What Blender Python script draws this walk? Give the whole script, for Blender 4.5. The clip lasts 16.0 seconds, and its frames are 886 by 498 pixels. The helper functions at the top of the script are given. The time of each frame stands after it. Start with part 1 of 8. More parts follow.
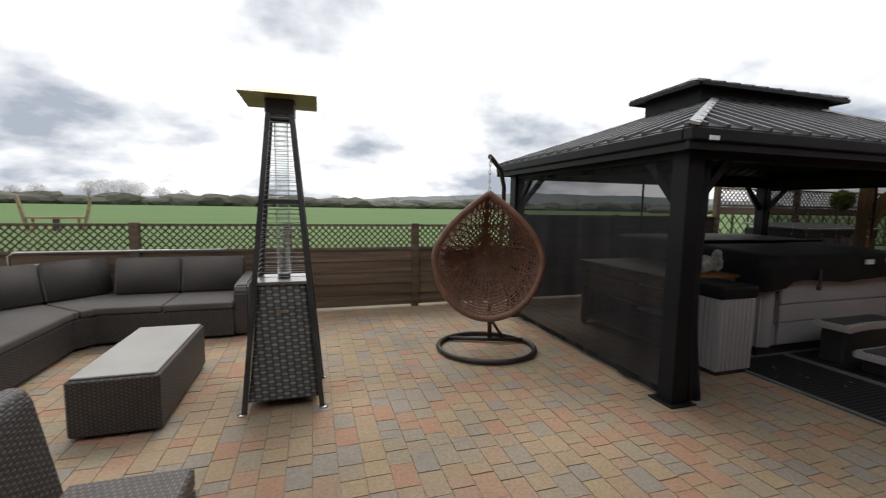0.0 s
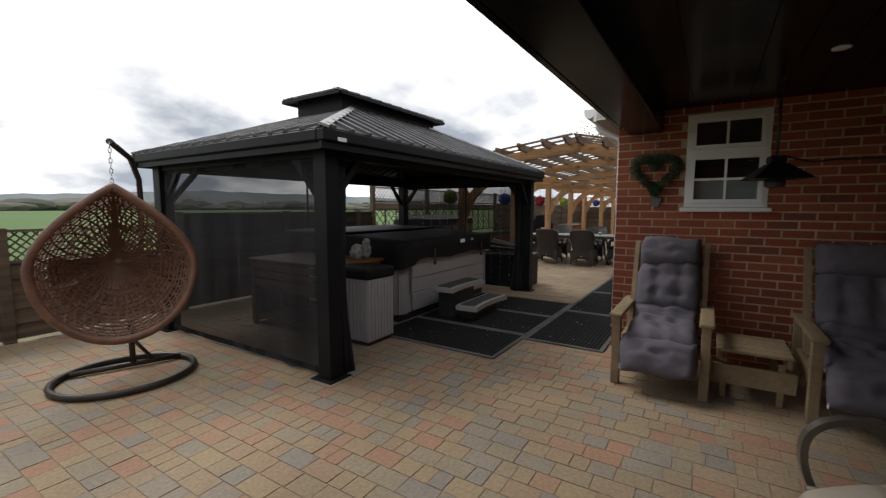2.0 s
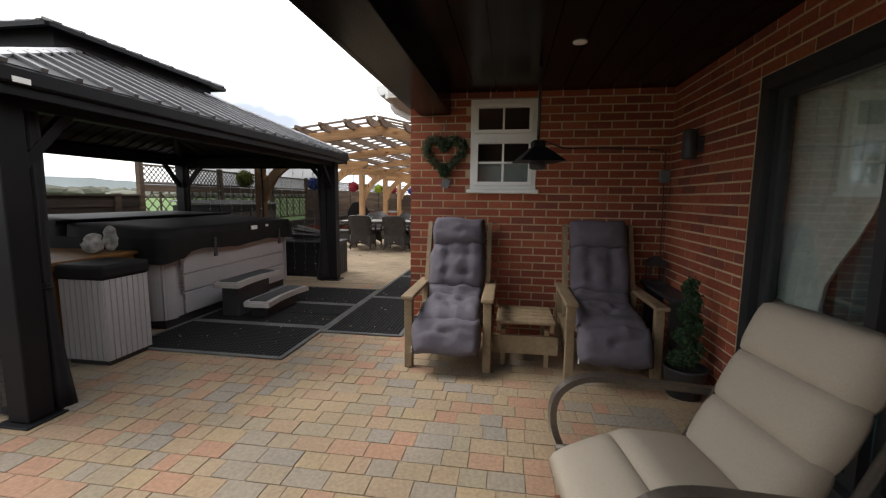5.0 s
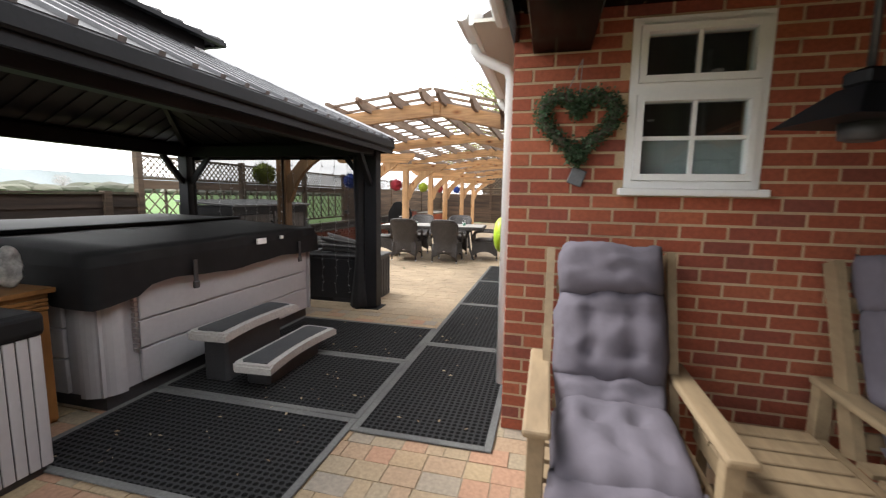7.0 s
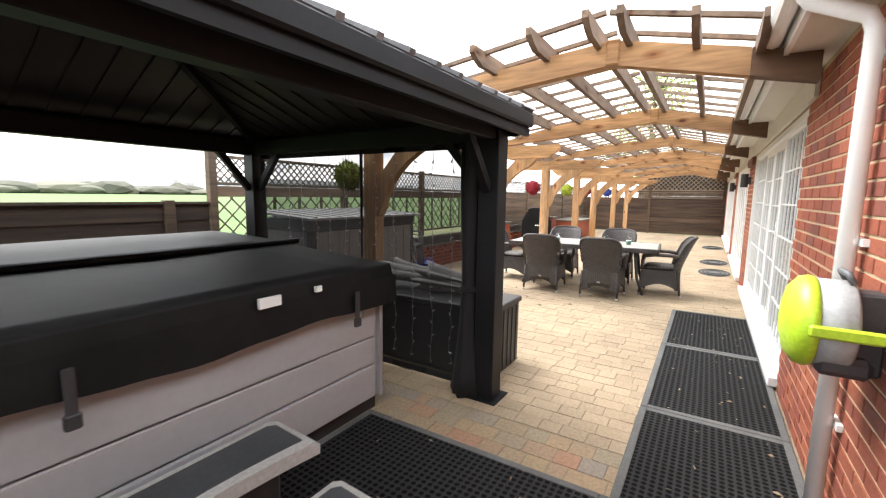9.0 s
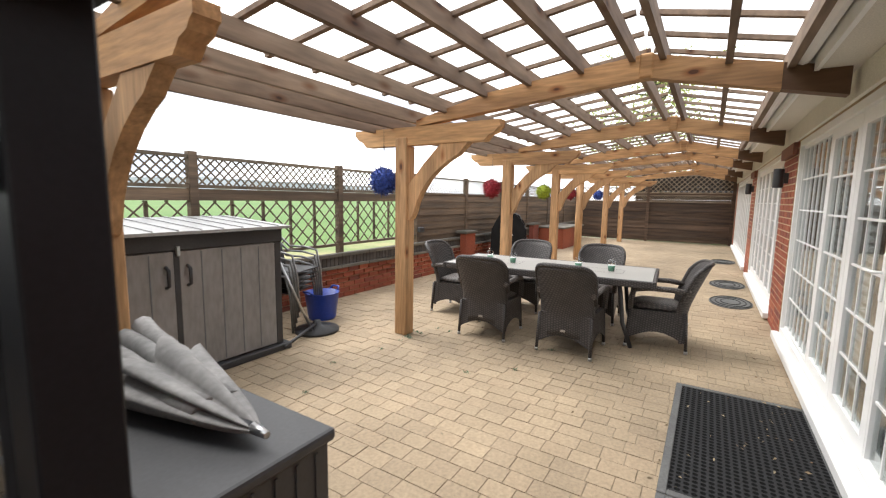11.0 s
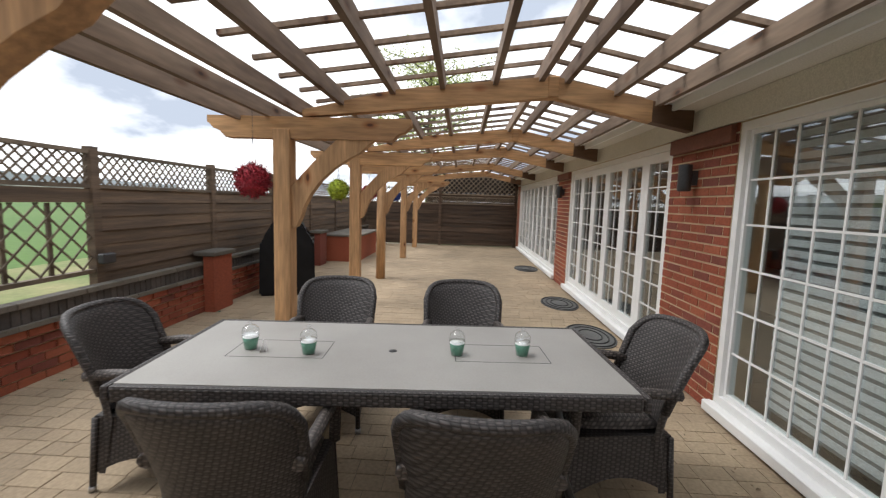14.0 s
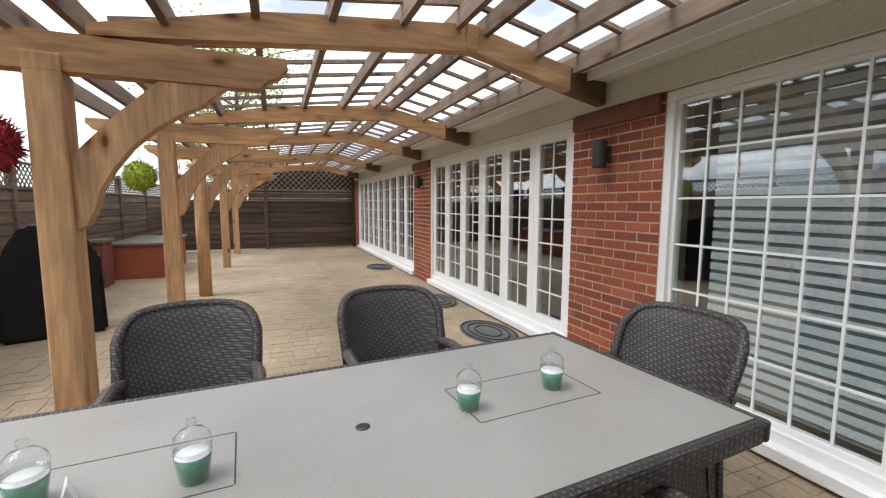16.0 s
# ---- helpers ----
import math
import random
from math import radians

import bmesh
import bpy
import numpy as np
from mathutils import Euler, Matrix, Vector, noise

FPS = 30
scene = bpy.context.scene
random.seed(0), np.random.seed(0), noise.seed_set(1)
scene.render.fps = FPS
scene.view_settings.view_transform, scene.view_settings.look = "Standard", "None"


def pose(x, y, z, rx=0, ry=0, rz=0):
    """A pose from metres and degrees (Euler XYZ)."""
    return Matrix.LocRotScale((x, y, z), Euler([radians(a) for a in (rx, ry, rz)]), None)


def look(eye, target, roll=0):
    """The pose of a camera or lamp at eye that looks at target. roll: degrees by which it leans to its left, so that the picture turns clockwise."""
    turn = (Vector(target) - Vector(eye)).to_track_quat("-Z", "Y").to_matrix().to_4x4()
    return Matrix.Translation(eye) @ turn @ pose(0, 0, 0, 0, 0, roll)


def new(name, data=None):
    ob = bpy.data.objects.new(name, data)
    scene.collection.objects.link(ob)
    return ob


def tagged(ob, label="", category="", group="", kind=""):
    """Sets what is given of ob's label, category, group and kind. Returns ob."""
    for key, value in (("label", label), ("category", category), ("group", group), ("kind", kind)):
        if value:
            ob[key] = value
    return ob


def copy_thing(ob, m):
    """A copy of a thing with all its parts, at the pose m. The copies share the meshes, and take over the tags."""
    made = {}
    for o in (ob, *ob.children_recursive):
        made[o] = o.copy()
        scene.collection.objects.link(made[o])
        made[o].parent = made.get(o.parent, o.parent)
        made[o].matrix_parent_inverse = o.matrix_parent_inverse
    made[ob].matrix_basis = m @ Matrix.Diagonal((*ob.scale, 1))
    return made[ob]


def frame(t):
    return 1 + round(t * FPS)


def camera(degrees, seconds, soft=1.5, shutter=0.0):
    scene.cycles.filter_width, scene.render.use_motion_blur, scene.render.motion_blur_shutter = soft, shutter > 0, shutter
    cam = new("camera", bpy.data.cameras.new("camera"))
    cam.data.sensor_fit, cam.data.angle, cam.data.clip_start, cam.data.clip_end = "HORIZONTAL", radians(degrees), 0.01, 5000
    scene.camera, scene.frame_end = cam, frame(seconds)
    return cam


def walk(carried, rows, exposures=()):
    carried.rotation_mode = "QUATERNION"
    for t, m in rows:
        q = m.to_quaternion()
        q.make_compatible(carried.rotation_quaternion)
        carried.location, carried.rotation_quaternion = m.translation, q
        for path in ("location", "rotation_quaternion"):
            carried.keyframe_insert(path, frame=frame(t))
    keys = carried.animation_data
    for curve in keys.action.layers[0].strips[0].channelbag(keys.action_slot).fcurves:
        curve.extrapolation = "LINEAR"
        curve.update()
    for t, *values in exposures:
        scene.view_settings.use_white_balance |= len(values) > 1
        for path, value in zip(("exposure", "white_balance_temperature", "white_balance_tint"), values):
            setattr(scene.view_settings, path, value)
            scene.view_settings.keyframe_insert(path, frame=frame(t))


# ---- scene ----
cam = camera(92.8, 16.0, soft=1.2, shutter=0.2)
# seconds, eye, target, roll
PATH = [
    (0.0, (0.16, 1.022, 1.483), (0.75, 2.923, 1.282), 0.9),
    (0.5, (0.273, 1.006, 1.489), (1.173, 2.781, 1.29), 0.8),
    (1.0, (0.355, 0.951, 1.47), (1.592, 2.511, 1.28), 0.6),
    (1.5, (0.356, 0.892, 1.461), (1.859, 2.198, 1.272), 0.4),
    (2.0, (0.373, 0.826, 1.453), (2.055, 1.891, 1.258), 0.1),
    (2.5, (0.392, 0.763, 1.446), (2.19, 1.614, 1.242), 0.1),
    (3.0, (0.409, 0.683, 1.418), (2.28, 1.355, 1.209), -0.2),
    (3.5, (0.428, 0.609, 1.392), (2.346, 1.133, 1.177), -0.1),
    (4.0, (0.467, 0.567, 1.373), (2.415, 0.961, 1.148), -0.1),
    (6.5, (1.997, 1.178, 1.382), (3.962, 1.457, 1.136), 0.8),
    (7.0, (2.553, 1.431, 1.401), (4.479, 1.906, 1.151), 1.0),
    (7.5, (3.032, 1.641, 1.428), (4.866, 2.399, 1.181), 0.9),
    (8.0, (3.525, 1.876, 1.471), (5.258, 2.842, 1.216), 1.2),
    (8.2, (3.723, 1.96, 1.474), (5.436, 2.961, 1.224), 1.2),
    (10.3, (6.301, 2.374, 1.497), (7.973, 3.442, 1.245), 0.7),
    (10.5, (6.535, 2.378, 1.493), (8.211, 3.441, 1.245), 0.7),
    (11, (7.071, 2.393, 1.503), (8.752, 3.448, 1.263), 1.0),
    (11.5, (7.522, 2.442, 1.511), (9.215, 3.48, 1.272), 1.2),
    (12, (7.983, 2.543, 1.517), (9.725, 3.499, 1.286), 1.3),
    (12.5, (8.411, 2.744, 1.532), (10.208, 3.592, 1.303), 1.5),
    (13, (8.875, 3.02, 1.55), (10.755, 3.663, 1.322), 1.7),
    (13.5, (9.316, 3.288, 1.541), (11.254, 3.725, 1.314), 1.7),
    (14, (9.735, 3.597, 1.532), (11.721, 3.683, 1.313), 1.8),
    (14.5, (10.104, 3.814, 1.505), (12.078, 3.571, 1.289), 1.6),
    (15, (10.414, 3.981, 1.476), (12.324, 3.425, 1.269), 1.4),
    (15.5, (10.597, 4.122, 1.451), (12.453, 3.408, 1.239), 1.0),
    (16, (10.703, 4.16, 1.394), (12.551, 3.424, 1.185), 0.2),
]
EXPOSURES = [(0.0, 0.22, 6500, 10), (1.0, 0.17, 6500, 10), (1.5, 0.05, 6500, 10), (2.5, 0.34, 6500, 10), (3.5, 0.8, 6500, 10), (4.2, 0.92, 6500, 10), (6.5, 1.45, 6500, 10), (7.0, 1.83, 6500, 10), (8.0, 2.41, 6500, 10), (8.2, 2.41, 6500, 10), (10.3, 1.65, 6500, 10), (11.0, 1.49, 6500, 10), (12.5, 0.8, 6500, 10), (13.2, 0.62, 6420, 10), (14.5, 0.87, 6280, 10), (15.2, 0.97, 6200, 10), (16.0, 0.99, 6200, 10)]
walk(cam, [(t, look(eye, target, roll)) for t, eye, target, roll in PATH], EXPOSURES)

# ---- world and sun ----
SUN_EL, SUN_AZ = 55.0, 4.0          # degrees; azimuth measured from +y towards +x
world = bpy.data.worlds.new("cloudy_sky")
scene.world = world
world.use_nodes = True
wn, wl = world.node_tree.nodes, world.node_tree.links
wn.clear()
w_out = wn.new("ShaderNodeOutputWorld")
w_bg = wn.new("ShaderNodeBackground")
w_sky = wn.new("ShaderNodeTexSky")
w_sky.sky_type, w_sky.sun_disc = "NISHITA", False
w_sky.sun_elevation, w_sky.sun_rotation = radians(SUN_EL), radians(SUN_AZ)
w_sky.air_density, w_sky.dust_density = 1.0, 1.5
w_co = wn.new("ShaderNodeTexCoord")
w_sep = wn.new("ShaderNodeSeparateXYZ")
w_den = wn.new("ShaderNodeMath")
w_den.operation, w_den.inputs[1].default_value = "ADD", 0.34
w_px, w_py = wn.new("ShaderNodeMath"), wn.new("ShaderNodeMath")
w_px.operation = w_py.operation = "DIVIDE"
w_cmb = wn.new("ShaderNodeCombineXYZ")
w_n1, w_n2 = wn.new("ShaderNodeTexNoise"), wn.new("ShaderNodeTexNoise")
w_n1.inputs["Scale"].default_value, w_n1.inputs["Detail"].default_value, w_n1.inputs["Roughness"].default_value = 1.35, 8.0, 0.52
w_n2.inputs["Scale"].default_value, w_n2.inputs["Detail"].default_value = 0.55, 3.0
w_r1, w_r2 = wn.new("ShaderNodeValToRGB"), wn.new("ShaderNodeValToRGB")
# cloud shade: white tops to slate undersides
w_r1.color_ramp.elements[0].position, w_r1.color_ramp.elements[0].color = 0.46, (9.6, 9.6, 9.6, 1)
w_r1.color_ramp.elements[1].position, w_r1.color_ramp.elements[1].color = 0.62, (3.2, 3.55, 4.15, 1)
# where the sky is covered
w_r2.color_ramp.elements[0].position, w_r2.color_ramp.elements[0].color = 0.22, (0.55, 0.55, 0.55, 1)
w_r2.color_ramp.elements[1].position, w_r2.color_ramp.elements[1].color = 0.42, (1, 1, 1, 1)
w_mix = wn.new("ShaderNodeMix")
w_mix.data_type = "RGBA"
wl.new(w_co.outputs["Generated"], w_sep.inputs[0])
wl.new(w_sep.outputs["Z"], w_den.inputs[0])
wl.new(w_sep.outputs["X"], w_px.inputs[0]), wl.new(w_den.outputs[0], w_px.inputs[1])
wl.new(w_sep.outputs["Y"], w_py.inputs[0]), wl.new(w_den.outputs[0], w_py.inputs[1])
wl.new(w_px.outputs[0], w_cmb.inputs[0]), wl.new(w_py.outputs[0], w_cmb.inputs[1])
wl.new(w_cmb.outputs[0], w_n1.inputs["Vector"]), wl.new(w_cmb.outputs[0], w_n2.inputs["Vector"])
wl.new(w_n1.outputs["Fac"], w_r1.inputs[0]), wl.new(w_n2.outputs["Fac"], w_r2.inputs[0])
wl.new(w_r2.outputs[0], w_mix.inputs[0])
wl.new(w_sky.outputs[0], w_mix.inputs[6]), wl.new(w_r1.outputs[0], w_mix.inputs[7])
wl.new(w_mix.outputs[2], w_bg.inputs[0])
w_bg.inputs[1].default_value = 0.12
wl.new(w_bg.outputs[0], w_out.inputs[0])

sun_data = bpy.data.lights.new("sun", "SUN")
sun_data.energy, sun_data.angle, sun_data.color = 1.5, radians(28), (1.0, 0.98, 0.95)
sun = new("sun", sun_data)
_e, _a = radians(SUN_EL), radians(SUN_AZ)
_way = Vector((math.sin(_a) * math.cos(_e), math.cos(_a) * math.cos(_e), math.sin(_e)))
sun.matrix_world = look(_way * 30, (0, 0, 0))

# ---- materials ----
def material(name, colour, rough=0.6, metal=0.0, second=None, scale=8.0, fine=None, bump=0.0, bump_scale=60.0,
             stretch=(1, 1, 1), grain_by=0.13, spread=0.0, island=0.0, contrast=(0.35, 0.65), spec=0.5):
    """A painted or natural surface: two colours mixed by a broad noise, a fine grain, a relief, and a spread from piece to piece."""
    m = bpy.data.materials.new(name)
    m.use_nodes = True
    n, l = m.node_tree.nodes, m.node_tree.links
    b = n["Principled BSDF"]
    b.inputs["Roughness"].default_value, b.inputs["Metallic"].default_value = rough, metal
    b.inputs["Specular IOR Level"].default_value = spec
    co = n.new("ShaderNodeTexCoord")
    mp = n.new("ShaderNodeMapping")
    mp.inputs["Scale"].default_value = stretch
    oi = n.new("ShaderNodeObjectInfo")
    geo = n.new("ShaderNodeNewGeometry")
    l.new(geo.outputs["Position"], mp.inputs["Vector"])
    broad = n.new("ShaderNodeTexNoise")
    broad.inputs["Scale"].default_value, broad.inputs["Detail"].default_value = scale, 5.0
    l.new(mp.outputs[0], broad.inputs["Vector"])
    ramp = n.new("ShaderNodeValToRGB")
    e = ramp.color_ramp.elements
    e[0].position, e[0].color = contrast[0], (*colour, 1)
    e[1].position, e[1].color = contrast[1], (*(second or [c * 0.8 for c in colour]), 1)
    l.new(broad.outputs["Fac"], ramp.inputs[0])
    last = ramp.outputs[0]
    grain = n.new("ShaderNodeTexNoise")
    grain.inputs["Scale"].default_value, grain.inputs["Detail"].default_value = fine or bump_scale, 3.0
    l.new(mp.outputs[0], grain.inputs["Vector"])
    hsv = n.new("ShaderNodeHueSaturation")
    val = n.new("ShaderNodeMapRange")
    val.inputs[1].default_value, val.inputs[2].default_value = 0.3, 0.7
    val.inputs[3].default_value, val.inputs[4].default_value = 1 - grain_by, 1 + grain_by
    l.new(grain.outputs["Fac"], val.inputs[0])
    value = val.outputs[0]
    for source, amount in ((oi.outputs["Random"], spread), (geo.outputs["Random Per Island"], island)):
        if amount:
            mr = n.new("ShaderNodeMapRange")
            mr.inputs[3].default_value, mr.inputs[4].default_value = 1 - amount, 1 + amount
            l.new(source, mr.inputs[0])
            mul = n.new("ShaderNodeMath")
            mul.operation = "MULTIPLY"
            l.new(value, mul.inputs[0]), l.new(mr.outputs[0], mul.inputs[1])
            value = mul.outputs[0]
    l.new(value, hsv.inputs["Value"])
    l.new(last, hsv.inputs["Color"])
    l.new(hsv.outputs[0], b.inputs["Base Color"])
    if bump:
        bn = n.new("ShaderNodeTexNoise")
        bn.inputs["Scale"].default_value, bn.inputs["Detail"].default_value = bump_scale, 4.0
        l.new(mp.outputs[0], bn.inputs["Vector"])
        bp = n.new("ShaderNodeBump")
        bp.inputs["Strength"].default_value, bp.inputs["Distance"].default_value = bump, 0.004
        l.new(bn.outputs["Fac"], bp.inputs["Height"])
        l.new(bp.outputs[0], b.inputs["Normal"])
    return m


def palette(name, colours, rough=0.85, by="object", bump=0.5, bump_scale=70.0, stain=(0.68, 1.13), stain_scale=0.7):
    """Pieces of several colours: each picks one by its own random number; stains and grain lie over all."""
    m = material(name, (0.5, 0.5, 0.5), rough, bump=bump, bump_scale=bump_scale)
    n, l = m.node_tree.nodes, m.node_tree.links
    b = n["Principled BSDF"]
    ramp = n.new("ShaderNodeValToRGB")
    ramp.color_ramp.interpolation = "CONSTANT"
    e = ramp.color_ramp.elements
    while len(e) < len(colours):
        e.new(0.5)
    for i, c in enumerate(colours):
        e[i].position, e[i].color = i / len(colours), (*c, 1)
    src = n.new("ShaderNodeObjectInfo").outputs["Random"] if by == "object" else n.new("ShaderNodeNewGeometry").outputs["Random Per Island"]
    l.new(src, ramp.inputs[0])
    geo = n.new("ShaderNodeNewGeometry")
    stains, grain = n.new("ShaderNodeTexNoise"), n.new("ShaderNodeTexNoise")
    stains.inputs["Scale"].default_value, stains.inputs["Detail"].default_value = stain_scale, 6.0
    grain.inputs["Scale"].default_value, grain.inputs["Detail"].default_value = 45.0, 4.0
    l.new(geo.outputs["Position"], stains.inputs["Vector"]), l.new(geo.outputs["Position"], grain.inputs["Vector"])
    a, c = n.new("ShaderNodeMapRange"), n.new("ShaderNodeMapRange")
    for q, lo, hi, s in ((a, *stain, stains), (c, 0.84, 1.15, grain)):
        q.inputs[1].default_value, q.inputs[2].default_value, q.inputs[3].default_value, q.inputs[4].default_value = 0.3, 0.7, lo, hi
        l.new(s.outputs["Fac"], q.inputs[0])
    mul = n.new("ShaderNodeMath")
    mul.operation = "MULTIPLY"
    l.new(a.outputs[0], mul.inputs[0]), l.new(c.outputs[0], mul.inputs[1])
    hsv = n.new("ShaderNodeHueSaturation")
    l.new(mul.outputs[0], hsv.inputs["Value"]), l.new(ramp.outputs[0], hsv.inputs["Color"])
    l.new(hsv.outputs[0], b.inputs["Base Color"])
    return m


def sheer(name, colour, cover, rough=0.9):
    """A netting or film that lets a part of the light straight through."""
    m = bpy.data.materials.new(name)
    m.use_nodes = True
    n, l = m.node_tree.nodes, m.node_tree.links
    b = n["Principled BSDF"]
    b.inputs["Base Color"].default_value, b.inputs["Roughness"].default_value = (*colour, 1), rough
    t, mix = n.new("ShaderNodeBsdfTransparent"), n.new("ShaderNodeMixShader")
    mix.inputs[0].default_value = cover
    l.new(t.outputs[0], mix.inputs[1]), l.new(b.outputs[0], mix.inputs[2])
    l.new(mix.outputs[0], n["Material Output"].inputs[0])
    return m


def weave(name, colour, light, pitch=70.0):
    """Basket weave: flat strands that pass over and under by turns, rounded, with dark gaps."""
    m = material(name, colour, 0.5, second=[c * 0.7 for c in colour], scale=6.0, spec=0.5)
    n, l = m.node_tree.nodes, m.node_tree.links
    b = n["Principled BSDF"]

    def calc(op, a, c=None):
        q = n.new("ShaderNodeMath")
        q.operation = op
        for k, s in enumerate((a, c)):
            if s is None:
                continue
            if isinstance(s, (int, float)):
                q.inputs[k].default_value = s
            else:
                l.new(s, q.inputs[k])
        return q.outputs[0]
    co, sp, geo = n.new("ShaderNodeTexCoord"), n.new("ShaderNodeSeparateXYZ"), n.new("ShaderNodeNewGeometry")
    l.new(co.outputs["Object"], sp.inputs[0])
    sn = n.new("ShaderNodeSeparateXYZ")
    l.new(co.outputs["Normal"], sn.inputs[0])
    flat = calc("GREATER_THAN", calc("ABSOLUTE", sn.outputs["Z"]), 0.8)
    side = calc("SUBTRACT", 1.0, flat)
    u = calc("ADD", calc("MULTIPLY", calc("ADD", sp.outputs["X"], sp.outputs["Y"]), side), calc("MULTIPLY", sp.outputs["X"], flat))
    v = calc("ADD", calc("MULTIPLY", sp.outputs["Z"], side), calc("MULTIPLY", sp.outputs["Y"], flat))
    u, v = calc("MULTIPLY", u, pitch * 0.8), calc("MULTIPLY", v, pitch * 1.6)
    odd = calc("FLOORED_MODULO", calc("ADD", calc("FLOOR", u), calc("FLOOR", v)), 2.0)
    ru = calc("ABSOLUTE", calc("SINE", calc("MULTIPLY", u, math.pi)))
    rv = calc("ABSOLUTE", calc("SINE", calc("MULTIPLY", v, math.pi)))
    over = calc("MULTIPLY", calc("POWER", ru, 0.5), calc("POWER", rv, 0.5))
    height = calc("MULTIPLY", over, calc("ADD", 0.45, calc("MULTIPLY", odd, 0.55)))
    mix = n.new("ShaderNodeMix")
    mix.data_type = "RGBA"
    mix.inputs[6].default_value, mix.inputs[7].default_value = (*[c * 0.35 for c in colour], 1), (*light, 1)
    tone = n.new("ShaderNodeTexNoise")
    tone.inputs["Scale"].default_value = 14.0
    l.new(co.outputs["Object"], tone.inputs["Vector"])
    l.new(calc("MULTIPLY", height, calc("ADD", 0.5, tone.outputs["Fac"])), mix.inputs[0])
    l.new(mix.outputs[2], b.inputs["Base Color"])
    bp = n.new("ShaderNodeBump")
    bp.inputs["Strength"].default_value, bp.inputs["Distance"].default_value = 0.7, 0.004
    l.new(height, bp.inputs["Height"]), l.new(bp.outputs[0], b.inputs["Normal"])
    return m


def knots(m, stretch):
    """Adds dark knots with a reddish halo to a timber."""
    n, l = m.node_tree.nodes, m.node_tree.links
    b = n["Principled BSDF"]
    base = b.inputs["Base Color"].links[0].from_socket
    geo, mp, vo = n.new("ShaderNodeNewGeometry"), n.new("ShaderNodeMapping"), n.new("ShaderNodeTexVoronoi")
    mp.inputs["Scale"].default_value = stretch
    vo.inputs["Scale"].default_value = 5.2
    l.new(geo.outputs["Position"], mp.inputs["Vector"]), l.new(mp.outputs[0], vo.inputs["Vector"])
    ramp = n.new("ShaderNodeValToRGB")
    e = ramp.color_ramp.elements
    e[0].position, e[0].color = 0.065, (0.20, 0.12, 0.07, 1)
    e[1].position, e[1].color = 0.22, (1, 1, 1, 1)
    mid = e.new(0.10)
    mid.color = (0.66, 0.47, 0.34, 1)
    l.new(vo.outputs["Distance"], ramp.inputs[0])
    mix = n.new("ShaderNodeMix")
    mix.data_type, mix.blend_type = "RGBA", "MULTIPLY"
    mix.inputs[0].default_value = 1.0
    l.new(base, mix.inputs[6]), l.new(ramp.outputs[0], mix.inputs[7])
    l.new(mix.outputs[2], b.inputs["Base Color"])


def glass(name, colour=(0.9, 0.95, 0.95), rough=0.02, cover=0.25):
    m = bpy.data.materials.new(name)
    m.use_nodes = True
    n, l = m.node_tree.nodes, m.node_tree.links
    n.remove(n["Principled BSDF"])
    t, g, mix = n.new("ShaderNodeBsdfTransparent"), n.new("ShaderNodeBsdfGlossy"), n.new("ShaderNodeMixShader")
    t.inputs[0].default_value = (*colour, 1)
    g.inputs["Roughness"].default_value = rough
    lw = n.new("ShaderNodeLayerWeight")
    lw.inputs["Blend"].default_value = 0.5
    f = n.new("ShaderNodeMath")
    f.operation, f.inputs[1].default_value = "POWER", 4.0
    l.new(lw.outputs["Facing"], f.inputs[0])
    add = n.new("ShaderNodeMath")
    add.operation, add.use_clamp, add.inputs[1].default_value = "ADD", True, cover
    l.new(f.outputs[0], add.inputs[0]), l.new(add.outputs[0], mix.inputs[0])
    l.new(t.outputs[0], mix.inputs[1]), l.new(g.outputs[0], mix.inputs[2])
    l.new(mix.outputs[0], n["Material Output"].inputs[0])
    return m


M = {}
TUMBLED = [(0.345, 0.245, 0.148), (0.355, 0.218, 0.138), (0.32, 0.24, 0.152), (0.285, 0.235, 0.178), (0.35, 0.258, 0.152), (0.335, 0.23, 0.147), (0.305, 0.24, 0.162), (0.34, 0.248, 0.152), (0.36, 0.205, 0.13), (0.30, 0.245, 0.166), (0.335, 0.244, 0.155), (0.27, 0.23, 0.185)]
M["patio"] = palette("tumbled_block", TUMBLED)
M["patio_rest"] = palette("tumbled_block_far", TUMBLED, by="island")
BUFF = [(0.367, 0.279, 0.184), (0.346, 0.265, 0.174), (0.383, 0.294, 0.194), (0.357, 0.275, 0.182), (0.331, 0.254, 0.169)]
M["buff"] = palette("buff_block", BUFF)
M["buff_rest"] = palette("buff_block_far", BUFF, by="island")
M["joint"] = material("sand_joint", (0.275, 0.22, 0.155), 0.95, second=(0.19, 0.15, 0.10), scale=3, bump=0.4)
RED = [(0.306, 0.079, 0.039), (0.275, 0.065, 0.033), (0.347, 0.099, 0.048), (0.296, 0.073, 0.037), (0.245, 0.062, 0.037), (0.316, 0.084, 0.04), (0.204, 0.057, 0.038), (0.286, 0.07, 0.034)]
M["brick"] = palette("red_brick", RED, bump=0.7, bump_scale=90)
M["brick_rest"] = palette("red_brick_far", RED, by="island", bump=0.7, bump_scale=90)
M["mortar"] = material("mortar", (0.54, 0.41, 0.265), 0.95, second=(0.44, 0.33, 0.21), scale=5, bump=0.5, bump_scale=150)
M["black_metal"] = material("black_metal", (0.007, 0.0075, 0.009), 0.5, 0.0, second=(0.011, 0.011, 0.013), scale=3, bump=0.05, spec=0.2)
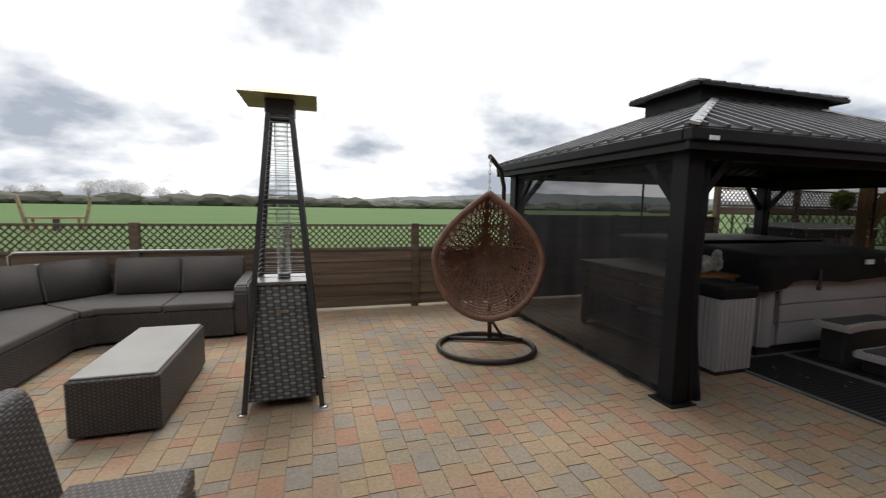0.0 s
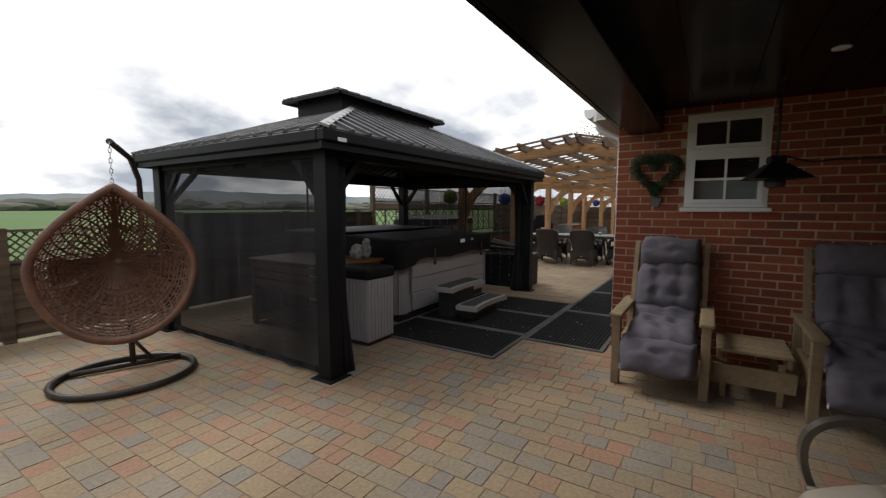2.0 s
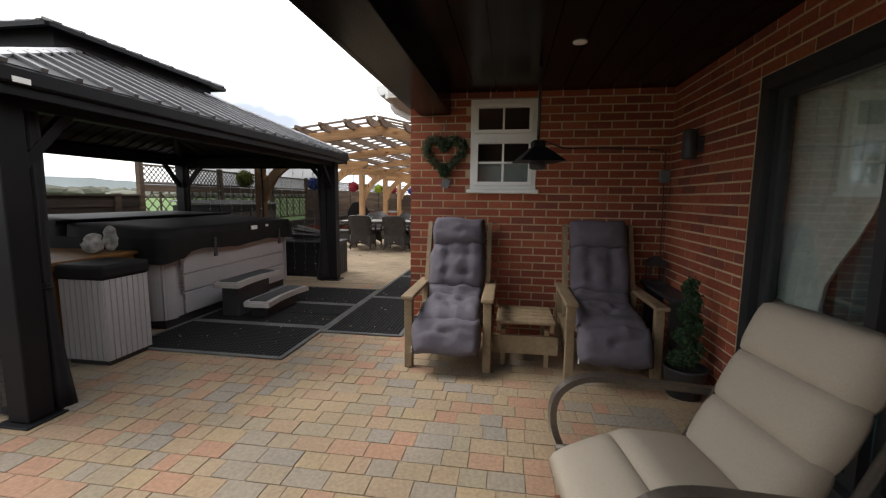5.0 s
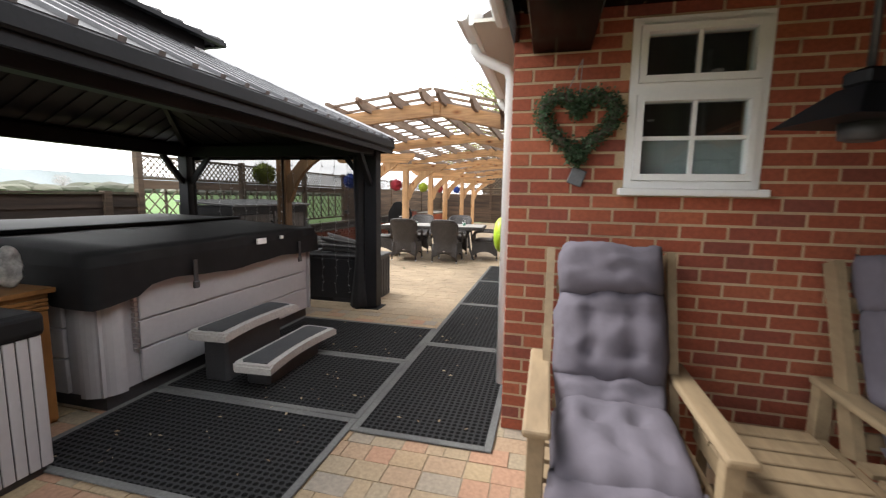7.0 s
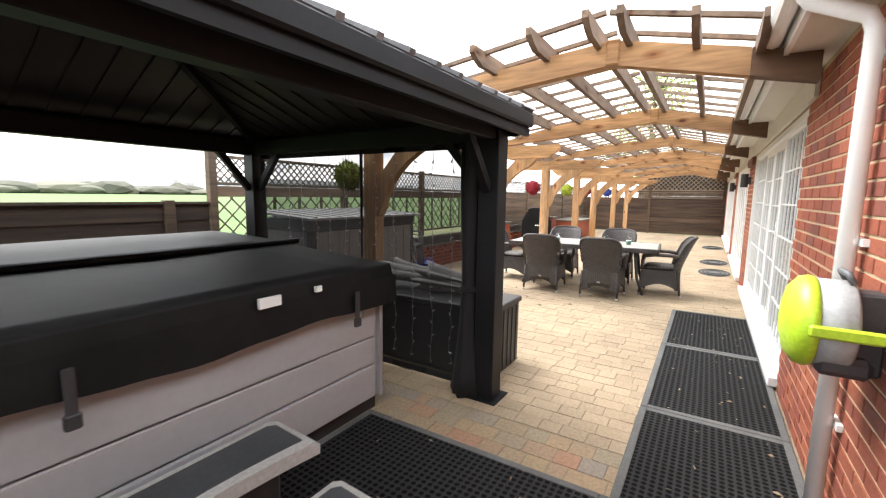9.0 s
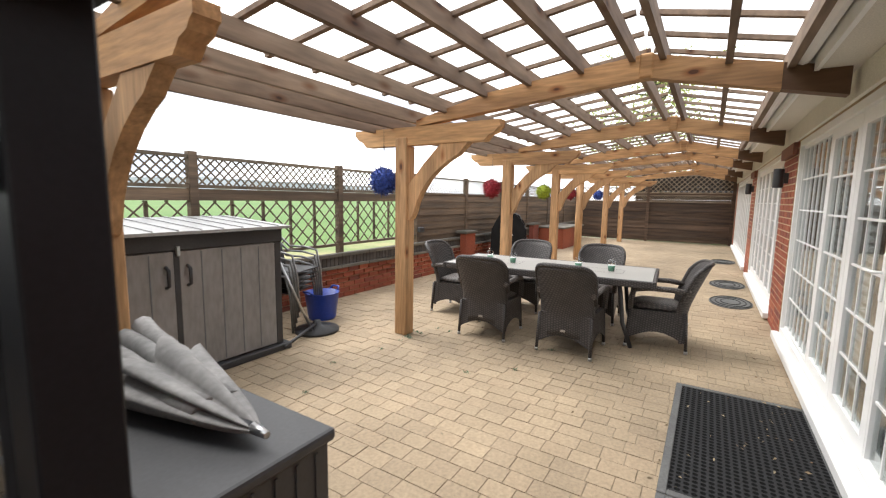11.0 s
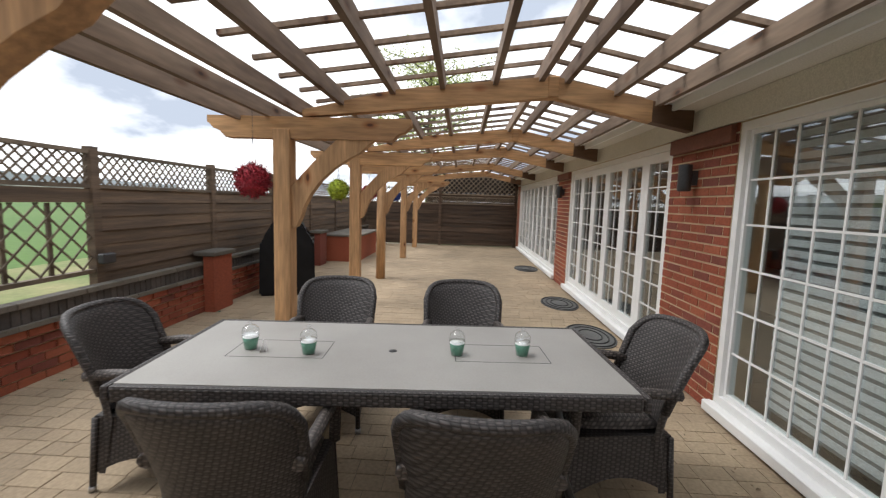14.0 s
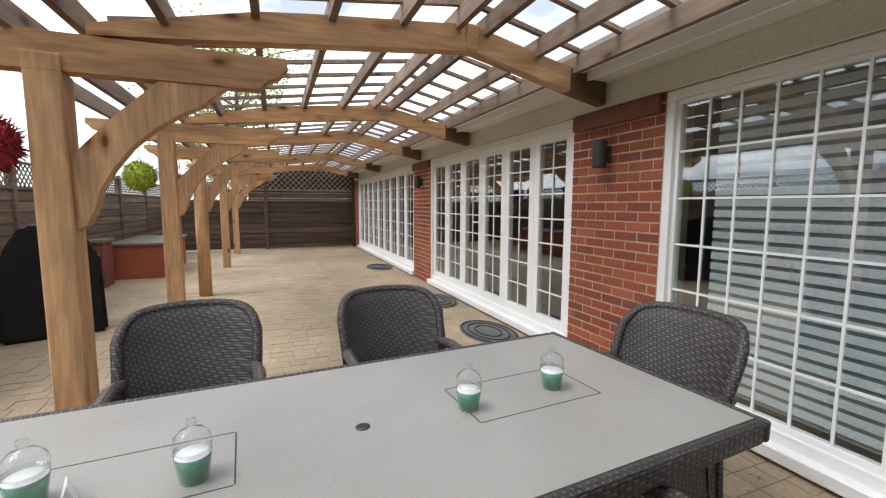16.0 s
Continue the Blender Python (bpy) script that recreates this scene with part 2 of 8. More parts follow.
M["roof_metal"] = material("ribbed_roof", (0.05, 0.05, 0.054), 0.6, 0.1, second=(0.035, 0.035, 0.038), scale=2.5, spread=0.12, spec=0.3)
# hip caps: bright sky reflection painted in as a pale metal colour
M["hip_sheen"] = material("sky_sheen_hip", (0.50, 0.50, 0.51), 0.42, 0.5, second=(0.40, 0.40, 0.41), scale=4, spread=0.12)
# near-black: the shade below the gazebo roof is put into this colour
M["lining"] = material("shade_dark_underside", (0.027, 0.027, 0.029), 0.5, 0.0, second=(0.020, 0.020, 0.022), scale=2, spec=0.35)
M["dark_fence"] = material("dark_end_fence", (0.115, 0.073, 0.047), 0.85, second=(0.055, 0.037, 0.026), scale=3.5, fine=30, bump=0.6, bump_scale=25, stretch=(1, 0.25, 5), spread=0.3)
# darker copy of the fence boards, with the shade behind the gazebo painted in
M["shaded_board"] = material("shaded_fence_board", (0.075, 0.050, 0.036), 0.85, second=(0.042, 0.030, 0.023), scale=3.5, fine=30, bump=0.6, bump_scale=25, stretch=(0.25, 1, 5), spread=0.3)
M["net"] = sheer("black_netting", (0.010, 0.010, 0.012), 0.79)
M["net_thin"] = sheer("thin_netting", (0.010, 0.010, 0.012), 0.77)
M["net_bunch"] = material("gathered_netting", (0.010, 0.010, 0.012), 0.9, bump=0.3, bump_scale=30)
M["fence"] = material("fence_board", (0.155, 0.105, 0.068), 0.85, second=(0.085, 0.060, 0.042), scale=3.5, fine=30, bump=0.6, bump_scale=25, stretch=(0.25, 1, 5), spread=0.25)
M["pale_lath"] = material("pale_lath", (0.30, 0.235, 0.165), 0.85, second=(0.20, 0.155, 0.11), scale=5, bump=0.4, spread=0.2)
M["shed_board"] = material("creosoted_board", (0.034, 0.024, 0.018), 0.85, second=(0.020, 0.015, 0.012), scale=4, fine=30, bump=0.5, bump_scale=25, stretch=(1, 0.25, 5), spread=0.25)
M["trellis"] = material("trellis_lath", (0.15, 0.115, 0.08), 0.85, second=(0.09, 0.07, 0.05), scale=5, bump=0.4, spread=0.2)
M["oak"] = material("green_timber", (0.56, 0.325, 0.155), 0.7, grain_by=0.24, second=(0.335, 0.188, 0.085), scale=5.0, fine=42, bump=0.45, bump_scale=45, stretch=(1, 1, 0.10), spread=0.10)
M["oak_beam"] = material("green_timber_beam", (0.56, 0.318, 0.142), 0.7, grain_by=0.24, second=(0.325, 0.175, 0.078), scale=5.0, fine=42, bump=0.45, bump_scale=45, stretch=(1, 0.10, 1), spread=0.10)
M["purlin"] = material("weathered_purlin", (0.23, 0.165, 0.115), 0.8, grain_by=0.25, second=(0.135, 0.088, 0.06), scale=3.5, fine=22, bump=0.4, bump_scale=25, stretch=(0.15, 1, 1), spread=0.18)
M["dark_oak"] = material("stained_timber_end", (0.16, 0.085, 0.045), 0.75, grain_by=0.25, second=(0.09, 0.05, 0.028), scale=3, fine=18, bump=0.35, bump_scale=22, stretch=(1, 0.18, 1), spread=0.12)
# ribs lighter than the slope, a weaker sky sheen put into the colour
M["rib_sheen"] = material("sky_sheen_rib", (0.16, 0.16, 0.165), 0.45, 0.3, second=(0.12, 0.12, 0.125), scale=4, spread=0.15)
M["white"] = material("white_upvc", (0.86, 0.86, 0.85), 0.35, second=(0.82, 0.82, 0.80), scale=2.0, grain_by=0.015)
M["cream"] = material("cream_render", (0.70, 0.67, 0.60), 0.8, second=(0.62, 0.59, 0.53), scale=1.2, bump=0.2, bump_scale=120)
M["soffit"] = material("dark_soffit", (0.006, 0.0055, 0.0055), 0.22, second=(0.008, 0.0075, 0.0075), scale=2, spec=0.07)
M["glass"] = glass("window_glass", cover=0.16)
M["carpet"] = material("speckled_carpet", (0.62, 0.60, 0.57), 0.95, second=(0.42, 0.41, 0.39), scale=45, fine=160, bump=0.5, bump_scale=200, grain_by=0.3)
# the dimness indoors is put into this colour of walls, floor and ceilings
M["dimmed_room"] = material("room_dimness", (0.10, 0.095, 0.09), 0.9, second=(0.07, 0.065, 0.06), scale=1.0)
M["blind"] = material("blind_fabric", (0.82, 0.82, 0.83), 0.85, second=(0.77, 0.77, 0.78), scale=4)
M["grass"] = material("field_grass", (0.052, 0.122, 0.012), 0.9, second=(0.072, 0.140, 0.020), scale=0.05, fine=6.0, bump=0.6, bump_scale=14)
M["verge"] = material("dry_verge", (0.24, 0.22, 0.10), 0.95, second=(0.10, 0.15, 0.04), scale=0.6, fine=12, bump=0.6, bump_scale=30)
M["rubber"] = material("rubber_mat", (0.014, 0.014, 0.015), 0.9, second=(0.034, 0.034, 0.034), scale=1.5, bump=0.2)
M["rubber_edge"] = material("rubber_border", (0.10, 0.10, 0.10), 0.85, second=(0.14, 0.14, 0.135), scale=3, spec=0.2)
M["roof_tile"] = material("roof_tiles", (0.10, 0.075, 0.06), 0.85, second=(0.07, 0.055, 0.045), scale=2, bump=0.6)
M["wicker"] = weave("brown_wicker", (0.017, 0.015, 0.014), (0.098, 0.084, 0.079), 52)
M["wicker_grey"] = weave("grey_brown_wicker", (0.045, 0.038, 0.034), (0.16, 0.134, 0.12), 52)
M["cushion_grey"] = material("taupe_cushion", (0.095, 0.084, 0.078), 0.9, second=(0.075, 0.067, 0.062), scale=2.5, bump=0.25, bump_scale=240)
M["stone_top"] = material("stone_table_top", (0.325, 0.312, 0.288), 0.48, second=(0.285, 0.272, 0.25), scale=2.2, fine=120, bump=0.04, grain_by=0.05)
knots(M["oak"], (1, 1, 0.45))
knots(M["oak_beam"], (1, 0.45, 1))
knots(M["purlin"], (0.4, 1, 1))


# ---- building helpers ----
def bm_new():
    return bmesh.new()


def hexa(bm, pts):
    """A block from its 8 corners: four below, four above, each ring counter-clockwise."""
    v = [bm.verts.new(p) for p in pts]
    for f in ((3, 2, 1, 0), (4, 5, 6, 7), (0, 1, 5, 4), (1, 2, 6, 5), (2, 3, 7, 6), (3, 0, 4, 7)):
        bm.faces.new([v[i] for i in f])
    return v


def box(bm, x0, y0, z0, x1, y1, z1, m=None, bevel=0.0, seg=1):
    pts = [Vector(p) for p in ((x0, y0, z0), (x1, y0, z0), (x1, y1, z0), (x0, y1, z0), (x0, y0, z1), (x1, y0, z1), (x1, y1, z1), (x0, y1, z1))]
    if m is not None:
        pts = [m @ p for p in pts]
    v = hexa(bm, pts)
    if bevel:
        edges = list({e for q in v for e in q.link_edges})
        bmesh.ops.bevel(bm, geom=edges, offset=bevel, segments=seg, affect="EDGES", profile=0.5)
    return v


def tube(bm, points, r, n=8, closed=False, caps=True, taper=None):
    """A round bar along points."""
    pts = [Vector(p) for p in points]
    rings, k, side = [], len(pts), None
    for i, p in enumerate(pts):
        a, b = (pts[i - 1], pts[(i + 1) % k]) if closed else (pts[max(i - 1, 0)], pts[min(i + 1, k - 1)])
        d = (b - a).normalized()
        if side is None:
            side = d.orthogonal().normalized()
        side = (side - d * side.dot(d)).normalized()
        up = d.cross(side)
        rr = r if taper is None else r * (1 + (taper - 1) * i / max(k - 1, 1))
        rings.append([bm.verts.new(p + (side * math.cos(2 * math.pi * j / n) + up * math.sin(2 * math.pi * j / n)) * rr) for j in range(n)])
    for i in range(k if closed else k - 1):
        a, b = rings[i], rings[(i + 1) % k]
        for j in range(n):
            f = bm.faces.new((a[j], a[(j + 1) % n], b[(j + 1) % n], b[j]))
            f.smooth = n > 5
    if caps and not closed:
        bm.faces.new(rings[0][::-1]), bm.faces.new(rings[-1])


def bar(bm, p, q, w, h, up=(0, 0, 1)):
    """A rectangular bar from p to q, w across and h along up."""
    p, q = Vector(p), Vector(q)
    d = (q - p).normalized()
    s = d.cross(Vector(up))
    s = s.normalized() if s.length > 1e-6 else Vector((1, 0, 0))
    u = s.cross(d)
    s, u = s * w / 2, u * h / 2
    hexa(bm, [p - s - u, p + s - u, q + s - u, q - s - u, p - s + u, p + s + u, q + s + u, q - s + u])


def ribbon(bm, points, w, h, across):
    """A flat bar swept along points: w along the direction across, h in the plane of the path."""
    pts, c = [Vector(p) for p in points], Vector(across).normalized()
    rings = []
    for i, p in enumerate(pts):
        d = (pts[min(i + 1, len(pts) - 1)] - pts[max(i - 1, 0)]).normalized()
        u = d.cross(c).normalized()
        rings.append([bm.verts.new(p + c * a * w / 2 + u * e * h / 2) for a, e in ((-1, -1), (1, -1), (1, 1), (-1, 1))])
    for a, e in zip(rings, rings[1:]):
        for j in range(4):
            f = bm.faces.new((a[j], a[(j + 1) % 4], e[(j + 1) % 4], e[j]))
            f.smooth = False
    bm.faces.new(rings[0][::-1]), bm.faces.new(rings[-1])


def prism(bm, outline, lo, hi, axis="y", m=None):
    """An outline of (a, b) pairs pushed along axis from lo to hi. Axis x: (a, b) = (y, z); y: (x, z); z: (x, y)."""
    def at(a, b, c):
        p = Vector({"x": (c, a, b), "y": (a, c, b), "z": (a, b, c)}[axis])
        return m @ p if m is not None else p
    v0, v1 = [bm.verts.new(at(a, b, lo)) for a, b in outline], [bm.verts.new(at(a, b, hi)) for a, b in outline]
    k = len(outline)
    for i in range(k):
        bm.faces.new((v0[i], v0[(i + 1) % k], v1[(i + 1) % k], v1[i]))
    bm.faces.new(v0[::-1]), bm.faces.new(v1)


def lathe(bm, profile, centre=(0, 0, 0), n=16, axis="z"):
    """A turned body: (radius, height) pairs about an axis through centre."""
    c, rings = Vector(centre), []
    for r, h in profile:
        ring = []
        for j in range(n):
            a = 2 * math.pi * j / n
            p = (r * math.cos(a), r * math.sin(a), h) if axis == "z" else ((r * math.cos(a), h, r * math.sin(a)) if axis == "y" else (h, r * math.cos(a), r * math.sin(a)))
            ring.append(bm.verts.new(c + Vector(p)))
        rings.append(ring)
    for a, b in zip(rings, rings[1:]):
        for j in range(n):
            f = bm.faces.new((a[j], a[(j + 1) % n], b[(j + 1) % n], b[j]))
            f.smooth = True
    bm.faces.new(rings[0][::-1]), bm.faces.new(rings[-1])


def pillow(bm, w, d, h, m, nx=8, ny=8, power=0.45, dents=()):
    """A stuffed cushion w x d x h about its middle, with button dents at (u, v) in -1..1."""
    def top(u, v):
        e = max(0.0, (1 - abs(u) ** 4) * (1 - abs(v) ** 4)) ** power
        for a, b, amount in dents:
            e -= amount * math.exp(-(((u - a) * 6) ** 2 + ((v - b) * 6) ** 2))
        return max(e, 0.02) * h / 2
    grid = {}
    for s in (1, -1):
        for i in range(nx + 1):
            for j in range(ny + 1):
                u, v = 2 * i / nx - 1, 2 * j / ny - 1
                edge = i in (0, nx) or j in (0, ny)
                if edge and s == -1:
                    grid[s, i, j] = grid[1, i, j]
                    continue
                sq = 1 - 0.05 * (abs(u) * abs(v)) ** 2
                z = 0.0 if edge else s * top(u, v)
                grid[s, i, j] = bm.verts.new(m @ Vector((u * w / 2 * sq, v * d / 2 * sq, z)))
        for i in range(nx):
            for j in range(ny):
                q = [grid[s, i, j], grid[s, i + 1, j], grid[s, i + 1, j + 1], grid[s, i, j + 1]]
                f = bm.faces.new(q if s == 1 else q[::-1])
                f.smooth = True


def mesh_of(name, bm, mat):
    me = bpy.data.meshes.new(name)
    bm.normal_update()
    bmesh.ops.recalc_face_normals(bm, faces=bm.faces[:])
    bm.to_mesh(me)
    bm.free()
    me.materials.append(mat)
    return me


def part(name, bm, mat, parent, label=""):
    ob = new(name, mesh_of(name, bm, mat))
    ob.parent = parent
    if label:
        ob["label"] = label
    return ob


def thing(name, label, category, group="", m=None, kind=""):
    ob = tagged(new(name), label, category, group, kind)
    ob.empty_display_size = 0.1
    if m is not None:
        ob.matrix_basis = m
    return ob


def setting(name, bm, mat, label, category="structure"):
    return tagged(new(name, mesh_of(name, bm, mat)), label, category, kind="structure")


def piece(name, me, parent, m):
    ob = new(name, me)
    ob.parent = parent
    ob.matrix_basis = m
    return ob


def joined(name, blocks, mat, parent=None, label=""):
    """Many chamfered blocks in one mesh: (x0, y0, z0, x1, y1, z1, side) with the face on side x, y or z pulled in a little."""
    verts, faces = [], []
    for x0, y0, z0, x1, y1, z1 in blocks:
        k = len(verts)
        verts += [(x0, y0, z0), (x1, y0, z0), (x1, y1, z0), (x0, y1, z0), (x0, y0, z1), (x1, y0, z1), (x1, y1, z1), (x0, y1, z1)]
        faces += [tuple(k + i for i in f) for f in ((3, 2, 1, 0), (4, 5, 6, 7), (0, 1, 5, 4), (1, 2, 6, 5), (2, 3, 7, 6), (3, 0, 4, 7))]
    me = bpy.data.meshes.new(name)
    me.from_pydata(verts, [], faces)
    me.materials.append(mat)
    ob = new(name, me)
    ob.parent = parent
    ob["kind"] = "stuff"
    if label:
        ob["label"] = label
    return ob


# ---- ground, field and distance ----
HOUSE_Y, WEST_X, BACK_Y, FENCE_Y, END_X = 1.65, 5.0, -0.79, 7.1, 24.9
SPLIT_X = 7.15                                  # tumbled blocks end and buff blocks begin

b = bm_new()
for x0, y0, x1, y1 in ((-900, -900, 1100, 7.3), (-900, 7.3, 1100, 1400)):
    b.faces.new([b.verts.new(p) for p in ((x0, y0, -0.06), (x1, y0, -0.06), (x1, y1, -0.06), (x0, y1, -0.06))])
setting("ground", b, M["grass"], "flat green field of young crop reaching the horizon", "field")
b = bm_new()
box(b, -12, 7.25, -0.058, 40, 12.5, -0.045)
setting("field_margin", b, M["verge"], "dry grassy margin between the fence and the field", "verge")
b = bm_new()
box(b, -7.0, -1.2, -0.30, END_X + 0.3, 7.2, -0.0056)
floor = setting("patio_bed", b, M["joint"], "sandy bed and joints of the block-paved patio", "patio")

# ---- house ----
def wall_slab(name, x0, y0, z0, x1, y1, z1, label, mat="mortar"):
    bb = bm_new()
    box(bb, x0, y0, z0, x1, y1, z1)
    return setting(name, bb, M[mat], label, "wall")

EAVE = 2.40
# west-facing wall with the small window: the opening goes through
WIN_Y0, WIN_Y1, WIN_Z0, WIN_Z1 = 0.42, 1.05, 1.43, 2.31
wb = bm_new()
for y0, z0, y1, z1 in ((BACK_Y, 0, WIN_Y0, EAVE), (WIN_Y1, 0, HOUSE_Y, EAVE), (WIN_Y0, 0, WIN_Y1, WIN_Z0), (WIN_Y0, WIN_Z1, WIN_Y1, EAVE)):
    box(wb, WEST_X + 0.004, y0, z0, WEST_X + 0.28, y1 - 0.004 if y1 == HOUSE_Y else y1, z1)
wall_west = setting("wall_west", wb, M["mortar"], "red brick wall with a small white window", "wall")
# long wall to the pergola: openings for the glazed doors
DOORS = [(8.75, 12.90, "a"), (13.85, 17.60, "b"), (18.55, 24.35, "c")]
DOOR_TOP, DOOR_FOOT = 2.16, 0.10
lb = bm_new()
edge = WEST_X + 0.29
for x0, x1, _ in DOORS:
    box(lb, edge, HOUSE_Y - 0.28, 0, x0, HOUSE_Y - 0.004, EAVE)
    box(lb, x0, HOUSE_Y - 0.28, DOOR_TOP, x1, HOUSE_Y - 0.004, EAVE)
    box(lb, x0, HOUSE_Y - 0.28, 0, x1, HOUSE_Y - 0.004, 0.02)
    edge = x1
box(lb, edge, HOUSE_Y - 0.28, 0, END_X + 0.4, HOUSE_Y - 0.004, EAVE)
wall_long = setting("wall_long", lb, M["mortar"], "long red brick house wall with glazed doors", "wall")
# back wall of the covered recess with the sliding patio door
SLIDE = (-3.2, 3.66)
rb = bm_new()
box(rb, SLIDE[1], BACK_Y - 0.28, 0, WEST_X + 0.28, BACK_Y - 0.004, EAVE)
box(rb, SLIDE[0], BACK_Y - 0.28, 2.10, SLIDE[1], BACK_Y - 0.004, EAVE)
box(rb, -7.0, BACK_Y - 0.28, 0, SLIDE[0], BACK_Y - 0.004, EAVE)
wall_back = setting("wall_back", rb, M["mortar"], "red brick back wall of the covered terrace", "wall")
wall_slab("wall_room_back", -7.0, -5.2, 0, 25.3, -5.0, EAVE, "plain inner wall of the rooms", "dimmed_room")
wall_slab("wall_room_west", -7.2, -5.2, 0, -7.0, BACK_Y, EAVE, "plain inner wall of the rooms", "dimmed_room")
wall_slab("wall_room_east", 25.1, -5.0, 0, 25.3, HOUSE_Y - 0.28, EAVE, "plain inner wall of the rooms", "dimmed_room")
wall_slab("wall_partition", 5.3, -5.0, 0, 5.42, HOUSE_Y - 0.28, EAVE, "plain partition between two rooms", "dimmed_room")
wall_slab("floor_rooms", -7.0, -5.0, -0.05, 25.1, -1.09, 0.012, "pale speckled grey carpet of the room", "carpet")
wall_slab("floor_lounge", 5.42, -1.09, -0.05, 25.1, HOUSE_Y - 0.28, 0.012, "lounge floor, toned dark for a dim room", "dimmed_room")
wall_slab("ceiling_rooms", -7.2, -5.2, EAVE + 0.002, 25.3, BACK_Y - 0.002, EAVE + 0.1, "plain room ceiling", "dimmed_room")
wall_slab("ceiling_lounge", WEST_X + 0.3, BACK_Y, EAVE + 0.002, 25.3, HOUSE_Y - 0.3, EAVE + 0.1, "plain lounge ceiling", "dimmed_room")
# added out of view: keeps daylight from the open west side off the terrace
wall_slab("wall_terrace_end", -2.3, BACK_Y, 0, -2.0, 1.6, EAVE - 0.025, "unseen brick wall added to darken the covered terrace", "brick")
# dark boarded ceiling of the covered terrace and its beam
cb = bm_new()
y = BACK_Y
while y < 1.60:
    box(cb, -7.0, y + 0.002, 2.38, WEST_X - 0.002, min(y + 0.196, 1.62), 2.397)
    y += 0.2
box(cb, -7.0, BACK_Y, 2.397, WEST_X, 1.62, 2.44)
setting("ceiling_terrace", cb, M["soffit"], "glossy dark boarded ceiling over the terrace", "ceiling")
bb = bm_new()
box(bb, -7.0, 1.25, 2.17, WEST_X - 0.003, 1.55, 2.379, bevel=0.006)
setting("beam_terrace", bb, M["soffit"], "dark painted beam along the terrace edge", "beam")
bb = bm_new()
box(bb, -7.0, 1.625, 2.24, WEST_X + 0.1, 1.66, 2.46)
setting("fascia_terrace", bb, M["soffit"], "dark fascia board over the terrace", "fascia")
# eaves: white soffit, fascia and gutter, and the tiled roof behind
bb = bm_new()
box(bb, WEST_X - 0.02, HOUSE_Y - 0.002, EAVE - 0.05, END_X + 0.4, 1.88, EAVE - 0.03)
setting("soffit_long", bb, M["cream"], "pale boarded soffit under the eaves", "soffit")
bb = bm_new()
box(bb, WEST_X - 0.02, 1.88, EAVE - 0.06, END_X + 0.4, 1.905, EAVE + 0.12)
setting("fascia_long", bb, M["white"], "white fascia board of the eaves", "fascia")


def gutter(x0, x1, yc, z, name):
    bb = bm_new()
    outline = [(yc - 0.055, z + 0.05), (yc - 0.05, z), (yc - 0.03, z - 0.035), (yc, z - 0.045), (yc + 0.03, z - 0.035), (yc + 0.05, z), (yc + 0.055, z + 0.05)]
    inner = [(a + (yc - a) * 0.08, c + 0.004) for a, c in outline[::-1]]
    prism(bb, outline + inner, x0, x1, "x")
    for xe in (x0 - 0.006, x1):
        prism(bb, outline, xe, xe + 0.006, "x")
    return setting(name, bb, M["white"], "white plastic half-round gutter", "gutter")


gutter(-7.0, WEST_X + 0.02, 1.722, 2.37, "gutter_terrace")
gutter(WEST_X + 0.04, END_X + 0.4, 1.962, EAVE + 0.03, "gutter_long")
bb = bm_new()
prism(bb, [(1.70, EAVE + 0.06), (1.93, EAVE + 0.09), (-2.0, 4.7), (-5.4, EAVE + 0.11), (-5.4, EAVE + 0.06), (-2.0, 4.6)], WEST_X + 0.3, END_X + 0.5, "x")
setting("roof_long", bb, M["roof_tile"], "brown tiled roof of the house", "roof")
bb = bm_new()
prism(bb, [(1.66, EAVE + 0.06), (1.70, EAVE + 0.06), (-2.0, 4.7), (-5.4, EAVE + 0.11), (-5.4, EAVE + 0.06), (-2.0, 4.6)], -7.3, WEST_X + 0.28, "x")
setting("roof_terrace", bb, M["roof_tile"], "brown tiled roof over the terrace", "roof")


# ---- windows and glazed doors ----
def frame_rect(bb, x0, z0, x1, z1, w, y0, y1):
    """A rectangular frame in the x-z plane."""
    box(bb, x0, y0, z0, x0 + w, y1, z1), box(bb, x1 - w, y0, z0, x1, y1, z1)
    box(bb, x0 + w, y0, z0, x1 - w, y1, z0 + w), box(bb, x0 + w, y0, z1 - w, x1 - w, y1, z1)


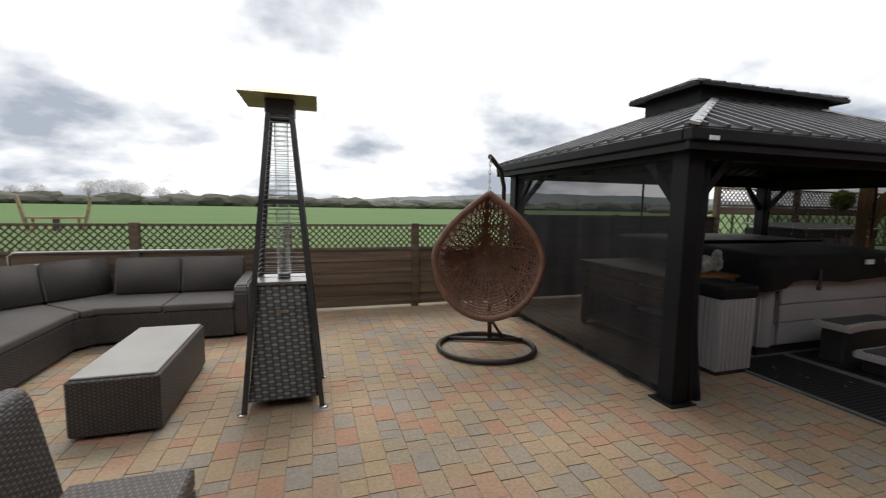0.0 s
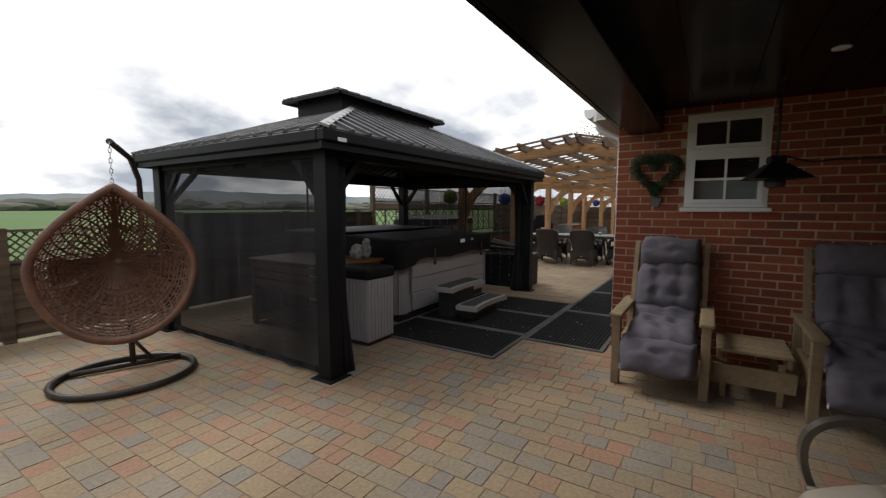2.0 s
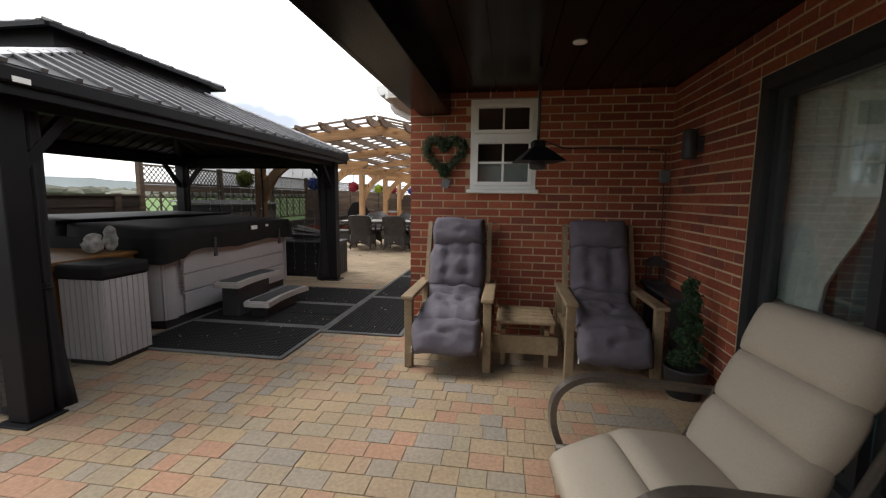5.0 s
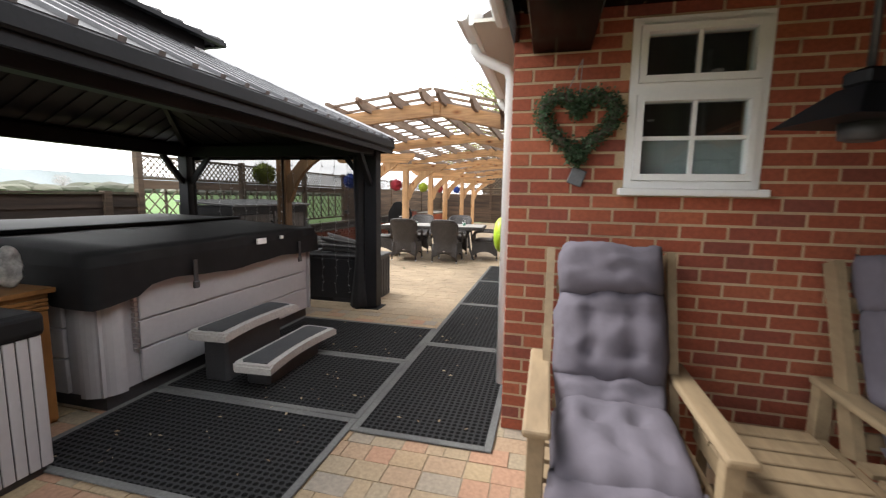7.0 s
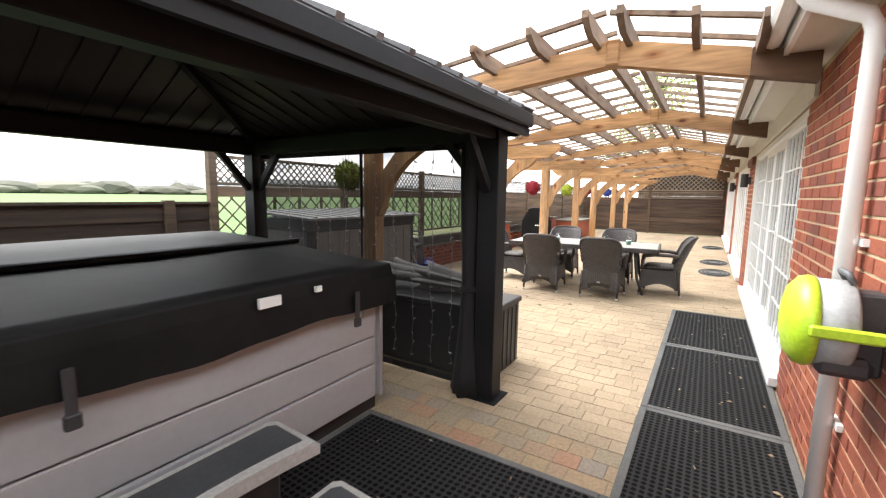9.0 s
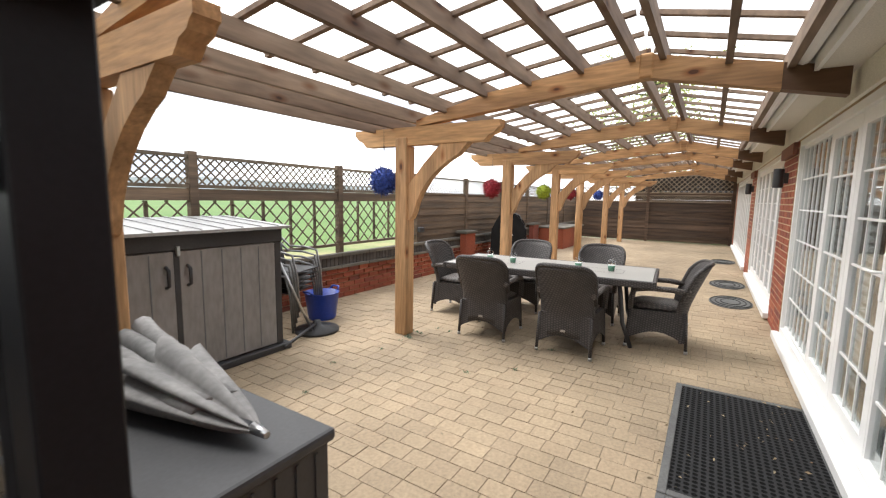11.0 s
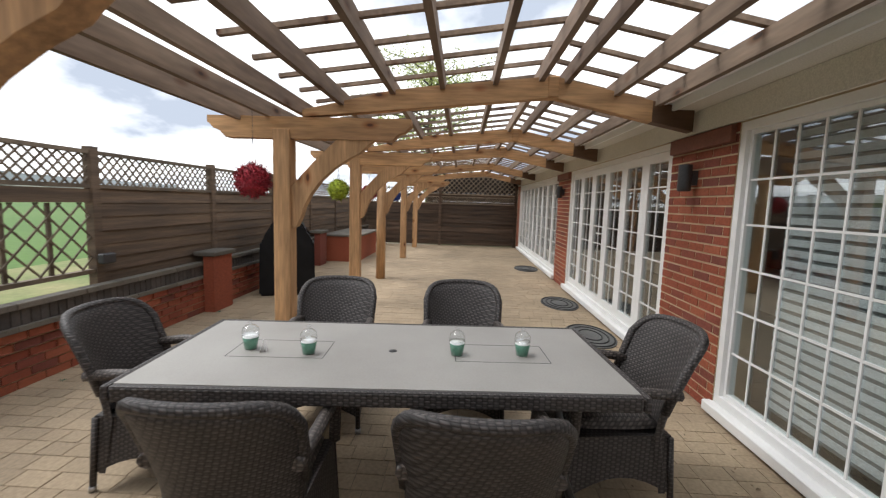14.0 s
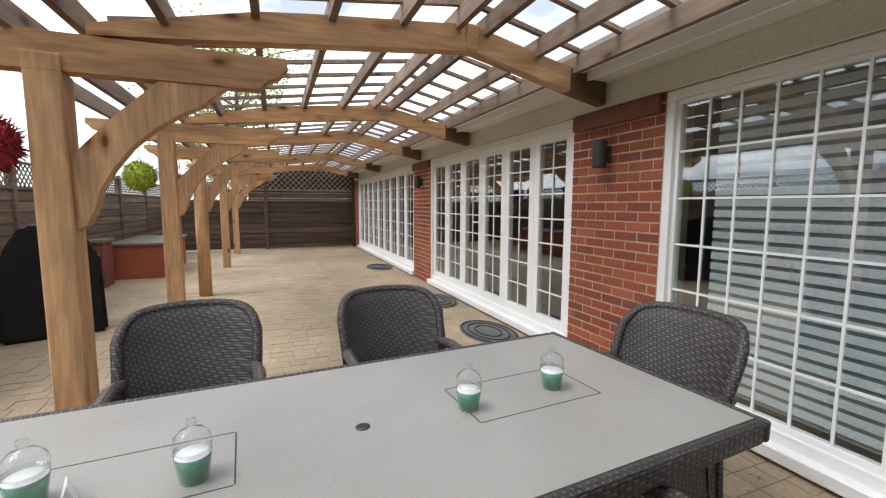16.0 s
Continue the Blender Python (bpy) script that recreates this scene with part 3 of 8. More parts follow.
def small_window():
    """Built facing -y about its lower left corner, then turned to face -x."""
    m = Matrix.Translation((WEST_X, WIN_Y1, WIN_Z0)) @ Matrix.Rotation(radians(-90), 4, "Z")
    w, h = WIN_Y1 - WIN_Y0, WIN_Z1 - WIN_Z0
    t = thing("window_1", "white plastic casement window with a top light above Georgian bars", "window", m=m, kind="structure")
    bb = bm_new()
    frame_rect(bb, 0, 0.03, w, h, 0.037, -0.012, 0.06)
    box(bb, 0.037, -0.012, 0.505, w - 0.037, 0.06, 0.56)
    part("window_frame", bb, M["white"], t)
    for z0, z1, nm in ((0.067, 0.505, "casement"), (0.56, h - 0.037, "top_light")):
        bb = bm_new()
        frame_rect(bb, 0.039, z0 + 0.002, w - 0.039, z1 - 0.002, 0.034, -0.03, 0.04)
        sash = part(nm, bb, M["white"], t)
        bb = bm_new()
        box(bb, w / 2 - 0.01, -0.006, z0 + 0.036, w / 2 + 0.01, 0.008, z1 - 0.036)
        part("upright_bar", bb, M["white"], sash)
        if nm == "casement":
            zc = (z0 + z1) / 2
            bb = bm_new()
            box(bb, 0.073, -0.005, zc - 0.01, w - 0.073, 0.007, zc + 0.01)
            part("cross_bar", bb, M["white"], sash)
        bb = bm_new()
        box(bb, 0.072, 0.012, z0 + 0.034, w - 0.072, 0.018, z1 - 0.034)
        part("pane", bb, M["glass"], sash).visible_shadow = False
    bb = bm_new()
    box(bb, -0.03, -0.07, -0.01, w + 0.03, 0.0, 0.028, bevel=0.006)
    part("window_sill", bb, M["white"], t)


small_window()
bb = bm_new()
for i in range(14):
    y0 = WIN_Y0 + 0.03 + i * 0.041
    hexa(bb, [(WEST_X + 0.085, y0, 1.50), (WEST_X + 0.089, y0, 1.50), (WEST_X + 0.105, y0 + 0.041, 1.50), (WEST_X + 0.101, y0 + 0.041, 1.50),
              (WEST_X + 0.085, y0, 1.735), (WEST_X + 0.089, y0, 1.735), (WEST_X + 0.105, y0 + 0.041, 1.735), (WEST_X + 0.101, y0 + 0.041, 1.735)])
tagged(new("net_curtain", mesh_of("net_curtain", bb, sheer("white_lace", (0.75, 0.76, 0.75), 0.8))), "white lace half curtain inside the small window", "curtain")


def door_leaf(parent, x0, x1, z0, z1, y, nx, nz, handle=False, w=0.085):
    """A white glazed leaf that faces +y, with glazing bars."""
    bb = bm_new()
    frame_rect(bb, x0, z0, x1, z1, w, y - 0.06, y)
    leaf = part("leaf", bb, M["white"], parent)
    gx0, gx1, gz0, gz1 = x0 + w, x1 - w, z0 + w, z1 - w
    for i in range(1, nx):
        xc = gx0 + (gx1 - gx0) * i / nx
        bb = bm_new()
        box(bb, xc - 0.007, y - 0.0195, gz0, xc + 0.007, y - 0.011, gz1)
        part("upright_bar", bb, M["white"], leaf)
    for i in range(1, nz):
        zc = gz0 + (gz1 - gz0) * i / nz
        bb = bm_new()
        box(bb, gx0, y - 0.0190, zc - 0.007, gx1, y - 0.0115, zc + 0.007)
        part("cross_bar", bb, M["white"], leaf)
    bb = bm_new()
    box(bb, gx0, y - 0.026, gz0, gx1, y - 0.020, gz1)
    part("pane", bb, M["glass"], leaf).visible_shadow = False
    if handle:
        bb = bm_new()
        box(bb, x0 + 0.025, y, z0 + 0.85, x0 + 0.06, y + 0.012, z0 + 1.1, bevel=0.004)
        tube(bb, [(x0 + 0.042, y, z0 + 1.0), (x0 + 0.042, y + 0.05, z0 + 1.0), (x0 + 0.16, y + 0.055, z0 + 1.0)], 0.009, 6)
        part("handle", bb, M["white"], leaf)
    return leaf


def glazed_doors(x0, x1, name, leaves, label):
    """leaves: list of (share of the width, bars across, bars up, handle)."""
    t = thing(name, label, "door", kind="structure")
    y = HOUSE_Y - 0.03
    bb = bm_new()
    frame_rect(bb, x0 + 0.002, DOOR_FOOT, x1 - 0.002, DOOR_TOP - 0.002, 0.06, y - 0.09, y + 0.02)
    part("door_frame", bb, M["white"], t)
    bb = bm_new()
    box(bb, x0 - 0.03, HOUSE_Y - 0.16, 0.02, x1 + 0.03, HOUSE_Y + 0.06, DOOR_FOOT - 0.002, bevel=0.008)
    part("door_sill", bb, M["white"], t, "wide white door sill")
    total = sum(s[0] for s in leaves)
    x, span = x0 + 0.062, x1 - x0 - 0.124
    for share, nx, nz, handle in leaves:
        w = span * share / total
        door_leaf(t, x + 0.002, x + w - 0.002, DOOR_FOOT + 0.062, DOOR_TOP - 0.064, y - 0.01, nx, nz, handle, 0.028 if nx > 5 else 0.09)
        x += w
    return t


glazed_doors(*DOORS[0][:2], "door_1", [(1.22, 6, 6, False), (0.80, 3, 6, True), (0.80, 3, 6, False), (1.22, 6, 6, False)], "white glazed double doors with wide fixed side lights and Georgian bars")
glazed_doors(*DOORS[1][:2], "door_2", [(1, 2, 7, i == 3) for i in range(6)], "white glazed folding doors with narrow Georgian panes")
glazed_doors(*DOORS[2][:2], "door_3", [(1, 2, 7, False) for i in range(9)], "far white glazed folding doors with narrow Georgian panes")


# ---- gazebo ----
GX0, GX1, GY0, GY1 = 2.60, 7.52, 3.28, 6.46      # roof edge
PX0, PX1, PY0, PY1 = 2.82, 7.37, 3.51, 6.23      # post centres
GEAVE = 2.05


def gazebo():
    t = thing("gazebo", "black metal hardtop gazebo with a two-tier ribbed roof on the patio", "gazebo")
    for x in (PX0, PX1):
        for y in (PY0, PY1):
            bb = bm_new()
            h = 0.075
            box(bb, x - h, y - h, 0.012, x + h, y + h, 1.93, bevel=0.006)
            post = part("post", bb, M["black_metal"], t)
            bb = bm_new()
            box(bb, x - 0.12, y - 0.12, 0, x + 0.12, y + 0.12, 0.012, bevel=0.003)
            part("foot_plate", bb, M["black_metal"], post)
            dx, dy = (1 if x == PX0 else -1), (1 if y == PY0 else -1)
            for a, c in ((dx, 0), (0, dy)):
                bb = bm_new()
                bar(bb, (x + a * 0.07, y + c * 0.07, 1.52), (x + a * 0.38, y + c * 0.38, 1.88), 0.05, 0.06, (0, 0, 1))
                part("brace", bb, M["black_metal"], post)
    for x0, y0, x1, y1 in ((PX0 - 0.07, PY0 - 0.05, PX1 + 0.07, PY0 + 0.05), (PX0 - 0.07, PY1 - 0.05, PX1 + 0.07, PY1 + 0.05),
                           (PX0 - 0.05, PY0 + 0.052, PX0 + 0.05, PY1 - 0.052), (PX1 - 0.05, PY0 + 0.052, PX1 + 0.05, PY1 - 0.052)):
        bb = bm_new()
        box(bb, x0, y0, 1.86, x1, y1, 2.0, bevel=0.006)
        part("top_rail", bb, M["black_metal"], t)
    # stepped eaves gutter
    for (x0, y0, x1, y1) in ((GX0, GY0, GX1, GY0 + 0.09), (GX0, GY1 - 0.09, GX1, GY1), (GX0, GY0 + 0.09, GX0 + 0.09, GY1 - 0.09), (GX1 - 0.09, GY0 + 0.09, GX1, GY1 - 0.09)):
        bb = bm_new()
        box(bb, x0, y0, 1.955, x1, y1, GEAVE, bevel=0.012)
        ix, iy = (0.03 if x1 - x0 < 1 else 0.0), (0.03 if y1 - y0 < 1 else 0.0)
        box(bb, x0 + ix, y0 + iy, 1.90, x1 - ix, y1 - iy, 1.953)
        part("eave", bb, M["black_metal"], t)
    # roof: four slopes per tier, with standing ribs
    cx, cy = (GX0 + GX1) / 2, (GY0 + GY1) / 2
    tiers = [((GX0 + 0.01, GY0 + 0.01, GX1 - 0.01, GY1 - 0.01), GEAVE + 0.005, (4.30, cy - 0.26, 5.80, cy + 0.26), 2.67, 0.20),
             ((3.89, cy - 0.44, 6.07, cy + 0.55), 2.775, (4.28, cy + 0.035, 5.70, cy + 0.075), 2.93, 0.20)]
    for (x0, y0, x1, y1), z0, (u0, v0, u1, v1), z1, gap in tiers:
        low = [Vector(p) for p in ((x0, y0, z0), (x1, y0, z0), (x1, y1, z0), (x0, y1, z0))]
        high = [Vector(p) for p in ((u0, v0, z1), (u1, v0, z1), (u1, v1, z1), (u0, v1, z1))]
        for i in range(4):
            a, c, d, e = low[i], low[(i + 1) % 4], high[(i + 1) % 4], high[i]
            nrm = (c - a).cross(e - a).normalized()
            bb = bm_new()
            hexa(bb, [a - nrm * 0.012, c - nrm * 0.012, d - nrm * 0.012, e - nrm * 0.012, a, c, d, e])
            slope = part("roof_slope", bb, M["roof_metal"], t)
            # extra dark sheet below the slope that stands in for the underside's shade
            bb = bm_new()
            k_ = nrm * 0.016
            hexa(bb, [a - nrm * 0.024, c - nrm * 0.024, d - nrm * 0.024, e - nrm * 0.024, a - k_, c - k_, d - k_, e - k_])
            part("lining", bb, M["lining"], slope)
            along = (c - a).normalized()
            up = nrm.cross(along)
            length, rise = (c - a).length, (e - a).dot(up)
            s0, s1 = (e - a).dot(along), (d - a).dot(along)
            s = gap / 2
            while s < length - 0.03:
                top = rise
                if s < s0:
                    top = rise * s / s0
                elif s > s1:
                    top = rise * (length - s) / (length - s1)
                if top > 0.06:
                    bb = bm_new()
                    p, q = a + along * s, a + along * s + up * (top - 0.01)
                    bar(bb, p + nrm * 0.008, q + nrm * 0.008, 0.04, 0.03, nrm)
                    part("rib", bb, M["rib_sheen"], slope)
                    bb = bm_new()
                    bar(bb, p - nrm * 0.030, q - nrm * 0.030, 0.03, 0.016, nrm)
                    part("lining_rib", bb, M["lining"], slope)
                s += gap
            bb = bm_new()
            bar(bb, a + Vector((0, 0, 0.012)), e + Vector((0, 0, 0.012)), 0.07, 0.02, nrm)
            part("hip_cap", bb, M["hip_sheen"], slope)
        for i in range(4):
            bb = bm_new()
            a, c = low[i], low[(i + 1) % 4]
            if z0 > 2.5:
                bar(bb, a + Vector((0, 0, -0.02)), c + Vector((0, 0, -0.02)), 0.05, 0.035)
                part("upper_eave", bb, M["black_metal"], t)
    for i, (x, y) in enumerate(((4.33, cy - 0.23), (5.77, cy - 0.23), (5.77, cy + 0.23), (4.33, cy + 0.23))):
        bb = bm_new()
        box(bb, x - 0.03, y - 0.03, 2.62, x + 0.03, y + 0.03, 2.80)
        part("vent_post", bb, M["black_metal"], t)
    bb = bm_new()
    box(bb, 4.02, cy - 0.33, 2.50, 5.95, cy + 0.44, 2.772)
    part("vent_band", bb, M["black_metal"], t)
    # inner rafters
    for a, c in (((PX0, PY0, 2.0), (4.32, cy - 0.25, 2.63)), ((PX1, PY0, 2.0), (5.78, cy - 0.25, 2.63)), ((PX0, PY1, 2.0), (4.32, cy + 0.25, 2.63)), ((PX1, PY1, 2.0), (5.78, cy + 0.25, 2.63))):
        bb = bm_new()
        bar(bb, a, c, 0.05, 0.06)
        part("rafter", bb, M["black_metal"], t)
    bb = bm_new()
    box(bb, PX0 - 0.085, GY0 - 0.004, 1.962, PX0 + 0.005, GY0 + 0.001, 1.992)
    part("maker_plate", bb, M["white"], t, "small pale plate")
    return t


gazebo()


def curtain(name, p, q, z0, z1, mat, folds, depth, label, sag=0.0, wide=None):
    """A hanging net from p to q with soft folds."""
    p, q = Vector(p), Vector(q)
    d = q - p
    nrm = Vector((-d.y, d.x, 0)).normalized()
    nx, nz = max(12, folds * 8), 10
    bb = bm_new()
    rows = []
    for j in range(nz + 1):
        v = j / nz
        row = []
        for i in range(nx + 1):
            u = i / nx
            w = noise.noise(Vector((u * folds * 1.4 + 0.25 * v, v * 0.6, p.x)))
            a = depth * (0.5 + 0.5 * v) * (2.6 * math.copysign(abs(w) ** 0.7, w) + 0.9 * noise.noise(Vector((u * folds * 4.1 - 0.5 * v, v * 1.1, p.y))))
            z = z1 + (z0 - z1) * v - sag * math.sin(u * math.pi) * v
            row.append(bb.verts.new((p.x + d.x * u + nrm.x * a, p.y + d.y * u + nrm.y * a, z)))
        rows.append(row)
    for j in range(nz):
        for i in range(nx):
            f = bb.faces.new((rows[j][i], rows[j][i + 1], rows[j + 1][i + 1], rows[j + 1][i]))
            f.smooth = True
    ob = tagged(new(name, mesh_of(name, bb, M[mat])), label, "netting", "gazebo netting")
    for z, hh in ((z0 + 0.02, 0.05), (z1 - 0.02, 0.04)):
        bb = bm_new()
        bar(bb, (p.x, p.y, z), (q.x, q.y, z), 0.006, hh)
        part("hem", bb, M["net_bunch"], ob)
    return ob


net = curtain("netting", (PX0 - 0.02, PY0 + 0.09, 0), (PX0 - 0.02, PY1 - 0.09, 0), 0.03, 1.86, "net", 9, 0.022, "black netting curtain drawn across the side of the gazebo")
curtain("netting", (PX1 + 0.02, PY0 + 0.2, 0), (PX1 + 0.02, PY1 - 0.09, 0), 0.03, 1.86, "net_thin", 7, 0.02, "thin black netting curtain hung with tiny lights")


def bunch(x, y, r0, r1, zt, zb, label):
    bb = bm_new()
    n, k = 20, 12
    rings = []
    for j in range(k + 1):
        v = j / k
        pinch = 0.75 + 0.25 * math.cos(v * 5.5)
        rr = (r0 + (r1 - r0) * v) * pinch
        rings.append([bb.verts.new((x + rr * (1 + 0.22 * math.sin(i * 2 * math.pi / n * 6 + v)) * math.cos(2 * math.pi * i / n), y + rr * (1 + 0.22 * math.sin(i * 2 * math.pi / n * 5)) * math.sin(2 * math.pi * i / n), zt + (zb - zt) * v)) for i in range(n)])
    for a, c in zip(rings, rings[1:]):
        for i in range(n):
            f = bb.faces.new((a[i], a[(i + 1) % n], c[(i + 1) % n], c[i]))
            f.smooth = True
    bb.faces.new(rings[0]), bb.faces.new(rings[-1][::-1])
    ob = tagged(new("tied_netting", mesh_of("tied_netting", bb, M["net_bunch"])), label, "netting", "gazebo netting")
    v = 0.57
    rr = (r0 + (r1 - r0) * v) * (0.75 + 0.25 * math.cos(v * 5.5)) * 1.12
    zc = zt + (zb - zt) * v
    band = bm_new()
    for dz in (-0.012, 0.0, 0.012):
        tube(band, [(x + rr * math.cos(2 * math.pi * i / 16), y + rr * math.sin(2 * math.pi * i / 16), zc + dz) for i in range(16)], 0.008, 5, closed=True)
    part("tie_band", band, M["net_bunch"], ob)
    return ob


def light_string(y, x, seed):
    t = thing("light_string", "string of tiny clear lights hanging down the gazebo netting", "string light", "light strings")
    rr = random.Random(seed)
    bb = bm_new()
    pts = [(x + rr.uniform(-0.012, 0.012), y + rr.uniform(-0.015, 0.015), 1.85 - 0.1 * i) for i in range(18)]
    tube(bb, pts, 0.0016, 4)
    part("wire", bb, M["white"], t)
    for p in pts[1:]:
        bb = bm_new()
        a = rr.uniform(0, 6.28)
        tube(bb, [p, (p[0], p[1] + 0.026 * math.cos(a), p[2] + 0.026 * math.sin(a))], 0.0055, 5)
        part("bulb", bb, M["white"], t)


for k in range(11):
    light_string(PY0 + 0.35 + k * 0.19, PX1 + 0.05, 60 + k)

bunch(PX0 + 0.16, PY0 + 0.03, 0.05, 0.10, 1.86, 0.0, "black netting gathered beside the gazebo post")
bunch(PX1 - 0.02, PY0 + 0.16, 0.07, 0.13, 1.86, 0.0, "black netting gathered beside the gazebo post")
bunch(PX1, 4.75, 0.012, 0.014, 1.86, 0.0, "thin rolled netting hanging at mid span")
bunch(4.9, PY1, 0.014, 0.014, 1.86, 0.0, "thin rolled netting hanging at mid span")

# ---- pergola ----
POST_Y = 5.18
POSTS = [8.02, 10.72, 13.45, 15.95, 17.95, 21.1, 23.9]
RIDGE_Y, RIDGE_Z = 2.88, 2.43


def scroll_beam(bb, x, y0, y1, z0, z1, w):
    """A short beam along y whose ends are cut to an ogee."""
    h = z1 - z0
    out = [(y0 + 0.16, z0), (y1 - 0.16, z0), (y1 - 0.11, z0 + 0.3 * h), (y1 - 0.05, z0 + 0.42 * h), (y1 - 0.02, z0 + 0.62 * h), (y1, z0 + 0.68 * h), (y1, z1),
           (y0, z1), (y0, z0 + 0.68 * h), (y0 + 0.02, z0 + 0.62 * h), (y0 + 0.05, z0 + 0.42 * h), (y0 + 0.11, z0 + 0.3 * h)]
    prism(bb, out, x - w / 2, x + w / 2, "x")


pergola = thing("pergola", "tan timber pergola with cranked rafters, purlins and thin battens", "pergola")


def bay_frame(x):
    t = pergola
    h = 0.075
    bb = bm_new()
    if abs(x - 17.95) < 0.01:
        tube(bb, [(x, POST_Y, 0), (x, POST_Y, 2.04)], 0.09, 16)
    else:
        box(bb, x - h, POST_Y - h, 0, x + h, POST_Y + h, 2.04, bevel=0.008)
        box(bb, x - h, POST_Y - h, 2.03, x - 0.056, POST_Y + h, 2.12, bevel=0.006)
    part("post", bb, M["oak"], t)
    bb = bm_new()
    scroll_beam(bb, x, 4.06, 5.84, 2.042, 2.225, 0.11)
    part("cap_beam", bb, M["oak_beam"], t)
    # curved brace from the post to the cap beam, on the house side
    bb = bm_new()
    shape = [(0, 1.26), (0.04, 1.28), (0.08, 1.36), (0.11, 1.46), (0.17, 1.57), (0.26, 1.69), (0.38, 1.80), (0.50, 1.88), (0.60, 1.93), (0.65, 1.98), (0.72, 2.04), (0.40, 2.04), (0.20, 1.85), (0, 1.63)]
    outline = [(POST_Y - h - a, c) for a, c in shape]
    prism(bb, outline, x - 0.045, x + 0.045, "x")
    part("brace", bb, M["oak"], t)
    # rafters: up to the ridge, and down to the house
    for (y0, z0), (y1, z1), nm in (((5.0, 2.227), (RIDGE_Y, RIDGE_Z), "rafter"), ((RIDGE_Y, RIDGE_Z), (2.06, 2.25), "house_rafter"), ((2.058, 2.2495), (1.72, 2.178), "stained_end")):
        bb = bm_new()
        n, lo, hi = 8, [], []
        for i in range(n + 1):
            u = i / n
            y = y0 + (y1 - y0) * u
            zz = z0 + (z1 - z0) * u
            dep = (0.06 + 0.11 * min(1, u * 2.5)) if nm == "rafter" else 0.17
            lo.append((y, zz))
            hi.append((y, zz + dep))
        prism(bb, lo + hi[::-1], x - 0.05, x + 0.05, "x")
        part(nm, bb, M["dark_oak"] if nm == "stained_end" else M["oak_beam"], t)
    bb = bm_new()
    box(bb, x - 0.062, RIDGE_Y - 0.05, RIDGE_Z - 0.005, x + 0.062, RIDGE_Y + 0.05, RIDGE_Z + 0.175, bevel=0.012)
    part("ridge_block", bb, M["oak_beam"], t)
    return t


for px in POSTS:
    bay_frame(px)


def roof_z(y):
    """Top of the rafters at y."""
    if y > RIDGE_Y:
        u = (5.0 - y) / (5.0 - RIDGE_Y)
        if u < 0:
            return 2.227
        return 2.227 + (RIDGE_Z - 2.227) * u + 0.06 + 0.11 * min(1, u * 2.5)
    return RIDGE_Z - 0.2195 * (RIDGE_Y - y) + 0.17


PURLINS = [5.56, 5.30, 5.04, 4.66, 4.22, 3.80, 3.36, 2.98, 2.77, 2.36, 2.02]
for py in PURLINS:
    z = {5.30: 2.222, 5.04: 2.262}.get(py, roof_z(py) - 0.035)
    bb = bm_new()
    out = [(7.55, z + 0.12), (7.55, z + 0.07), (7.62, z + 0.03), (7.70, z), (24.75, z), (24.75, z + 0.12)]
    prism(bb, out, py - 0.022, py + 0.022, "y")
    part("purlin", bb, M["purlin"], pergola, "weathered grey-brown purlin")
bx = 7.75
while bx < 24.8:
    for ya, yb in ((5.0, RIDGE_Y + 0.012), (RIDGE_Y - 0.012, 1.95)):
        za, zb = roof_z(ya) + 0.088, roof_z(yb) + 0.088
        if ya > RIDGE_Y:
            za, zb = 2.415, roof_z(RIDGE_Y + 0.1) + 0.098
        bb = bm_new()
        bar(bb, (bx, ya, za + 0.018), (bx, yb, zb + 0.018), 0.038, 0.03)
        part("batten", bb, M["purlin"], pergola)
    bx += 0.40


# ---- fences ----
def lattice(parent, x0, x1, y, z0, z1, pitch, w=0.016):
    """Crossed laths clipped to a rectangle in the x-z plane."""
    h = z1 - z0
    for layer, sgn in ((0, 1), (1, -1)):
        s = x0 - h
        while s < x1 + (0 if sgn > 0 else h):
            a, c = (s, z0), (s + h, z1)
            if sgn < 0:
                a, c = (s + h, z0), (s, z1)
            u0, u1 = 0.0, 1.0
            dx = c[0] - a[0]
            for lim, hi in ((x0, False), (x1, True)):
                u = (lim - a[0]) / dx
                if (dx > 0) == hi:
                    u1 = min(u1, u)
                else:
                    u0 = max(u0, u)
            if u1 - u0 > 0.05:
                p = (a[0] + dx * u0, y + (layer - 0.5) * 0.012, z0 + h * u0)
                q = (a[0] + dx * u1, y + (layer - 0.5) * 0.012, z0 + h * u1)
                bb = bm_new()
                bar(bb, p, q, 0.010, w)
                part("lath", bb, M["trellis"], parent)
            s += pitch


def boards(parent, x0, x1, y, z0, z1, rows, mat="fence"):
    """Overlapping horizontal boards, each a little tilted."""
    step = (z1 - z0) / rows
    for i in range(rows):
        bb = bm_new()
        za, zb = z0 + i * step, z0 + (i + 1) * step + 0.012
        bow = 0.006 * math.sin(i * 2.3 + x0)
        hexa(bb, [(x0, y - 0.018 + bow, za), (x1, y - 0.018, za), (x1, y - 0.004, za), (x0, y - 0.004, za), (x0, y - 0.004, zb), (x1, y - 0.004, zb), (x1, y + 0.008, zb), (x0, y + 0.008, zb)])
        part("board", bb, M[mat], parent)


def fence_post(parent, x, y, h, w=0.1):
    bb = bm_new()
    box(bb, x - w / 2, y - w / 2, 0, x + w / 2, y + w / 2, h, bevel=0.005)
    return part("post", bb, M["fence"], parent)


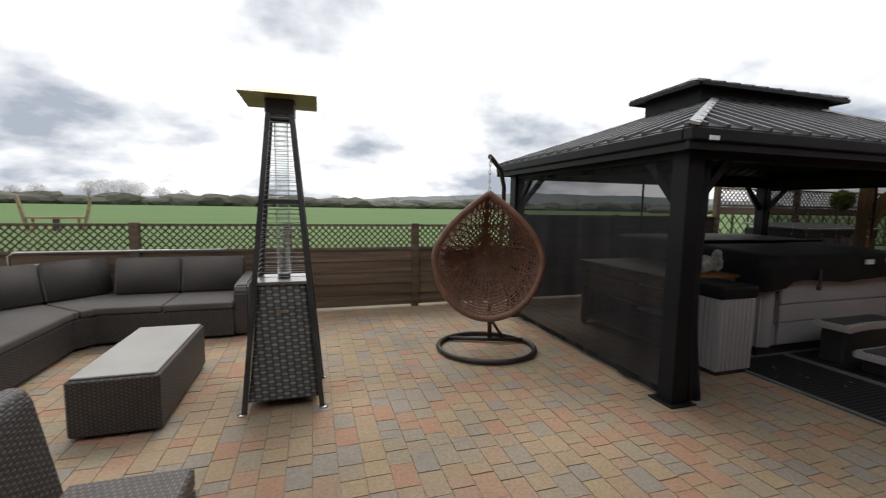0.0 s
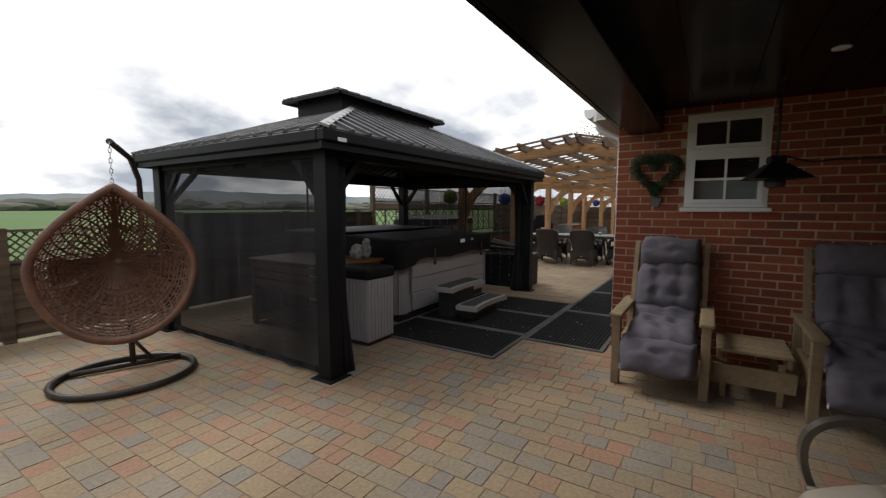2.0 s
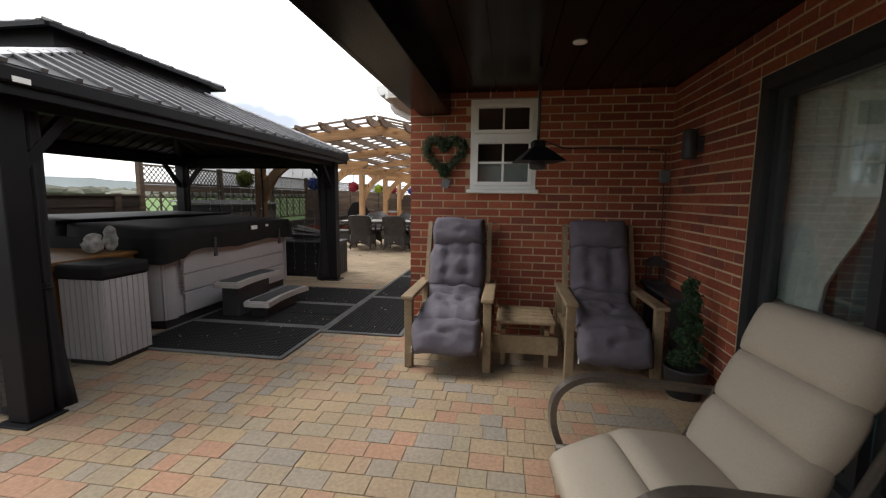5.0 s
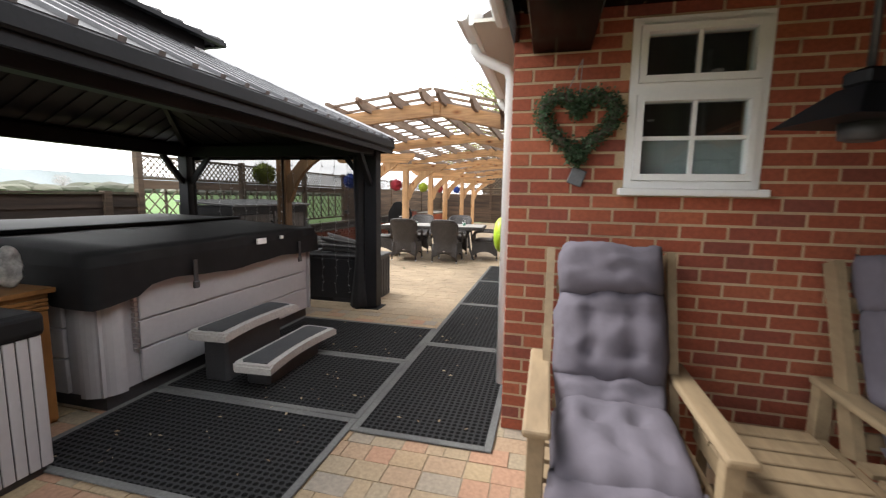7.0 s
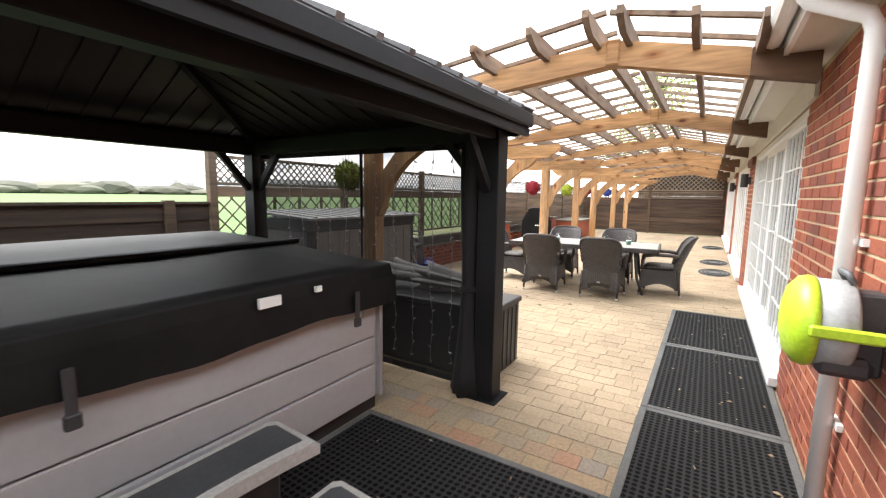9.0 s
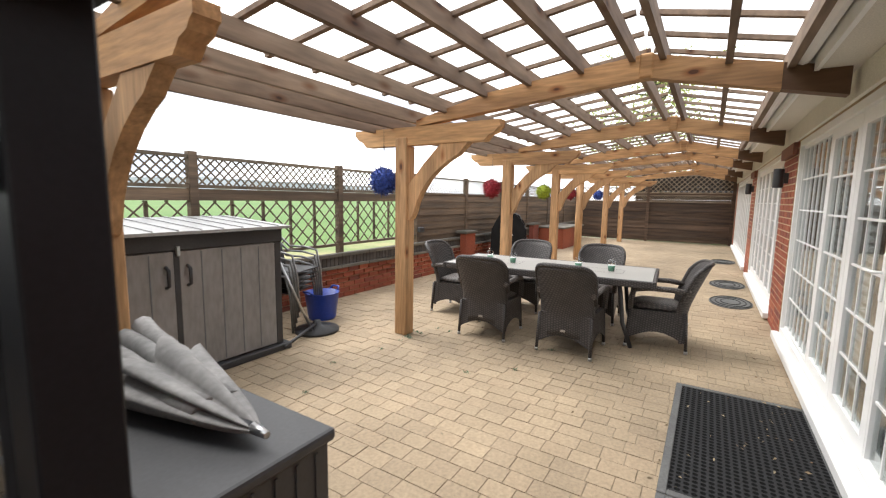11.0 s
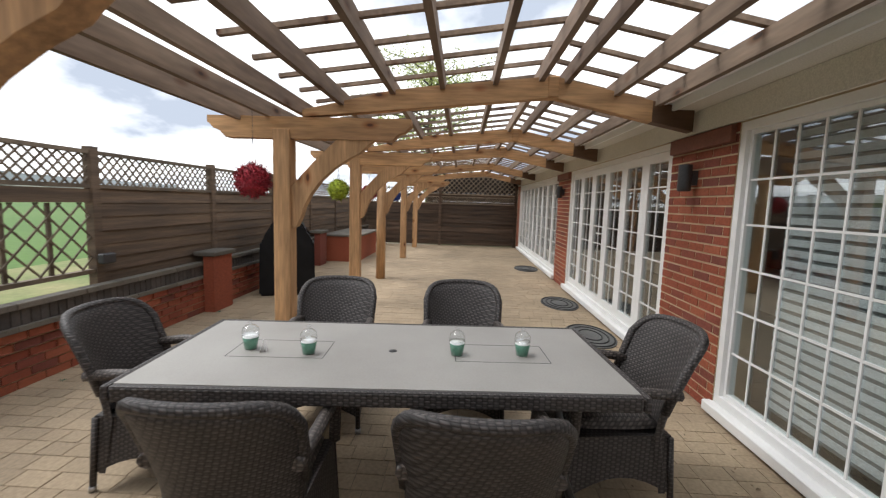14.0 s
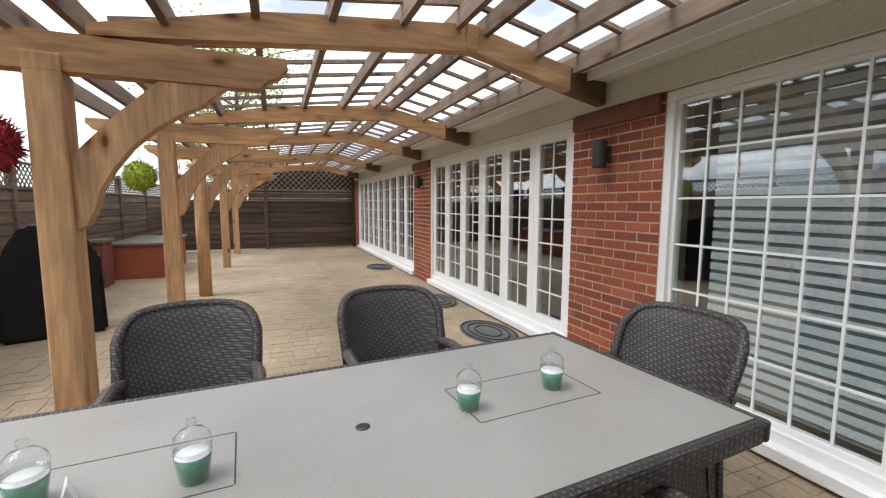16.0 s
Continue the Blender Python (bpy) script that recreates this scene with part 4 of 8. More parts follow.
def fence_low(x0, x1):
    t = thing("garden_fence", "low weathered board fence panel with a trellis strip on top", "fence", "low fence panels")
    fence_post(t, x0 - 0.052, FENCE_Y, 1.23)
    boards(t, x0, x1, FENCE_Y, 0.03, 0.85, 5)
    for z0, z1 in ((0.853, 0.885), (1.185, 1.215)):
        bb = bm_new()
        box(bb, x0, FENCE_Y - 0.03, z0, x1, FENCE_Y + 0.03, z1)
        part("rail", bb, M["trellis"], t)
    lattice(t, x0, x1, FENCE_Y, 0.885, 1.185, 0.085)


def fence_solid(x0, x1):
    t = thing("garden_fence", "weathered solid board fence panel behind the gazebo, shade in its colour", "fence", "solid fence panels")
    fence_post(t, x0 - 0.052, FENCE_Y, 1.39)
    boards(t, x0, x1, FENCE_Y, 0.03, 1.335, 8, "shaded_board")
    bb = bm_new()
    box(bb, x0, FENCE_Y - 0.035, 1.348, x1, FENCE_Y + 0.035, 1.375)
    part("capping", bb, M["trellis"], t)


x = -5.47
while x < 7.0:
    (fence_low if x < 3.0 else fence_solid)(x + 0.052, min(x + 1.77, 7.40) - 0.052)
    x += 1.77


def fence_tall(x0, x1, kind):
    t = thing("garden_fence", "tall weathered fence panel with " + ("open trellis" if kind == "open" else "overlapped boards below a trellis strip"), "fence", "tall fence panels")
    fence_post(t, x0 - 0.047, FENCE_Y, 1.95, 0.09)
    lattice(t, x0, x1, FENCE_Y, 1.60, 1.88, 0.10)
    for z0, z1 in ((1.88, 1.915), (1.565, 1.60)):
        bb = bm_new()
        box(bb, x0, FENCE_Y - 0.03, z0, x1, FENCE_Y + 0.03, z1)
        part("rail", bb, M["trellis"], t)
    if kind == "open":
        bb = bm_new()
        box(bb, x0, FENCE_Y - 0.02, 1.43, x1, FENCE_Y + 0.015, 1.555)
        part("board", bb, M["fence"], t)
        lattice(t, x0, x1, FENCE_Y, 0.80, 1.425, 0.20)
        for k in range(1, 5):
            bb = bm_new()
            xc = x0 + (x1 - x0) * k / 5
            box(bb, xc - 0.018, FENCE_Y + 0.014, 0.8, xc + 0.018, FENCE_Y + 0.034, 1.425)
            part("upright", bb, M["trellis"], t)
        bb = bm_new()
        box(bb, x0, FENCE_Y - 0.03, 0.76, x1, FENCE_Y + 0.03, 0.798)
        part("rail", bb, M["trellis"], t)
    else:
        boards(t, x0, x1, FENCE_Y, 0.62, 1.56, 7)


FENCE_X = [7.4, 9.5, 11.62, 13.6, 15.5, 17.4, 19.3, 21.2, 23.1, 24.9]
for a, c in zip(FENCE_X, FENCE_X[1:]):
    fence_tall(a + 0.047, c - 0.047, "open" if c < 13.7 else "closed")


def fence_end():
    """The closing fence across the pergola's end: boards, a band of fine trellis, and open diamonds above."""
    ys = [1.75, 4.4, 7.05]
    for y0, y1 in zip(ys, ys[1:]):
        top = 2.46 if y0 < 2 else 2.02
        t = thing("garden_fence", "dark board fence panel with fine and open trellis closing the patio", "fence", "end fence panels")
        rows = 9
        for i in range(rows):
            z0 = 0.03 + i * 1.44 / rows
            lap = 0.006 * (i % 2)
            bb = bm_new()
            hexa(bb, [(END_X - 0.022 - lap, y0, z0), (END_X - 0.004, y0, z0), (END_X - 0.004, y1, z0), (END_X - 0.022 - lap, y1, z0),
                      (END_X - 0.004, y0, z0 + 0.178), (END_X + 0.008, y0, z0 + 0.178), (END_X + 0.008, y1, z0 + 0.178), (END_X - 0.004, y1, z0 + 0.178)])
            part("board", bb, M["dark_fence"], t)
        for z in (1.50, 1.735, 1.83, top):
            bb = bm_new()
            box(bb, END_X - 0.034, y0, z - 0.018, END_X + 0.03, y1, z + 0.018, bevel=0.004)
            part("rail", bb, M["pale_lath"], t)
        bb = bm_new()
        box(bb, END_X - 0.012, y0, 1.755, END_X + 0.012, y1, 1.81)
        part("board", bb, M["dark_fence"], t)
        for pitch, za, zb, w in ((0.085, 1.52, 1.715, 0.018), (0.17, 1.85, top - 0.02, 0.026)):
            h = zb - za
            s = y0 - h
            while s < y1:
                for sg in (1, -1):
                    a, c = (s, s + h) if sg > 0 else (s + h, s)
                    u0 = max(0.0, min((y0 - a) / (c - a), (y1 - a) / (c - a)))
                    u1 = min(1.0, max((y0 - a) / (c - a), (y1 - a) / (c - a)))
                    if u1 - u0 > 0.05:
                        bb = bm_new()
                        bar(bb, (END_X - 0.008 + sg * 0.006, a + (c - a) * u0, za + h * u0), (END_X - 0.008 + sg * 0.006, a + (c - a) * u1, za + h * u1), 0.010, w)
                        part("lath", bb, M["pale_lath"], t)
                s += pitch
        for y in ((1.72, 4.4) if y0 < 2 else (7.08,)):
            bb = bm_new()
            box(bb, END_X - 0.07, y - 0.05, 0, END_X - 0.0355, y + 0.05, top, bevel=0.005)
            part("post", bb, M["dark_fence"], t)
    t = thing("outbuilding", "dark boarded outbuilding wall close behind the end fence", "shed")
    for i in range(16):
        bb = bm_new()
        box(bb, END_X + 0.30 + 0.006 * (i % 2), 1.3, i * 0.158, END_X + 0.40, 4.9, i * 0.158 + 0.154)
        part("board", bb, M["shed_board"], t)


fence_end()


# ---- more materials for the loose things ----
M["tub_grey"] = material("pale_grey_cladding", (0.40, 0.39, 0.40), 0.45, second=(0.36, 0.35, 0.36), scale=1.2, fine=25, grain_by=0.03)
M["black_vinyl"] = material("black_vinyl", (0.008, 0.008, 0.009), 0.6, second=(0.012, 0.012, 0.013), scale=3, bump=0.4, bump_scale=6, spec=0.18)
M["step_frame"] = material("pale_step_plastic", (0.42, 0.40, 0.38), 0.5, second=(0.37, 0.35, 0.33), scale=3)
M["step_pad"] = material("dark_step_pad", (0.045, 0.048, 0.052), 0.6, second=(0.06, 0.062, 0.066), scale=4, bump=0.2)
M["pine"] = material("varnished_pine", (0.27, 0.125, 0.034), 0.5, second=(0.17, 0.075, 0.02), scale=4, fine=20, bump=0.2, stretch=(1, 1, 0.2), spread=0.12)
M["old_wood"] = material("greyed_oak_arm", (0.30, 0.22, 0.13), 0.65, second=(0.22, 0.155, 0.09), scale=4, fine=25, bump=0.3, stretch=(0.3, 1, 1), spread=0.1)
M["plum"] = material("grey_plum_cushion", (0.12, 0.106, 0.128), 0.9, second=(0.098, 0.087, 0.106), scale=3, bump=0.5, bump_scale=22, grain_by=0.06)
M["beige"] = material("beige_cushion", (0.36, 0.31, 0.245), 0.85, second=(0.345, 0.295, 0.235), scale=2, bump=0.12, bump_scale=160, grain_by=0.05)
M["bronze"] = material("bronze_tube", (0.16, 0.135, 0.11), 0.4, 0.5, second=(0.12, 0.10, 0.085), scale=4)
M["rattan"] = material("brown_rattan", (0.19, 0.088, 0.052), 0.45, second=(0.13, 0.06, 0.036), scale=10, spread=0.1)
M["brown_tube"] = material("dark_brown_tube", (0.035, 0.027, 0.023), 0.4, 0.3, second=(0.05, 0.04, 0.034), scale=5)
M["grey_metal"] = material("dark_grey_steel", (0.085, 0.087, 0.09), 0.4, 0.6, second=(0.06, 0.06, 0.063), scale=5)
M["steel"] = material("bright_steel", (0.55, 0.55, 0.55), 0.3, 1.0, second=(0.45, 0.45, 0.45), scale=4)
M["dull_silver"] = material("dull_silver_tube", (0.27, 0.27, 0.27), 0.45, 0.6, second=(0.2, 0.2, 0.2), scale=6)
M["heater_wicker"] = weave("grey_black_wicker", (0.02, 0.021, 0.022), (0.26, 0.265, 0.265), 26)
M["brass"] = material("mirror_hood", (0.36, 0.29, 0.16), 0.45, 0.5, second=(0.28, 0.22, 0.12), scale=3)
M["leaf"] = material("box_leaf", (0.06, 0.12, 0.055), 0.6, second=(0.04, 0.08, 0.035), scale=20, island=0.35)
M["leaf_pale"] = material("pale_leaf", (0.10, 0.17, 0.10), 0.6, second=(0.07, 0.12, 0.07), scale=20, island=0.35)
M["spring_leaf"] = material("spring_leaf", (0.36, 0.40, 0.13), 0.7, second=(0.27, 0.31, 0.10), scale=2, island=0.4)
for _nm in ("leaf", "leaf_pale", "spring_leaf"):
    _n, _l = M[_nm].node_tree.nodes, M[_nm].node_tree.links
    _tr, _mx = _n.new("ShaderNodeBsdfTranslucent"), _n.new("ShaderNodeMixShader")
    _mx.inputs[0].default_value = 0.45
    _l.new(_n["Principled BSDF"].inputs["Base Color"].links[0].from_socket, _tr.inputs[0])
    _l.new(_n["Principled BSDF"].outputs[0], _mx.inputs[1]), _l.new(_tr.outputs[0], _mx.inputs[2])
    _l.new(_mx.outputs[0], _n["Material Output"].inputs[0])
# bare twigs of the far trees, paled in colour for distance haze
M["twig"] = material("haze_paled_twigs", (0.44, 0.41, 0.39), 0.9, second=(0.38, 0.35, 0.33), scale=0.1)
M["bark"] = material("bark", (0.10, 0.08, 0.06), 0.9, second=(0.06, 0.05, 0.04), scale=6, bump=0.6)
M["hedge"] = material("far_hedge", (0.085, 0.092, 0.066), 0.95, second=(0.11, 0.105, 0.08), scale=0.06, island=0.3)
# grey-blue distance haze is painted into the hill colour
M["hill"] = material("haze_tinted_hill", (0.22, 0.245, 0.255), 1.0, second=(0.16, 0.185, 0.185), scale=0.004)
M["shed_grey"] = material("shed_panel", (0.26, 0.245, 0.24), 0.55, second=(0.22, 0.21, 0.205), scale=3, fine=30, bump=0.15, stretch=(1, 1, 0.3))
M["shed_top"] = material("shed_lid", (0.36, 0.36, 0.36), 0.35, second=(0.30, 0.30, 0.30), scale=3)
M["charcoal"] = material("charcoal_plastic", (0.03, 0.03, 0.033), 0.5, second=(0.042, 0.042, 0.045), scale=3)
M["blue_plastic"] = material("blue_plastic", (0.02, 0.06, 0.40), 0.4, second=(0.015, 0.045, 0.32), scale=3)
M["canvas"] = material("grey_canvas", (0.30, 0.29, 0.28), 0.85, second=(0.22, 0.215, 0.21), scale=5, bump=0.3, bump_scale=30)
M["stone_cap"] = material("grey_coping", (0.16, 0.145, 0.12), 0.9, second=(0.11, 0.10, 0.085), scale=3, bump=0.5, spread=0.15)
M["blue_brick"] = material("dark_engineering_brick", (0.055, 0.05, 0.05), 0.7, second=(0.08, 0.07, 0.065), scale=5, bump=0.4, spread=0.2)
M["statue"] = material("grey_stone_ornament", (0.62, 0.61, 0.58), 0.8, second=(0.25, 0.25, 0.24), scale=14, bump=0.5)
M["lime"] = material("lime_plastic", (0.42, 0.62, 0.03), 0.4, second=(0.36, 0.55, 0.03), scale=3)
M["reel_grey"] = material("reel_grey_plastic", (0.32, 0.33, 0.33), 0.5, second=(0.28, 0.29, 0.29), scale=3)
M["mid_grey"] = material("mid_grey_plastic", (0.14, 0.15, 0.16), 0.5)
M["mint"] = material("green_wax", (0.10, 0.26, 0.18), 0.5, second=(0.13, 0.30, 0.21), scale=8)
M["clear"] = glass("clear_glass", (0.97, 0.98, 0.98), cover=0.04)
M["red_brown"] = material("red_brown_wood", (0.20, 0.07, 0.04), 0.6, second=(0.15, 0.05, 0.03), scale=4, bump=0.2)
M["anthracite"] = material("anthracite_frame", (0.022, 0.025, 0.028), 0.4, second=(0.03, 0.032, 0.035), scale=3)
M["drape"] = material("pale_drape", (0.74, 0.73, 0.67), 0.9, second=(0.66, 0.65, 0.60), scale=5)
M["teal_drape"] = material("teal_drape", (0.10, 0.17, 0.18), 0.9, second=(0.07, 0.12, 0.13), scale=5)


def turn(x, y, z=0.0, a=0.0):
    return Matrix.Translation((x, y, z)) @ Matrix.Rotation(radians(a), 4, "Z")


# ---- hot tub and what stands round it ----
def hot_tub():
    x0, x1, y0, y1 = 4.45, 6.84, 4.05, 6.10
    t = thing("hot_tub", "pale grey panelled hot tub under a black padded cover", "hot tub")
    bb = bm_new()
    box(bb, x0 + 0.06, y0 + 0.05, 0, x1 - 0.05, y1 - 0.05, 0.12)
    part("base", bb, M["charcoal"], t)
    bb = bm_new()
    box(bb, x0 + 0.03, y0 + 0.03, 0.10, x1 - 0.03, y1 - 0.03, 0.86)
    part("shell", bb, M["tub_grey"], t)
    for k, (z0, z1) in enumerate(((0.11, 0.335), (0.345, 0.53), (0.54, 0.86))):
        for (px0, py0, px1, py1) in ((x0 + 0.28, y0, x1 - 0.1, y0 + 0.028), (x0, y0 + 0.28, x0 + 0.028, y1 - 0.28)):
            bb = bm_new()
            box(bb, px0, py0 + (0.006 if k == 1 and py1 - py0 < 1 else 0), z0, px1, py1, z1, bevel=0.008, seg=2)
            part("panel", bb, M["tub_grey"], t)
    for cx, cy, a0 in ((x0 + 0.16, y0 + 0.16, 180), (x1 - 0.06, y0 + 0.06, 270)):
        bb = bm_new()
        r = 0.17 if a0 == 180 else 0.07
        out = [(cx, cy)] + [(cx + r * math.cos(radians(a0 + k * 11.25)), cy + r * math.sin(radians(a0 + k * 11.25))) for k in range(9)]
        prism(bb, out, 0.10, 0.87, "z")
        corner = part("corner_panel", bb, M["tub_grey"], t)
        if a0 == 180:
            for j in range(14):
                bb = bm_new()
                box(bb, x0 + 0.235, y0 - 0.014, 0.33 + j * 0.035, x0 + 0.255, y0 + 0.02, 0.355 + j * 0.035)
                part("vent_slot", bb, M["steel"], corner)
    # cover: two halves that slope from the fold
    ym = (y0 + y1) / 2
    for (ya, yb), za, zb in (((y0 - 0.06, ym - 0.004), 1.02, 1.08), ((ym + 0.004, y1 + 0.06), 1.10, 1.12)):
        bb = bm_new()
        hexa(bb, [(x0 - 0.05, ya, 0.90), (x1 + 0.03, ya, 0.90), (x1 + 0.03, yb, 0.90), (x0 - 0.05, yb, 0.90), (x0 - 0.03, ya + 0.02, za), (x1 + 0.01, ya + 0.02, za), (x1 + 0.01, yb, zb), (x0 - 0.03, yb, zb)])
        bmesh.ops.subdivide_edges(bb, edges=bb.edges[:], cuts=6, use_grid_fill=True)
        for v in bb.verts:
            if v.co.z > 1.0:
                v.co.z += 0.010 * noise.noise(v.co * 2.2)
        for f in bb.faces:
            f.smooth = True
        part("cover_half", bb, M["black_vinyl"], t)
    # hanging skirt with an uneven hem
    rim = []
    def run(pa, pb, n):
        for i in range(n):
            u = i / n
            rim.append((pa[0] + (pb[0] - pa[0]) * u, pa[1] + (pb[1] - pa[1]) * u))
    a, b_, c, d = (x0 - 0.055, y0 - 0.066), (x1 + 0.035, y0 - 0.066), (x1 + 0.035, y1 + 0.066), (x0 - 0.055, y1 + 0.066)
    run(a, b_, 26), run(b_, c, 20), run(c, d, 26), run(d, a, 20)
    bb = bm_new()
    top, low = [], []
    for i, (x, y) in enumerate(rim):
        w = noise.noise(Vector((x * 3, y * 3, 0)))
        ox, oy = (x - 5.6) * 0.006 * (1 + w), (y - 5.06) * 0.006 * (1 + w)
        top.append(bb.verts.new((x, y, 0.945)))
        low.append(bb.verts.new((x + ox, y + oy, 0.775 + 0.05 * noise.noise(Vector((x * 1.7, y * 1.7, 3))) + 0.02 * w - (0.05 if x < x0 + 0.25 and y < y0 + 0.3 else 0))))
    n = len(rim)
    for i in range(n):
        f = bb.faces.new((top[i], low[i], low[(i + 1) % n], top[(i + 1) % n]))
        f.smooth = True
    part("cover_skirt", bb, M["black_vinyl"], t)
    for xs in (5.10, 6.46):
        bb = bm_new()
        box(bb, xs, y0 - 0.10, 0.70, xs + 0.035, y0 - 0.085, 0.90, bevel=0.004)
        box(bb, xs - 0.008, y0 - 0.105, 0.685, xs + 0.043, y0 - 0.08, 0.74, bevel=0.006)
        part("strap", bb, M["charcoal"], t)
    bb = bm_new()
    lathe(bb, [(0.0, -0.005), (0.03, -0.005), (0.034, 0.0), (0.03, 0.004), (0.0, 0.004)], (6.60, y0 - 0.003, 0.72), 16, "y")
    part("badge", bb, M["steel"], t)
    bb = bm_new()
    box(bb, 5.83, y0 - 0.088, 0.935, 5.95, y0 - 0.07, 0.985)
    part("cover_label", bb, M["white"], t, "small white cover label")
    bb = bm_new()
    box(bb, 6.17, y0 - 0.088, 0.955, 6.21, y0 - 0.07, 0.985)
    part("cover_tag", bb, M["white"], t, "tiny white tag")
    bb = bm_new()
    tube(bb, [(4.3, ym, 1.09), (6.95, ym, 1.095)], 0.022, 8)
    part("lifter_bar", bb, M["black_metal"], t)


hot_tub()


def tub_steps():
    t = thing("tub_steps", "two-tread plastic hot tub steps with dark pads on pale rims", "steps")
    for x0, x1, y0, y1, z in ((4.93, 5.82, 3.56, 3.89, 0.42), (4.96, 5.89, 3.23, 3.55, 0.21)):
        out = []
        n = 12
        for i in range(n + 1):
            u = i / n
            out.append((x0 + (x1 - x0) * u, y0 + 0.045 * math.sin(u * math.pi)))
        out += [(x1 + 0.015, y1 - 0.04), (x1 - 0.02, y1), (x0 + 0.02, y1), (x0 - 0.015, y1 - 0.04)]
        bb = bm_new()
        prism(bb, out, z - 0.06, z, "z")
        bmesh.ops.bevel(bb, geom=[e for e in bb.edges if all(abs(v.co.z - z) < 1e-4 for v in e.verts)], offset=0.015, segments=2, affect="EDGES")
        tread = part("tread", bb, M["step_frame"], t)
        bb = bm_new()
        ctr = Vector(((x0 + x1) / 2, (y0 + y1) / 2 + 0.02))
        prism(bb, [(ctr.x + (a - ctr.x) * 0.90, ctr.y + (c - ctr.y) * 0.66) for a, c in out], z, z + 0.006, "z")
        part("tread_pad", bb, M["step_pad"], tread)
        bb = bm_new()
        box(bb, x0 + 0.12, y0 + 0.10, 0.0, x1 - 0.12, y1 - 0.02, z - 0.061, bevel=0.02)
        part("riser_box", bb, M["charcoal"], t)


tub_steps()


def cooler():
    t = thing("cool_box", "pale grey slatted cool box with a padded black lid", "cooler", m=turn(3.79, 3.985, 0, 0))
    w, d, h = 0.205, 0.205, 0.70
    bb = bm_new()
    box(bb, -w + 0.02, -d + 0.02, 0.0, w - 0.02, d - 0.02, 0.05)
    part("plinth", bb, M["charcoal"], t)
    bb = bm_new()
    box(bb, -w + 0.006, -d + 0.006, 0.05, w - 0.006, d - 0.006, h)
    part("core", bb, M["charcoal"], t)
    for s in range(8):
        u = -w + 2 * w * (s + 0.5) / 8
        hw = w / 8 - 0.003
        for (a0, b0, a1, b1) in ((u - hw, -d - 0.006, u + hw, -d + 0.006), (u - hw, d - 0.006, u + hw, d + 0.006), (-w - 0.006, u - hw, -w + 0.006, u + hw), (w - 0.006, u - hw, w + 0.006, u + hw)):
            bb = bm_new()
            box(bb, a0, b0, 0.045, a1, b1, h, bevel=0.003)
            part("slat", bb, M["tub_grey"], t)
    bb = bm_new()
    box(bb, -w - 0.02, -d - 0.02, h, w + 0.02, d + 0.02, h + 0.12, bevel=0.03, seg=3)
    part("lid", bb, M["black_vinyl"], t)


cooler()


def pine_cabinet():
    t = thing("pine_shelf_unit", "varnished pine slatted shelf unit beside the hot tub", "shelf")
    x0, x1, y0, y1, h = 3.50, 4.34, 4.25, 5.66, 0.80
    bb = bm_new()
    box(bb, x0 - 0.03, y0 - 0.03, h, x1 + 0.03, y1 + 0.03, h + 0.03, bevel=0.005)
    part("top", bb, M["pine"], t)
    for z in (0.08, 0.44):
        bb = bm_new()
        box(bb, x0 + 0.03, y0 + 0.03, z, x1 - 0.03, y1 - 0.03, z + 0.025)
        part("shelf", bb, M["pine"], t)
    for i in range(6):
        a = x0 + (x1 - x0) * i / 6
        for yy in (y0, y1 - 0.02):
            bb = bm_new()
            box(bb, a + 0.004, yy, 0.02, a + (x1 - x0) / 6 - 0.004, yy + 0.02, h - 0.105, bevel=0.003)
            part("board", bb, M["pine"], t)
    for yy in (y0 - 0.004, y1 - 0.018):
        for k in range(4):
            bb = bm_new()
            box(bb, x0, yy, h - 0.10 + k * 0.025, x1, yy + 0.022, h - 0.079 + k * 0.025, bevel=0.003)
            part("grooved_strip", bb, M["pine"], t)
    for k, (a, c) in enumerate(((x0, y0), (x1 - 0.05, y0), (x0, y1 - 0.05), (x1 - 0.05, y1 - 0.05))):
        bb = bm_new()
        box(bb, a, c + (0.022 if c == y0 else -0.022), 0, a + 0.05, c + (0.072 if c == y0 else 0.028), h - 0.002)
        part("leg", bb, M["pine"], t)
    for i in range(3):
        bb = bm_new()
        box(bb, x0 + 0.002, y0 + 0.075, 0.50 + i * 0.1, x0 + 0.02, y1 - 0.075, 0.58 + i * 0.1)
        part("rail", bb, M["pine"], t)


pine_cabinet()


def ornament(x, y, z, s, seed, tall):
    """A lumpy stone garden ornament, one plain shape."""
    bb = bm_new()
    bmesh.ops.create_icosphere(bb, subdivisions=3, radius=1.0)
    off = Vector((seed * 3.1, seed, 0))
    for v in bb.verts:
        c = v.co.copy()
        k = 1 + 0.36 * noise.noise(c * 1.8 + off) + 0.34 * noise.noise(c * 4.5 + off)
        waist = 1 - 0.25 * math.exp(-((c.z - 0.3) * 4) ** 2)
        v.co = Vector((x + c.x * s * k * waist, y + c.y * s * 0.8 * k * waist, z + s * tall + c.z * s * tall * (0.97 + 0.03 * k)))
        v.co.z = max(v.co.z, z)
    for f in bb.faces:
        f.smooth = True
    tagged(new("garden_ornament", mesh_of("garden_ornament", bb, M["statue"])), "small weathered grey stone garden ornament", "ornament", "ornaments on the pine unit")


ornament(4.08, 4.40, 0.83, 0.09, 1, 1.05)
ornament(4.27, 4.42, 0.83, 0.065, 2, 1.9)


